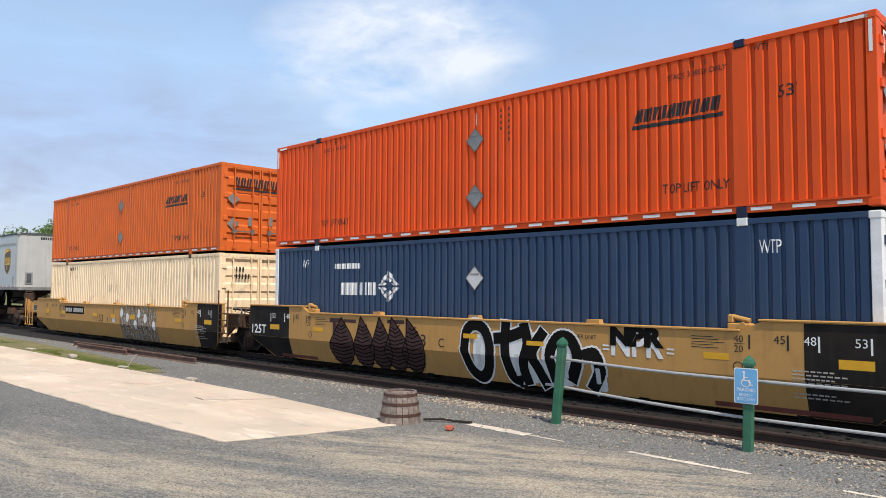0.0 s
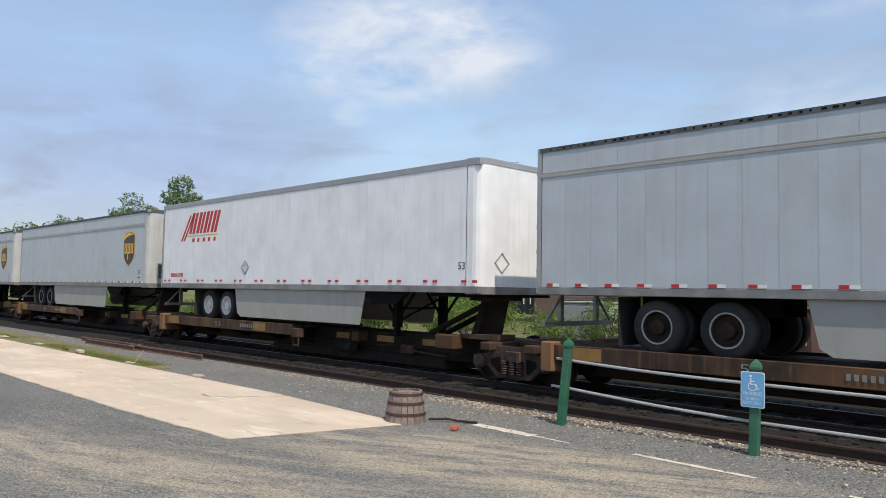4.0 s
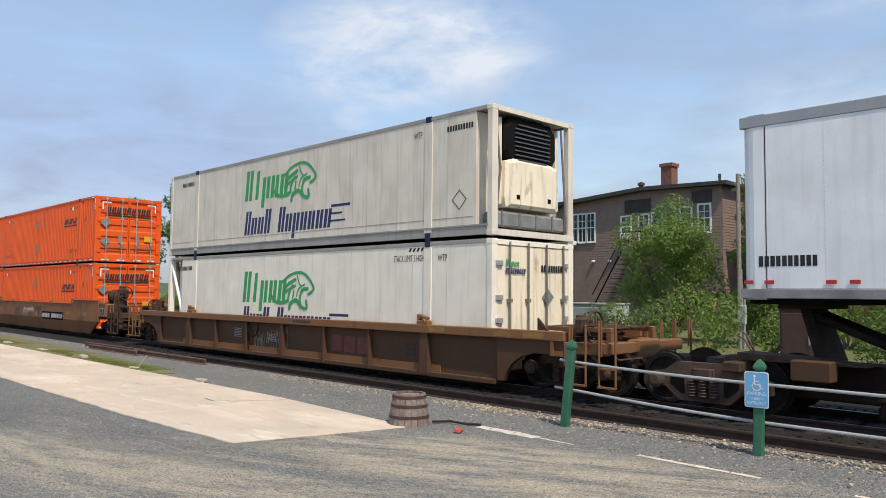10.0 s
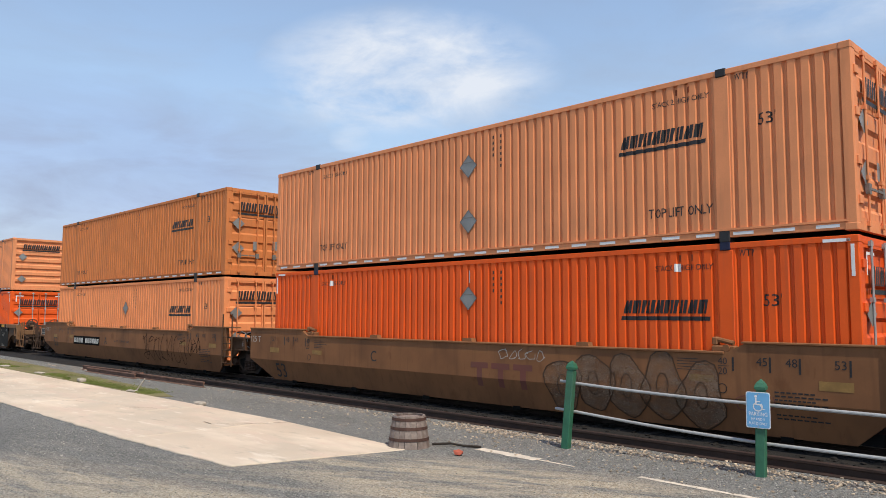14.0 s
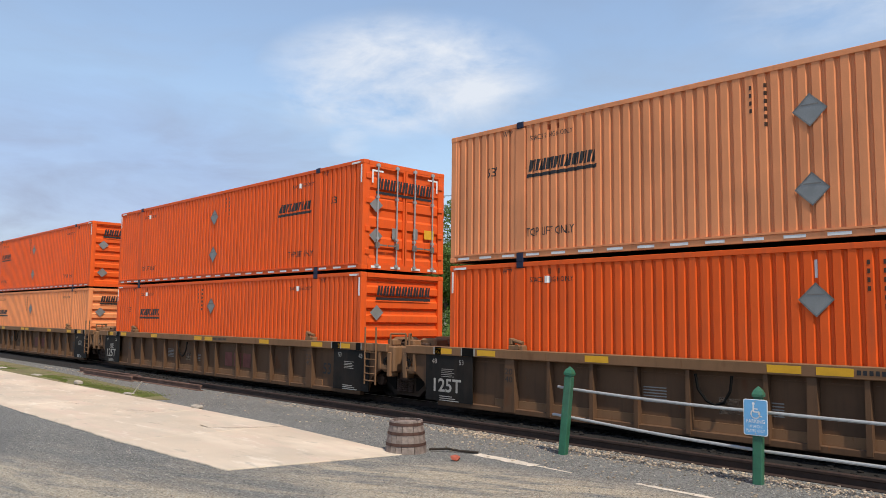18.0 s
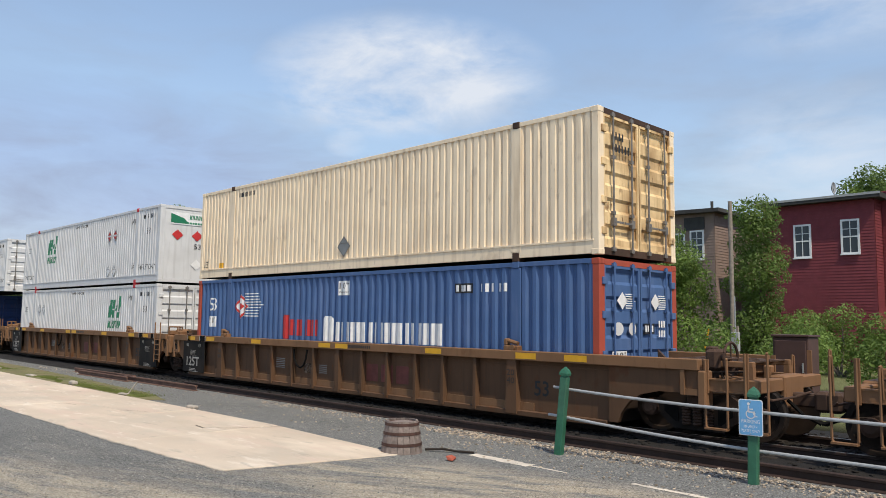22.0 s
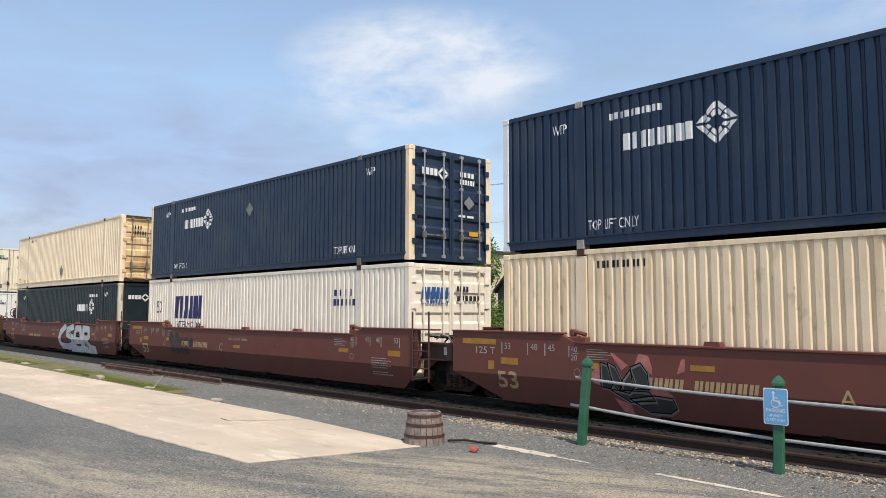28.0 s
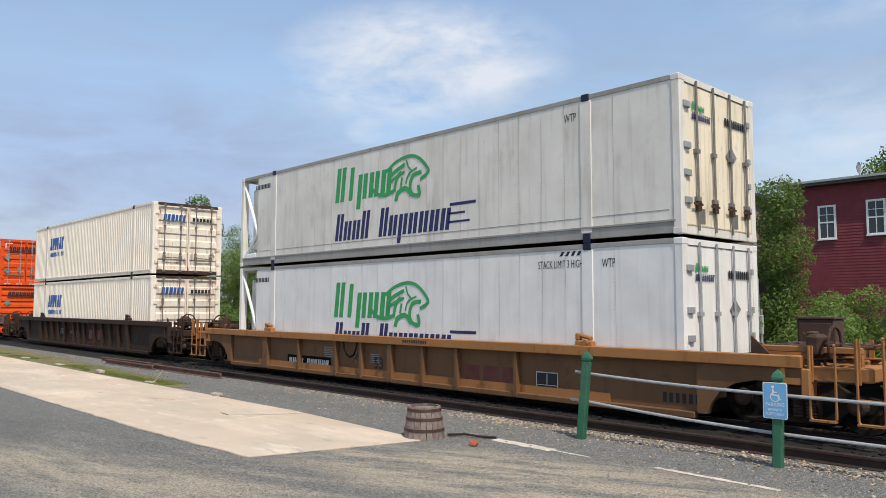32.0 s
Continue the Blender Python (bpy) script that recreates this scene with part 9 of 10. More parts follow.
    b.mark("graffiti", text_polys("NPR", 3.5, 1.14, 0.36, 1.08, 0.0, 0.07), BLACK, 0.012)
    b.mark("graffiti", text_polys("NPR", 3.52, 0.96, 0.46, 1.05, 0.0, 0.03) + [rect(x, x + 0.14, z, z + 0.03) for x in (3.34, 4.62) for z in (1.05, 1.12)], MARKWHITE, 0.006)
    b.mark("lettering", text_polys("53", -1.78, 0.84, 0.28, 0.42), MARKBLACK)
    b.mark("lettering", text_polys("C", -0.95, 0.86, 0.2), MARKBLACK)
    b.mark("lettering", text_polys("LD LMT 119,600# PER UNIT", 1.9, 1.22, 0.09, 1.3), MARKBLACK)


def marks_c2(b):
    plate_bars(b, -5.3, 1.12, 2.1, 0.2)
    b.mark("lettering", text_polys("53", -1.48, 0.82, 0.28, 0.43) + text_polys("B", -0.64, 0.81, 0.2), MARKBLACK)
    b.mark("yellow_panel", [rect(-2.04, -1.58, 1.01, 1.15)], MARKYELLOW, 0.03)
    b.mark("yellow_panel", [rect(-0.21, 0.24, 1.0, 1.15)], MARKYELLOW, 0.03)
    b.mark("yellow_panel", [rect(-5.68, -5.23, 1.03, 1.17)], MARKYELLOW, 0.03)
    b.mark("yellow_panel", [rect(1.59, 2.07, 0.99, 1.16)], MARKYELLOW, 0.03)
    b.mark("yellow_panel", [rect(-7.78, -7.32, 1.03, 1.24)], MARKYELLOW, 0.03)
    b.mark("notice", [rect(-0.12, 0.15, 0.82, 0.98)], MARKWHITE, 0.005)
    b.mark("tick", [rect(-0.01, 0.03, 1.15, 1.37)], MARKBLACK, 0.005)
    # sprayed crest: grey body, pale spots, dark outline, repeated once along the side
    for dx in (0.0, 1.57):
        top = [(0.66, 1.09), (0.72, 1.38), (0.92, 1.49), (1.1, 1.18), (1.28, 1.49), (1.49, 1.44), (1.66, 1.21), (1.88, 1.49), (2.18, 1.13), (2.26, 1.26)]
        b.mark("graffiti", [[(p[0] + dx, 0.22), (q[0] + dx, 0.22), (q[0] + dx, q[1]), (p[0] + dx, p[1])] for p, q in zip(top, top[1:])], PALESPRAY, 0.006)
        for k, pts in enumerate([[(0.66, 1.09), (0.72, 1.4), (0.92, 1.52), (1.1, 1.2), (1.28, 1.51), (1.49, 1.47), (1.66, 1.22)], [(1.68, 1.17), (1.88, 1.52), (2.18, 1.15), (2.25, 1.31)]]):
            b.mark("graffiti", ring_polys(curve([(p + dx, q - 0.02) for p, q in pts]), 0.06, False), MARKPALE, 0.013 + 0.0004 * k)
        for k, pts in enumerate([[(0.72, 0.7), (0.66, 1.09), (0.72, 1.4), (0.92, 1.52), (1.1, 1.2), (1.28, 1.51), (1.49, 1.47), (1.66, 1.22), (1.65, 0.82), (1.5, 0.7), (1.35, 0.74)], [(1.68, 1.17), (1.88, 1.52), (2.18, 1.15), (2.25, 1.31)], [(0.72, 0.7), (0.91, 0.67), (1.12, 0.77), (1.05, 0.58), (1.09, 0.2)], [(1.6, 0.64), (1.84, 0.43), (1.79, 0.17)], [(1.87, 0.92), (2.0, 0.53), (2.09, 0.39)]]):
            b.mark("graffiti", ring_polys(curve([(p + dx, q) for p, q in pts]), 0.022, False), BLACK, 0.020 + 0.0004 * k)
        tag_graffiti(b, 0.7 + dx, 0.25, 1.5, 0.95, 71, MARKPALE, 0.022, 7)
        for x, z in [(0.79, 1.22), (1.35, 1.05), (2.06, 0.81)]:
            b.mark("graffiti", [oval(x + dx, z, 0.14, 0.17, 16)], MARKWHITE, 0.014)


def marks_s1(b):
    plate_bars(b, 1.88, 0.78, 2.9, 0.24)
    b.mark("lettering", text_polys("53", -7.66, 0.42, 0.42, 0.7), MARKBLACK)
    part("stiffener", "stiff", lambda: Shape().prism([(-1.99, 1.32), (-1.63, 1.3), (1.63, 1.3), (1.99, 1.32), (1.63, 1.47), (-1.63, 1.47)], "y", -1.512, -1.5), BROWN, b.ob)
    spiky_graffiti(b, -2.68, -1.8, 1.02, 1.3, 3, GRAPHITE, 0.022, 7)
    b.mark("graffiti", text_polys("LOL JK", -2.66, 0.78, 0.2, 0.72, 0.0, 0.004), GRAPHITE, 0.008)
    spiky_graffiti(b, -1.15, 0.55, 0.98, 1.3, 4, MARKPALE, 0.022, 15)
    spiky_graffiti(b, -1.15, -0.6, 0.82, 1.1, 9, MARKDIM, 0.014, 4)
    spiky_graffiti(b, 0.58, 1.7, 1.02, 1.38, 5, GRAPHITE, 0.018, 9)
    b.mark("graffiti", text_polys("AZ", 0.81, 0.88, 0.18, 0.24, 0.0, 0.006), MARKPALE, 0.008)
    b.mark("lettering", text_polys("LD LMT 118,900 PER UNIT", -1.13, 0.88, 0.08, 1.35), MARKBLACK)
    b.mark("lettering", text_polys("B", 1.16, 0.85, 0.22, 0.22, 0.0, 0.012), MARKBLACK)
    b.mark("yellow_panel", [rect(-0.18, 0.28, 1.08, 1.19)], MARKYELLOW, 0.02)


def marks_s2(b):
    for k in range(3):
        b.mark("faint_red_block", [rect(0.4 + k * 0.6, 0.55 + k * 0.6, 0.6, 0.98), rect(0.22 + k * 0.6, 0.72 + k * 0.6, 0.98, 1.1)], MAROON, 0.003)
    tag_graffiti(b, 1.05, 1.18, 1.2, 0.24, 16, MARKDIM, 0.02, 5)
    bubble_graffiti(b, 2.3, 0.26, 3.55, 1.12, 14, PALETAN, SHIELDBROWN, 5, 0.022)
    tag_graffiti(b, 6.1, 0.5, 0.6, 0.4, 6, MAROON, 0.025, 2)
    b.mark("lettering", text_polys("53", -7.6, 0.3, 0.4), MARKBLACK)
    b.mark("lettering", text_polys("C", -3.2, 0.95, 0.26), MARKBLACK)


def marks_s3(b):
    plate_bars(b, -5.1, 0.82, 2.9, 0.24)
    tag_graffiti(b, 2.2, 0.35, 3.6, 1.05, 24, BLACK, 0.026, 7)
    tag_graffiti(b, 5.9, 0.7, 0.9, 0.6, 5, BLACK, 0.03, 3)
    b.mark("lettering", text_polys("A", -1.6, 0.86, 0.28), MARKBLACK)
    b.mark("lettering", text_polys("LD LMT 118,900 PER UNIT", -0.6, 0.95, 0.09, 1.5), MARKBLACK)
    b.mark("lettering", text_polys("53", -7.8, 0.6, 0.4), MARKBLACK)


def marks_u1(b):
    # pink fill, blackish bodies with a grey bevel, and a black outline
    for k, pts in enumerate([[(-5.55, 0.96), (-5.42, 1.03), (-5.28, 1.06), (-5.33, 0.73), (-5.48, 0.76)], [(-5.1, 1.35), (-5.03, 1.33), (-4.72, 1.13), (-4.86, 1.03), (-5.0, 1.2)], [(-4.58, 1.14), (-4.5, 1.35), (-4.3, 1.32), (-4.22, 1.09), (-4.24, 0.98), (-4.42, 1.15)], [(-5.07, 0.51), (-4.74, 0.42), (-4.7, 0.24), (-4.9, 0.27)], [(-5.66, 0.31), (-5.46, 0.28), (-5.56, 0.22)], [(-4.28, 0.73), (-4.0, 0.76), (-3.86, 0.66), (-3.84, 0.5), (-4.25, 0.56)], [(-3.75, 1.02), (-3.66, 1.28), (-3.58, 1.3), (-3.6, 1.08)]]):
        b.mark("pink_splash", [pts], PINK, 0.006 + 0.0002 * k)
    bodies = [[(-5.31, 1.14), (-5.15, 1.1), (-5.03, 0.76), (-5.1, 0.66), (-5.3, 0.68)], [(-5.15, 1.15), (-4.98, 1.08), (-4.82, 0.8), (-4.9, 0.62), (-5.05, 0.76)], [(-4.84, 0.82), (-4.66, 1.04), (-4.55, 0.75), (-4.72, 0.6), (-4.9, 0.64)], [(-4.66, 1.08), (-4.45, 1.17), (-4.31, 1.0), (-4.28, 0.7), (-4.6, 0.68)], [(-5.1, 0.64), (-4.3, 0.66), (-4.2, 0.5), (-4.72, 0.44)], [(-4.72, 0.5), (-4.2, 0.6), (-3.85, 0.58), (-3.8, 0.4), (-3.95, 0.3), (-4.34, 0.29)]]
    for k, pts in enumerate(bodies):
        b.mark("graffiti", [pts], GRAPHITE, 0.009 + 0.0002 * k)
        b.mark("graffiti", ring_polys(pts, 0.055), GREYSPRAY, 0.011 + 0.0002 * k)
        b.mark("graffiti", ring_polys([(x * 1.0 - 0.012, z + 0.02) for x, z in pts], 0.022), BLACK, 0.013 + 0.0002 * k)
    plate_bars(b, -4.4, 0.72, 2.1, 0.24, False, MARKGOLD)
    b.mark("lettering", text_polys("A", -1.13, 0.7, 0.26), MARKGOLD)
    b.mark("lettering", text_polys("WELL LD LMT 120,600", -0.35, 1.15, 0.08, 1.3), MARKDIM)
    b.mark("yellow_panel", [rect(-3.49, -3.05, 1.1, 1.2)], PANELORANGE)
    b.mark("yellow_panel", [rect(0.4, 0.84, 1.1, 1.2)], PANELORANGE)


def marks_u2(b):
    plate_bars(b, -4.4, 0.84, 2.05, 0.22, False, MARKGOLD)
    for k, (x, z, rx, rz) in enumerate(((-5.25, 1.12, 0.2, 0.24), (-5.1, 0.76, 0.22, 0.18), (-4.78, 1.1, 0.2, 0.26), (-4.7, 0.74, 0.22, 0.2), (-4.38, 1.02, 0.18, 0.16), (-4.36, 0.74, 0.15, 0.16), (-4.0, 1.02, 0.18, 0.16), (-3.98, 0.72, 0.2, 0.17), (-3.62, 1.0, 0.17, 0.18))):
        blob = oval(x, z, rx, rz, 14)
        b.mark("graffiti", [blob], GRAPHITE, 0.006 + 0.0003 * k)
        b.mark("graffiti", ring_polys(blob, 0.022), REDFADE, 0.01 + 0.0003 * k)
    b.mark("lettering", text_polys("C", -1.5, 0.8, 0.24), MARKGOLD)
    b.mark("lettering", text_polys("WELL LD LMT 120,600", -0.9, 1.16, 0.08, 1.25), MARKDIM)
    b.mark("yellow_panel", [rect(-0.55, -0.12, 0.92, 1.02)], PANELORANGE)
    for k in range(3):
        b.mark("faint_red_block", [rect(0.9 + k * 0.62, 1.06 + k * 0.62, 0.55, 1.0), rect(0.7 + k * 0.62, 1.26 + k * 0.62, 1.0, 1.13)], REDFADE, 0.003)


def marks_g1(b):
    spiky_graffiti(b, -1.79, -0.35, 0.4, 1.05, 12, MARKDIM, 0.012, 9)
    tag_graffiti(b, -0.23, 0.3, 0.3, 0.9, 15, MARKDIM, 0.03, 4)


def marks_gold(b):
    plate_bars(b, -4.8, 0.42, 2.05, 0.2)
    b.mark("data_panel", ring_polys(rect(4.62, 5.16, 0.4, 0.76), 0.02) + [rect(4.64, 5.14, 0.5, 0.515), rect(4.88, 4.9, 0.515, 0.74)], MARKPALE, 0.006)
    b.mark("data_panel", [rect(4.62, 5.16, 0.4, 0.76)], MARKBLACK, 0.003)
    b.mark("number_strip", bars(7.5, 0.42, 0.75, 0.17, 6, 0.4, 0, 5, False), MARKBLACK, 0.006)


def marks_b1(b):
    piece = [[(1.75, 1.38), (1.0, 1.05), (0.75, 0.62), (1.0, 0.42), (1.95, 0.4)],
             [(2.85, 1.36), (2.05, 1.2), (2.0, 1.0), (2.72, 0.86), (2.65, 0.5), (1.9, 0.38)],
             [(2.95, 0.38), (3.1, 0.95), (3.3, 1.3), (3.85, 1.3), (4.0, 0.75), (3.95, 0.4)], [(3.1, 0.72), (3.9, 0.74)],
             [(4.2, 0.4), (4.3, 1.3), (4.95, 1.28), (5.0, 0.95), (4.4, 0.82), (5.1, 0.42), (5.6, 0.4)], [(2.3, 0.33), (5.6, 0.33)]]
    for coat, width, lift in ((BLACK, 0.37, 0.006), (PALEWHITE, 0.31, 0.012)):
        for k, pts in enumerate(piece):
            b.mark("graffiti", ring_polys(pts, width, False), coat, lift + 0.0003 * k)
    b.mark("graffiti", ring_polys([(1.3, 1.0), (1.2, 0.62), (1.7, 0.56)], 0.03, False) + ring_polys([(3.3, 1.05), (3.75, 1.05), (3.7, 0.92), (3.35, 0.92), (3.3, 1.05)], 0.05, False) + ring_polys([(4.5, 1.1), (4.85, 1.1), (4.82, 1.02), (4.5, 1.02), (4.5, 1.1)], 0.05, False) + ring_polys([(4.55, 0.68), (4.8, 0.52), (4.62, 0.34)], 0.03, False) + ring_polys([(2.2, 1.06), (2.6, 0.98), (2.4, 0.7)], 0.03, False), BLACK, 0.017)
    plate_bars(b, -4.35, 0.76, 2.05, 0.16, False, MARKGOLD)
    b.mark("lettering", text_polys("WELL LD LMT 120,600", -0.6, 1.12, 0.08, 1.3), MARKDIM)
    b.mark("lettering", text_polys("B", -1.0, 1.28, 0.1), MARKDIM)
    b.mark("yellow_panel", [rect(-0.3, 0.12, 0.9, 1.0)], PANELORANGE)


# orange and navy stack on a tan car
L = -19.18
up = orange_container("bright red-orange corrugated steel container with grey placards, upper tier", ORANGE_RED)
low, b = steel_container("navy blue corrugated steel container with white emblem, lower tier", NAVY, MARKWHITE, castings=MARKWHITE)
wave_logo(b, -4.8, 1.58, 1.0, MARKWHITE)
b.mark("number_strip", bars(-5.11, 2.26, 1.1, 0.14, 10, 0.3, 0, 7, False), MARKWHITE)
b.mark("lettering", text_polys("WTP", 6.15, 2.32, 0.22, 0.34) + text_polys("WTP", -6.55, 2.32, 0.22, 0.3), MARKWHITE)
placard(b, -0.04, 1.98, 0.27, GREYWHITE)
stack(L, low, up)
on_train(well_smooth("tan yellow well car with black ends and graffiti", TAN, (J, J), L + C, (-1, 1), marks_c1), L + C)
# aged orange and cream stack
L = -38.29
stack(L, cream_container("cream corrugated steel container, lower tier", CREAM, number=True), orange_container("aged orange corrugated container with black doors hardware, upper tier", ORANGE_OLD, old=True, castings=None))
on_train(well_smooth("tan yellow well car with black ends and white graffiti", TAN, (E_, J), L + C, (1,), marks_c2), L + C)
# trailers
def slots():
    """Small black openings along a trailer's top rail."""
    s, rr = Shape(), random.Random(8)
    for i in range(95):
        x = -7.8 + i * 0.162 + rr.uniform(-0.02, 0.02)
        if rr.random() < 0.75:
            s.box(x, x + rr.uniform(0.03, 0.09), -1.309, -1.306, 4.985, 5.02)
    return s


for L, first, axles in ((-59.39, True, (-5.36, -4.06)), (-94.13, False, (-4.91, -3.63)), (-111.42, False, (-4.69, -3.54))):
    t, b = trailer("blue-grey van trailer with a brown and gold shield emblem", UPSGREY, 1, axles, 0.62, DARKRIM, True, top_band=True)
    shield(b, 6.2, 3.58, 1.1, 1.42)
    b.mark("lettering", text_polys("53'", 7.1, 2.56, 0.17), MARKBLACK)
    b.mark("number_strip", bars(7.1, 2.42, 0.26, 0.05, 6, 0.3, 0, 3, False), MARKBLACK)
    for y0, z0, z1 in ((-0.95, 2.35, 3.0), (0.5, 2.3, 2.9)):
        vent = part("vent", ("upsvent", y0), lambda: Shape().box(7.94, 7.97, y0, y0 + 0.35, z0, z1, 0.01), ALU, t)
        part("vent_opening", ("upsvento", y0), lambda: Shape().box(7.97, 7.978, y0 + 0.07, y0 + 0.28, z0 + 0.07, z1 - 0.07), DARKRAIL, vent)
    end_marks(t, bars(-0.3, 4.72, 0.62, 0.14, 6, 0.25, 0, 9, False), MARKBLACK, 7.956, "number_strip")
    part("roof_edge", ("upsroof", 1), lambda: Shape().box(-7.9, 7.8, -1.306, -1.303, 4.955, 5.045), DARKRAIL, t)
    part("rail_slots", ("upsslots", 1), slots, BLACK, t)
    on_train(t, L + 8.07)
    on_train(spine_unit("rusty brown skeleton car under a grey trailer", 1, L + C, first), L + C)
L = -76.90
t, b = trailer("white van trailer with red lettering blocks and white wheels", WHITE, 1, (-4.63, -3.43), 1.26, RIMWHITE, True, 5.08, 0.16, 1)
b.mark("wordmark", bars(-5.9, 3.95, 2.05, 0.72, 4, 0.18, 0.28, 41) + [rect(-6.5, -6.38, 3.72, 4.6, 0.65), rect(-6.3, -6.18, 3.72, 4.6, 0.65)], MARKRED)
b.mark("yellow_rule", [rect(-6.0, -3.85, 3.86, 3.89)], MARKYELLOW)
b.mark("wordmark", bars(-5.65, 3.66, 1.9, 0.13, 5, 0.6, 0.02, 43, False), MARKRED)
b.mark("wordmark", bars(-7.2, 2.45, 0.95, 0.14, 11, 0.3, 0.02, 45, False), MARKRED)
placard(b, -2.0, 2.75, 0.22, GREYWHITE)
b.mark("lettering", text_polys("53'", 7.3, 2.6, 0.17), MARKBLACK)
end_marks(t, ring_polys(diamond(-0.6, 2.75, 0.22)[0], 0.04), GALV, 7.956, "placard_frame")
on_train(t, L + 8.07)
on_train(spine_unit("rusty brown skeleton car under a white trailer", 1, L + C), L + C)
L = -129.97
t, b = trailer("plain white van trailer with a grey lower rail and red reflectors", WHITE, -1, (3.15, 4.35), 0.95, DARKRIM, False, 5.05, 0.19, 1)
b.mark("number_strip", bars(-7.66, 2.58, 0.92, 0.17, 10, 0.25, 0, 9, False), MARKBLACK)
for x in (-5.34, -4.93, -0.59, -0.19):
    b.mark("square_patch", ring_polys([(x - 0.09, 4.62), (x + 0.09, 4.62), (x + 0.09, 4.8), (x - 0.09, 4.8)], 0.03), DARKRAIL)
b.mark("placard_frame", ring_polys(diamond(-0.2, 2.64, 0.16)[0], 0.025), GALV)
b.mark("yellow_note", [rect(-5.77, -5.52, 2.28, 2.5)], MARKYELLOW)
end_marks(t, bars(0.4, 3.2, 0.5, 0.13, 4, 0.3, 0, 5, False) + bars(0.36, 3.0, 0.62, 0.13, 6, 0.3, 0, 6, False), MARKBLACK, 7.958, "number_strip")
end_marks(t, [rect(0.92, 1.2, 2.7, 3.02)], MARKYELLOW, 7.958, "notice")
on_train(t, L + 8.07)
on_train(spine_unit("rusty brown skeleton car under a white trailer", -1, L + C), L + C)
# first pair of reefers
L = -151.32
stack(L, reefer_container("cream-white refrigerated container with green emblem and cream doors, lower tier", REEFER_CREAM, "doors", DOORCREAM, True),
      reefer_container("dirty cream refrigerated container with its cooling unit showing, upper tier", REEFER_CREAM_OLD, "unit", DOORCREAM, False, False))
on_train(well_ribbed("rust-red ribbed well car with ochre top chord and white scribbles", OXIDE, OCHRE, (E_, E_), L + C, False, marks_g1, 0.12, RIBS_FEW, (6.4, 8.4, 9.2), (5.2, 0.62), (2.2, 0.55)), L + C)
# three orange stacks on a dirty brown three-unit car
L = -174.63
stack(L, orange_container("bright orange corrugated container with white corner tape, lower tier", ORANGE, sticker=True, dias=(2.05,), lo=True), orange_container("bright orange corrugated container with white corner tape, upper tier", ORANGE, sticker=True))
on_train(well_smooth("dirty brown smooth-sided well car with number bars and graffiti", BROWN, (J, E_), L + C, (), marks_s1, (1,)), L + C)
L = -193.67
stack(L, orange_container("bright orange corrugated container, lower tier", ORANGE, sticker=True, dias=(2.05,), lo=True), orange_container("faded pale orange corrugated container, upper tier", ORANGE_PALE, old=True, castings=MARKBLACK))
on_train(well_smooth("dirty brown smooth-sided well car with pale bubble graffiti", BROWN, (J, J), L + C, (), marks_s2), L + C)
L = -212.61
stack(L, orange_container("faded pale orange corrugated container, lower tier", ORANGE_FADED, old=True, castings=MARKBLACK, dias=(1.9,), lo=True), orange_container("dull rusty orange corrugated container, upper tier", ORANGE_DULL, old=True, castings=MARKBLACK, dias=()))
on_train(well_smooth("dirty brown smooth-sided well car with black outline graffiti", BROWN, (E_, J), L + C, (), marks_s3), L + C)
# three orange stacks on a ribbed three-unit car
L = -236.48
stack(L, orange_container("bright orange corrugated container, lower tier", ORANGE, sticker=True, dias=(2.05,), lo=True), orange_container("faded pale orange corrugated container, upper tier", ORANGE_PALE, end="ribs", old=True, castings=CASTBLUE, word_x=-4.85))
on_train(well_ribbed("weathered tan ribbed well car with black end panels", RIBWEB, RIBTAN, (J, E_), L + C, True), L + C)
L = -255.56
stack(L, orange_container("bright orange corrugated container with a ribbed end, lower tier", ORANGE, sticker=True, dias=(2.05,), lo=True, word_x=-4.85, end="ribs"), orange_container("bright red-orange corrugated container, upper tier", ORANGE, sticker=True))
on_train(well_ribbed("weathered tan ribbed well car with black end panels", RIBWEB, RIBTAN, (J, J), L + C, True), L + C)
L = -274.60
stack(L, orange_container("faded pale orange corrugated container with a ribbed end, lower tier", ORANGE_FADED, end="ribs", old=True, dias=(2.0,), lo=True, word_x=-4.95, castings=CASTBLUE), orange_container("bright red-orange corrugated container with a ribbed end, upper tier", ORANGE, end="ribs", word_x=-4.95))
on_train(well_ribbed("weathered tan ribbed well car with black end panels", RIBWEB, RIBTAN, (E_, J), L + C, True), L + C)
# cream over blue
L = -297.67
low, b = steel_container("faded blue corrugated container with red posts and white lettering, lower tier", BLUE, POSTRED, prof=CORR_WIDE)
b.mark("lettering", text_polys("53", -7.14, 1.9, 0.42, 0.4), MARKWHITE)
b.mark("white_patch", [rect(-7.15, -6.74, 1.38, 1.72)], MARKWHITE)
b.mark("lettering", text_polys("110\"", -7.1, 1.5, 0.18, 0.3), MARKBLACK, 0.007)
b.mark("emblem", diamond(-5.17, 2.03, 0.38), MARKWHITE)
b.mark("emblem", ring_polys(diamond(-5.17, 2.03, 0.33)[0], 0.06) + diamond(-5.17, 2.03, 0.12), MARKRED, 0.007)
b.mark("emblem_shading", [rect(-4.95, -3.95 - abs(k - 4) * 0.07, 1.72 + k * 0.085, 1.75 + k * 0.085) for k in range(9)], MARKWHITE)
b.mark("wordmark", bars(-2.45, 1.2, 1.4, 0.45, 4, 0.25, 0, 51) + [block(-2.87, -2.53, 1.1, 1.78, 1.1, 0)], MARKRED)
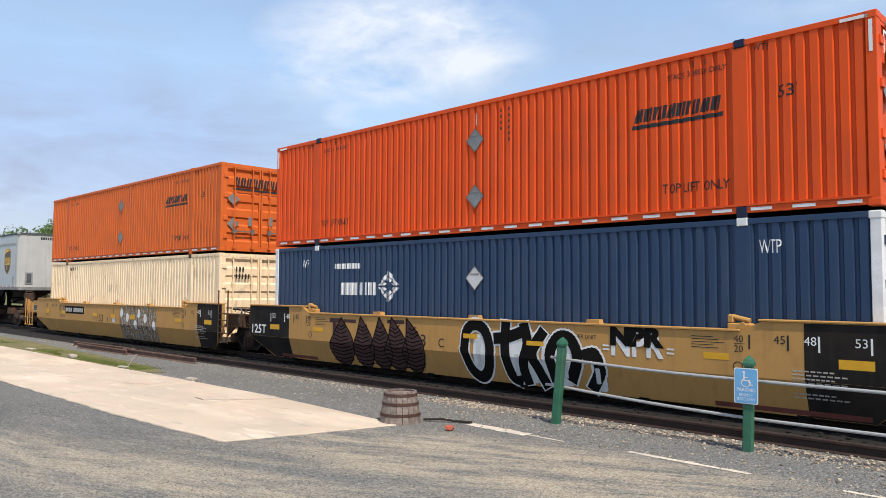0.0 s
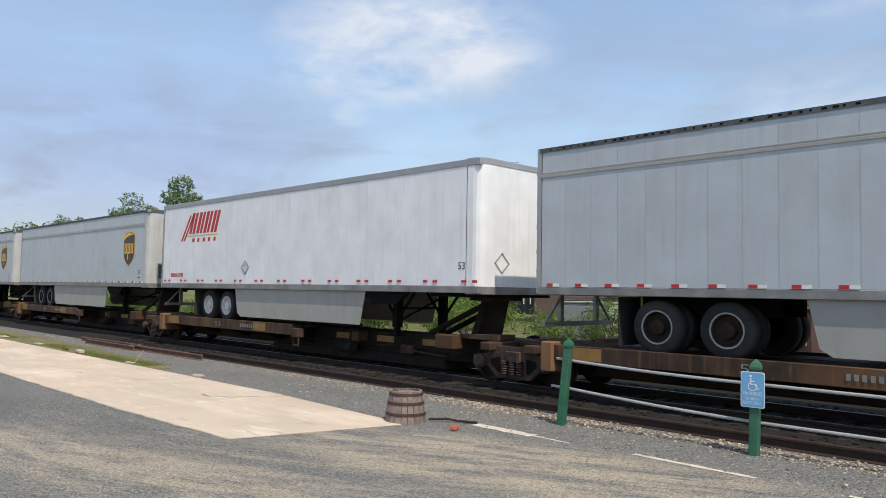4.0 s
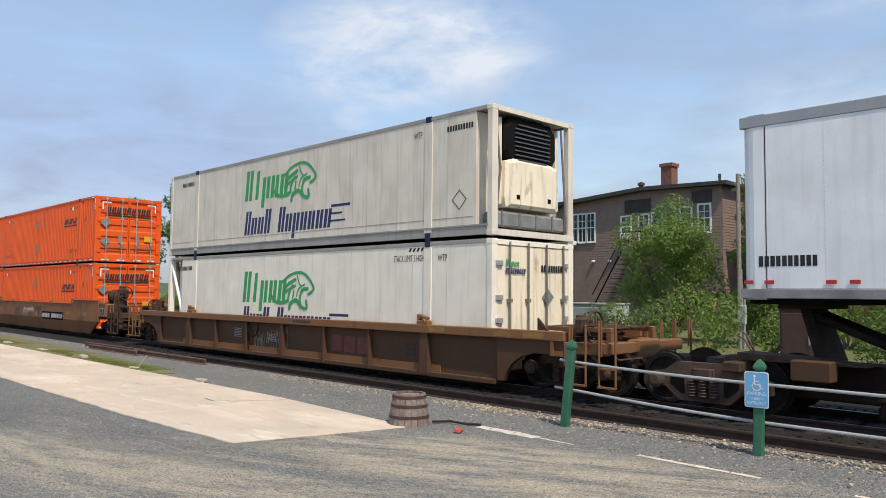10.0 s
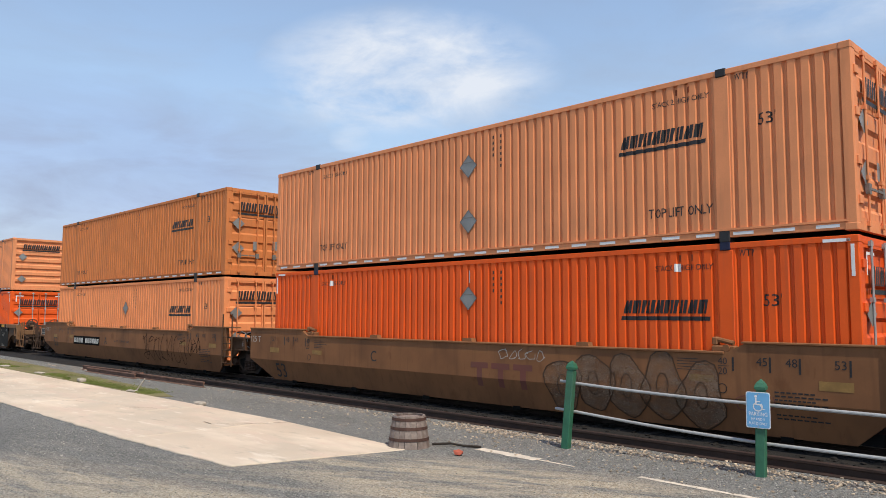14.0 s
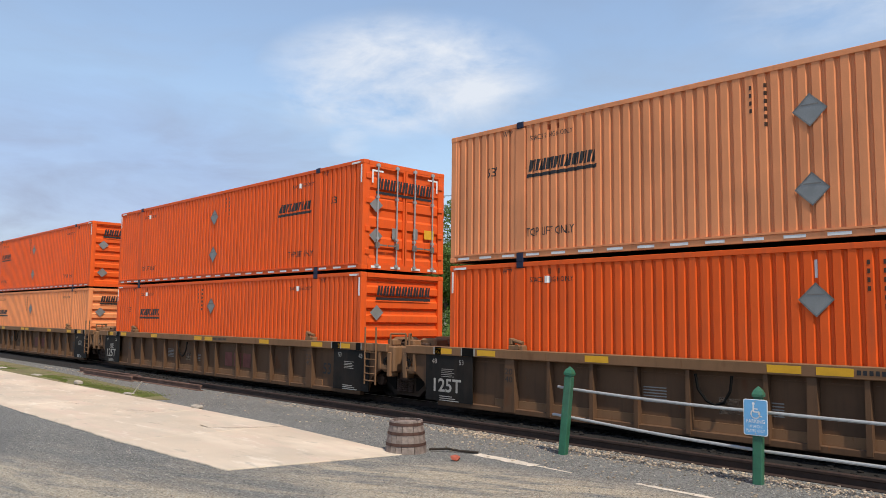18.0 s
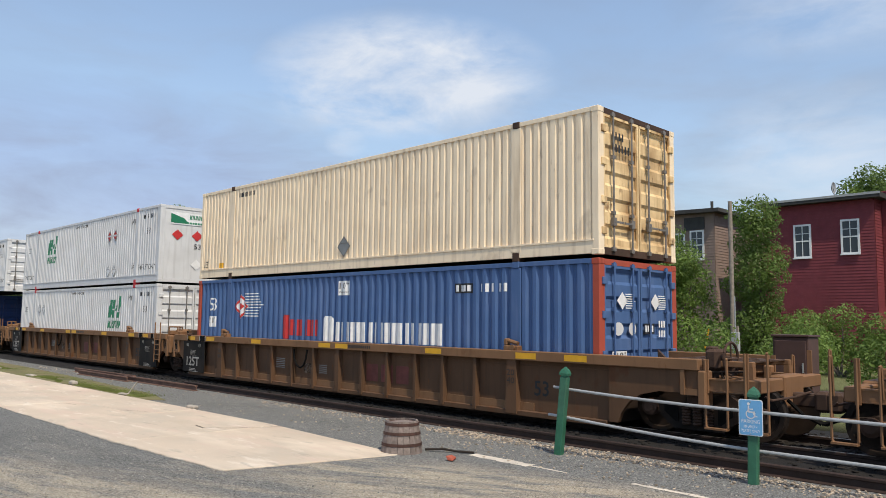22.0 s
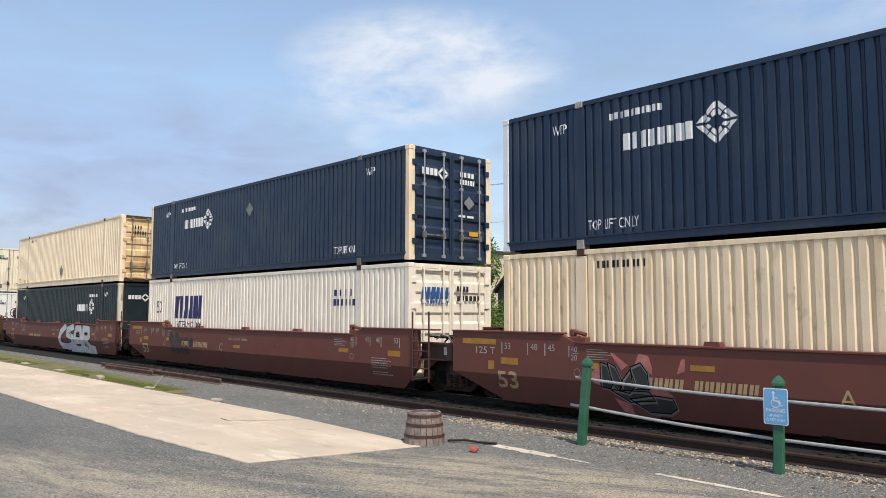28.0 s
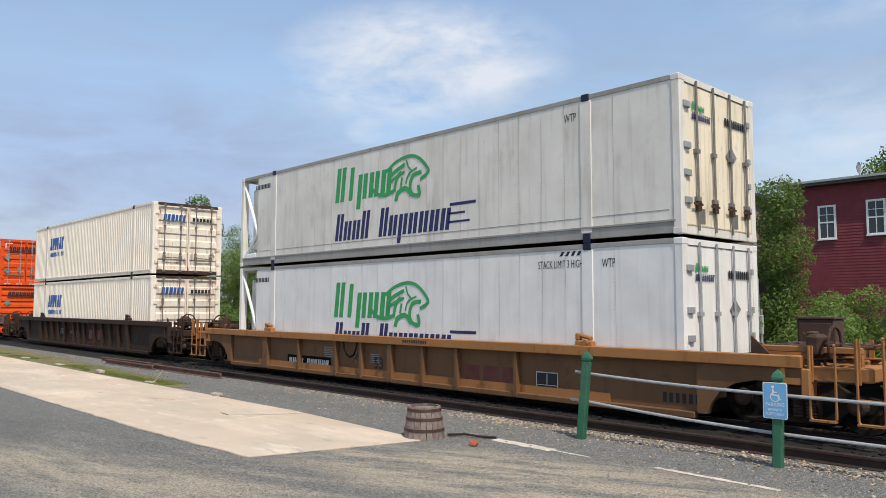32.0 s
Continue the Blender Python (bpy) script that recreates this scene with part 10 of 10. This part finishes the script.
b.mark("wordmark", bars(-0.32, 1.1, 4.12, 0.5, 9, 0.25, 0, 53) + [block(-0.82, -0.42, 1.05, 1.75, 1.05, 0)], MARKWHITE)
b.mark("white_patch", [rect(-0.2, 0.22, 2.3, 2.68)], MARKWHITE)
b.mark("number_plate", [rect(4.1, 4.6, 2.28, 2.5)], MARKBLACK, 0.005)
b.mark("number_strip", bars(4.15, 2.32, 0.45, 0.14, 4, 0.4, 0, 3, False) + bars(4.85, 2.3, 1.05, 0.18, 6, 0.6, 0, 5, False), MARKWHITE, 0.009)
b.mark("lettering", text_polys("110\"", -0.17, 2.47, 0.16, 0.34) + text_polys("INSIDE HEIGHT", -0.17, 2.35, 0.06, 0.36), MARKBLACK, 0.007)
for y in (-0.62, 0.5):
    end_marks(low, diamond(y, 2.1, 0.17), MARKWHITE, name="emblem")
    end_marks(low, [rect(y + 0.1, y + 0.42 - abs(k - 3) * 0.03, 1.95 + k * 0.045, 1.97 + k * 0.045) for k in range(7)], MARKWHITE, name="emblem_shading")
end_marks(low, [rect(0.1, 0.45, 1.45, 1.66)], MARKBLACK, name="number_plate")
end_marks(low, bars(0.13, 1.49, 0.3, 0.13, 4, 0.35, 0, 8, False) + bars(0.6, 1.58, 0.26, 0.14, 3, 0.4, 0, 9, False) + bars(0.6, 1.38, 0.26, 0.14, 3, 0.4, 0, 9, False), MARKWHITE, LONG / 2 + 0.014)
end_marks(low, [rect(-0.95, -0.5, 0.95, 1.12)], MARKWHITE, name="white_patch")
end_marks(low, text_polys("110\"", -0.92, 0.97, 0.13, 0.38), MARKBLACK, LONG / 2 + 0.015)
end_marks(low, [oval(y, 1.55, w, 0.13, 14) for y, w in ((-0.75, 0.16), (-0.3, 0.12))], GREYWHITE, name="emblem")
stack(L, low, cream_container("stained cream corrugated container, upper tier", CREAM_OLD, 0.62, rail_low=0.3, end_skin=DOORRUST))
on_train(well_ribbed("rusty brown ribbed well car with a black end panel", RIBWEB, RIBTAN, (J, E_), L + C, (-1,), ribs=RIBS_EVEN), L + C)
# two carrier stacks
L = -316.74
red_d = [(3.2, 2.0, MARKRED), (3.8, 2.0, MARKRED), (3.2, 0.55, MARKWHITE), (3.8, 0.55, MARKWHITE)]
low = carrier_container("light grey corrugated container with a dark green emblem, lower tier", "doors", 3.4, [(-5.1, 2.0, MARKWHITE), (-4.5, 2.0, MARKWHITE)], True)
up = carrier_container("light grey corrugated container with red placards and white end, upper tier", "flat", -4.45, red_d, True)
end_marks(up, [rect(-0.95, 0.95, 2.2, 2.65)], MARKWHITE, LONG / 2 + 0.0, "sign_panel")
end_marks(up, [[(-0.95, 2.25), (-0.3, 2.25), (-0.5, 2.45), (-0.95, 2.6)], [(0.95, 2.6), (0.95, 2.35), (0.5, 2.4), (0.6, 2.6)]], DARKGREEN, LONG / 2 + 0.004, "emblem")
end_marks(up, bars(-0.3, 2.42, 0.8, 0.16, 8, 0.25, 0.02, 7) + bars(-0.85, 2.24, 1.7, 0.07, 18, 0.3, 0, 7, False), DARKGREEN, LONG / 2 + 0.005, "wordmark")
end_marks(up, diamond(-0.7, 1.8, 0.2) + diamond(0.0, 1.8, 0.2), MARKRED, LONG / 2 + 0.0, "placard")
end_marks(up, diamond(0.0, 0.7, 0.2) + diamond(0.7, 0.7, 0.2), MARKWHITE, LONG / 2 + 0.0, "placard")
end_marks(up, text_polys("53'", -0.1, 1.3, 0.2), MARKBLACK, LONG / 2 + 0.0)
stack(L, low, up)
on_train(well_ribbed("rusty brown ribbed well car with black end panels", RIBWEB, RIBTAN, (J, J), L + C, True), L + C)
L = -335.81
low, b = steel_container("deep blue forty-foot container with white emblem, lower tier", CMABLUE, length=12.19, tall=2.78, lift=False, prof=corrugation(0.30, 0.036, 0.40, 0.2))
for sx in (-1, 1):
    for sy in (-1, 1):
        part("twist_lock", ("twist", sx, sy), lambda: Shape().box(sx * 5.92, sx * 6.08, sy * 1.12, sy * 1.29, 2.78, 2.915, 0.01), RUST, low)
b.mark("wordmark", bars(-1.42, 1.1, 1.45, 0.48, 3, 0.12, 0, 61) + bars(0.3, 1.1, 1.45, 0.48, 3, 0.12, 0, 62), MARKWHITE)
b.mark("emblem", [[(-0.88, 1.85), (-0.63, 2.1), (-0.33, 2.22), (0.07, 2.2), (0.54, 2.42), (0.27, 2.4), (-0.33, 2.38), (-0.68, 2.2)]], MARKWHITE)
b.mark("number_strip", [rect(4.87, 4.93, 2.31 - k * 0.14, 2.39 - k * 0.14) for k in range(11)] + [rect(5.27, 5.33, 2.31 - k * 0.14, 2.39 - k * 0.14) for k in range(5)], MARKDIM)
b.mark("hazard_band", [rect(4.9 + k * 0.15, 4.98 + k * 0.15, 2.62, 2.68, 0.05) for k in range(4)], MARKYELLOW)
up = carrier_container("light grey corrugated container with a dark green emblem, upper tier", "doors", 3.2, [(-5.15, 2.0, MARKWHITE), (-4.5, 2.0, MARKWHITE), (-5.2, 0.55, MARKWHITE), (-4.55, 0.55, MARKWHITE)], True)
stack(L, low, up)
on_train(well_ribbed("rusty tan ribbed well car with black end panels", RIBWEB, RIBTAN, (E_, J), L + C, True, ribs=RIBS_EVEN), L + C)
# maroon three-unit car
L = -359.48
stack(L, cream_container("cream corrugated container, lower tier", CREAM, number=True), dark_container("blue-black corrugated container with white emblem, upper tier", BLACKBLUE, WHITE))
on_train(well_smooth("maroon smooth-sided well car with pink and black graffiti", MAROON, (J, E_), L + C, (), marks_u1), L + C)
L = -378.46
low, b = steel_container("white corrugated container with blue wordmark, lower tier", OFFWHITE, castings=RUST, prof=CORR_DEEP)
b.mark("wordmark", bars(-5.52, 1.42, 2.28, 0.82, 3, 0.14, 0.06, 71), MARKNAVY)
b.mark("lettering", text_polys("INTERMODAL", -5.46, 1.08, 0.24, 2.24), MARKNAVY)
b.mark("lettering", text_polys("53", -7.14, 1.62, 0.46, 0.44), MARKNAVY)
b.mark("number_strip", bars(4.75, 2.1, 0.95, 0.18, 4, 0.62, 0, 73, False) + bars(4.72, 1.84, 1.05, 0.18, 6, 0.5, 0, 74, False), MARKNAVY)
end_marks(low, bars(-0.95, 2.0, 0.85, 0.3, 3, 0.15, 0.03, 71) + bars(-0.95, 1.88, 0.85, 0.08, 10, 0.3, 0, 7, False), MARKBLUE)
end_marks(low, bars(0.15, 2.2, 0.4, 0.14, 4, 0.3, 0, 7, False) + bars(0.15, 1.95, 0.8, 0.14, 6, 0.3, 0, 7, False), MARKBLACK)
stack(L, low, dark_container("blue-black corrugated container with white emblem and cream posts, upper tier", BLACKBLUE, CREAM))
on_train(well_smooth("maroon smooth-sided well car", MAROON, (J, J), L + C, (), marks_u2), L + C)
L = -397.52
stack(L, dark_container("teal-black corrugated container with white emblem, lower tier", TEALBLACK, POSTDUSTY, 1, False, end="flat"), cream_container("stained cream corrugated container, upper tier", CREAM_OLD, 0.75, rail_low=0.3, end_skin=DOORRUST))
on_train(well_smooth("maroon smooth-sided well car with silver graffiti", MAROON, (E_, J), L + C, (), marks_b1, (-1,)), L + C)
# second pair of reefers on a golden car
L = -420.56
stack(L, reefer_container("clean white refrigerated container with green emblem, lower tier", REEFER, "doors", REEFER, True),
      reefer_container("stained white refrigerated container with rusty cream doors, upper tier", REEFER_OLD, "doors", DOORCREAM, False))
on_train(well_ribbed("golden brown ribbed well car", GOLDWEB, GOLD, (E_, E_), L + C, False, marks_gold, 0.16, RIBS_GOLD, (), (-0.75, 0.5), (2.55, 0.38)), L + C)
# white pair, and the next orange pair
L = -443.57
for z, lab in ((Z_LOW, "dusty cream-white corrugated container with blue wordmark, lower tier"), (Z_HIGH, "dusty cream-white corrugated container with blue wordmark, upper tier")):
    w, b = steel_container(lab, OFFWHITE, castings=RUST, prof=CORR_DEEP, end_skin=OFFDOOR)
    b.mark("wordmark", bars(-5.4, 1.6, 2.2, 0.62, 3, 0.14, 0.06, 71) + bars(-5.3, 1.25, 2.2, 0.22, 10, 0.3, 0.0, 72), MARKBLUE)
    end_marks(w, bars(-0.95, 2.15, 0.85, 0.28, 3, 0.15, 0.03, 71), MARKBLUE)
    end_marks(w, bars(0.15, 2.2, 0.8, 0.14, 6, 0.3, 0, 7, False), MARKBLACK)
    on_train(w, L + C, z)
on_train(well_ribbed("soot-brown ribbed well car", OXIDE_DARK, OXIDE_DARK, (E_, E_), L + C, False, panels=()), L + C)
L = -466.97
stack(L, orange_container("bright orange corrugated container, lower tier", ORANGE, sticker=True, dias=(2.05,), lo=True, end="ribs"), orange_container("bright red-orange corrugated container, upper tier", ORANGE_RED))
on_train(well_smooth("dirty brown smooth-sided well car", BROWN, (J, E_), L + C, ()), L + C)


def motions():
    """The train rolls past along +x; its wheels turn while they are near."""
    for ob, x, z in MOVING:
        walk(ob, [(t, pose(x + d, TRACK_Y, z)) for t, d in ROLLED])
    times = [t for t, d in ROLLED]
    dist = [d for t, d in ROLLED]
    for w, x in WHEELS:
        a, b = (float(np.interp(q, dist, times)) for q in (-60 - x, 2 - x))
        x0, y0, z0 = w.location
        rows, n = [], int((b - a) * 15)
        stamps = sorted({0.0, 32.0} | {round((a + k / 15) * 30) / 30 for k in range(n + 1)})
        stamps = [t for t in stamps if 0 <= t <= 32]
        for t in stamps:
            turn = math.degrees(float(np.interp(min(max(t, a), b), times, dist)) / 0.455)
            rows.append((t, pose(x0, y0, z0, 0, turn % 360, 0)))
        if stamps[0] < a - 0.2 and len(rows) > 2:
            rows[0] = (rows[0][0], rows[1][1])
        if stamps[-1] > b + 0.2 and len(rows) > 2:
            rows[-1] = (rows[-1][0], rows[-2][1])
        walk(w, rows)


motions()
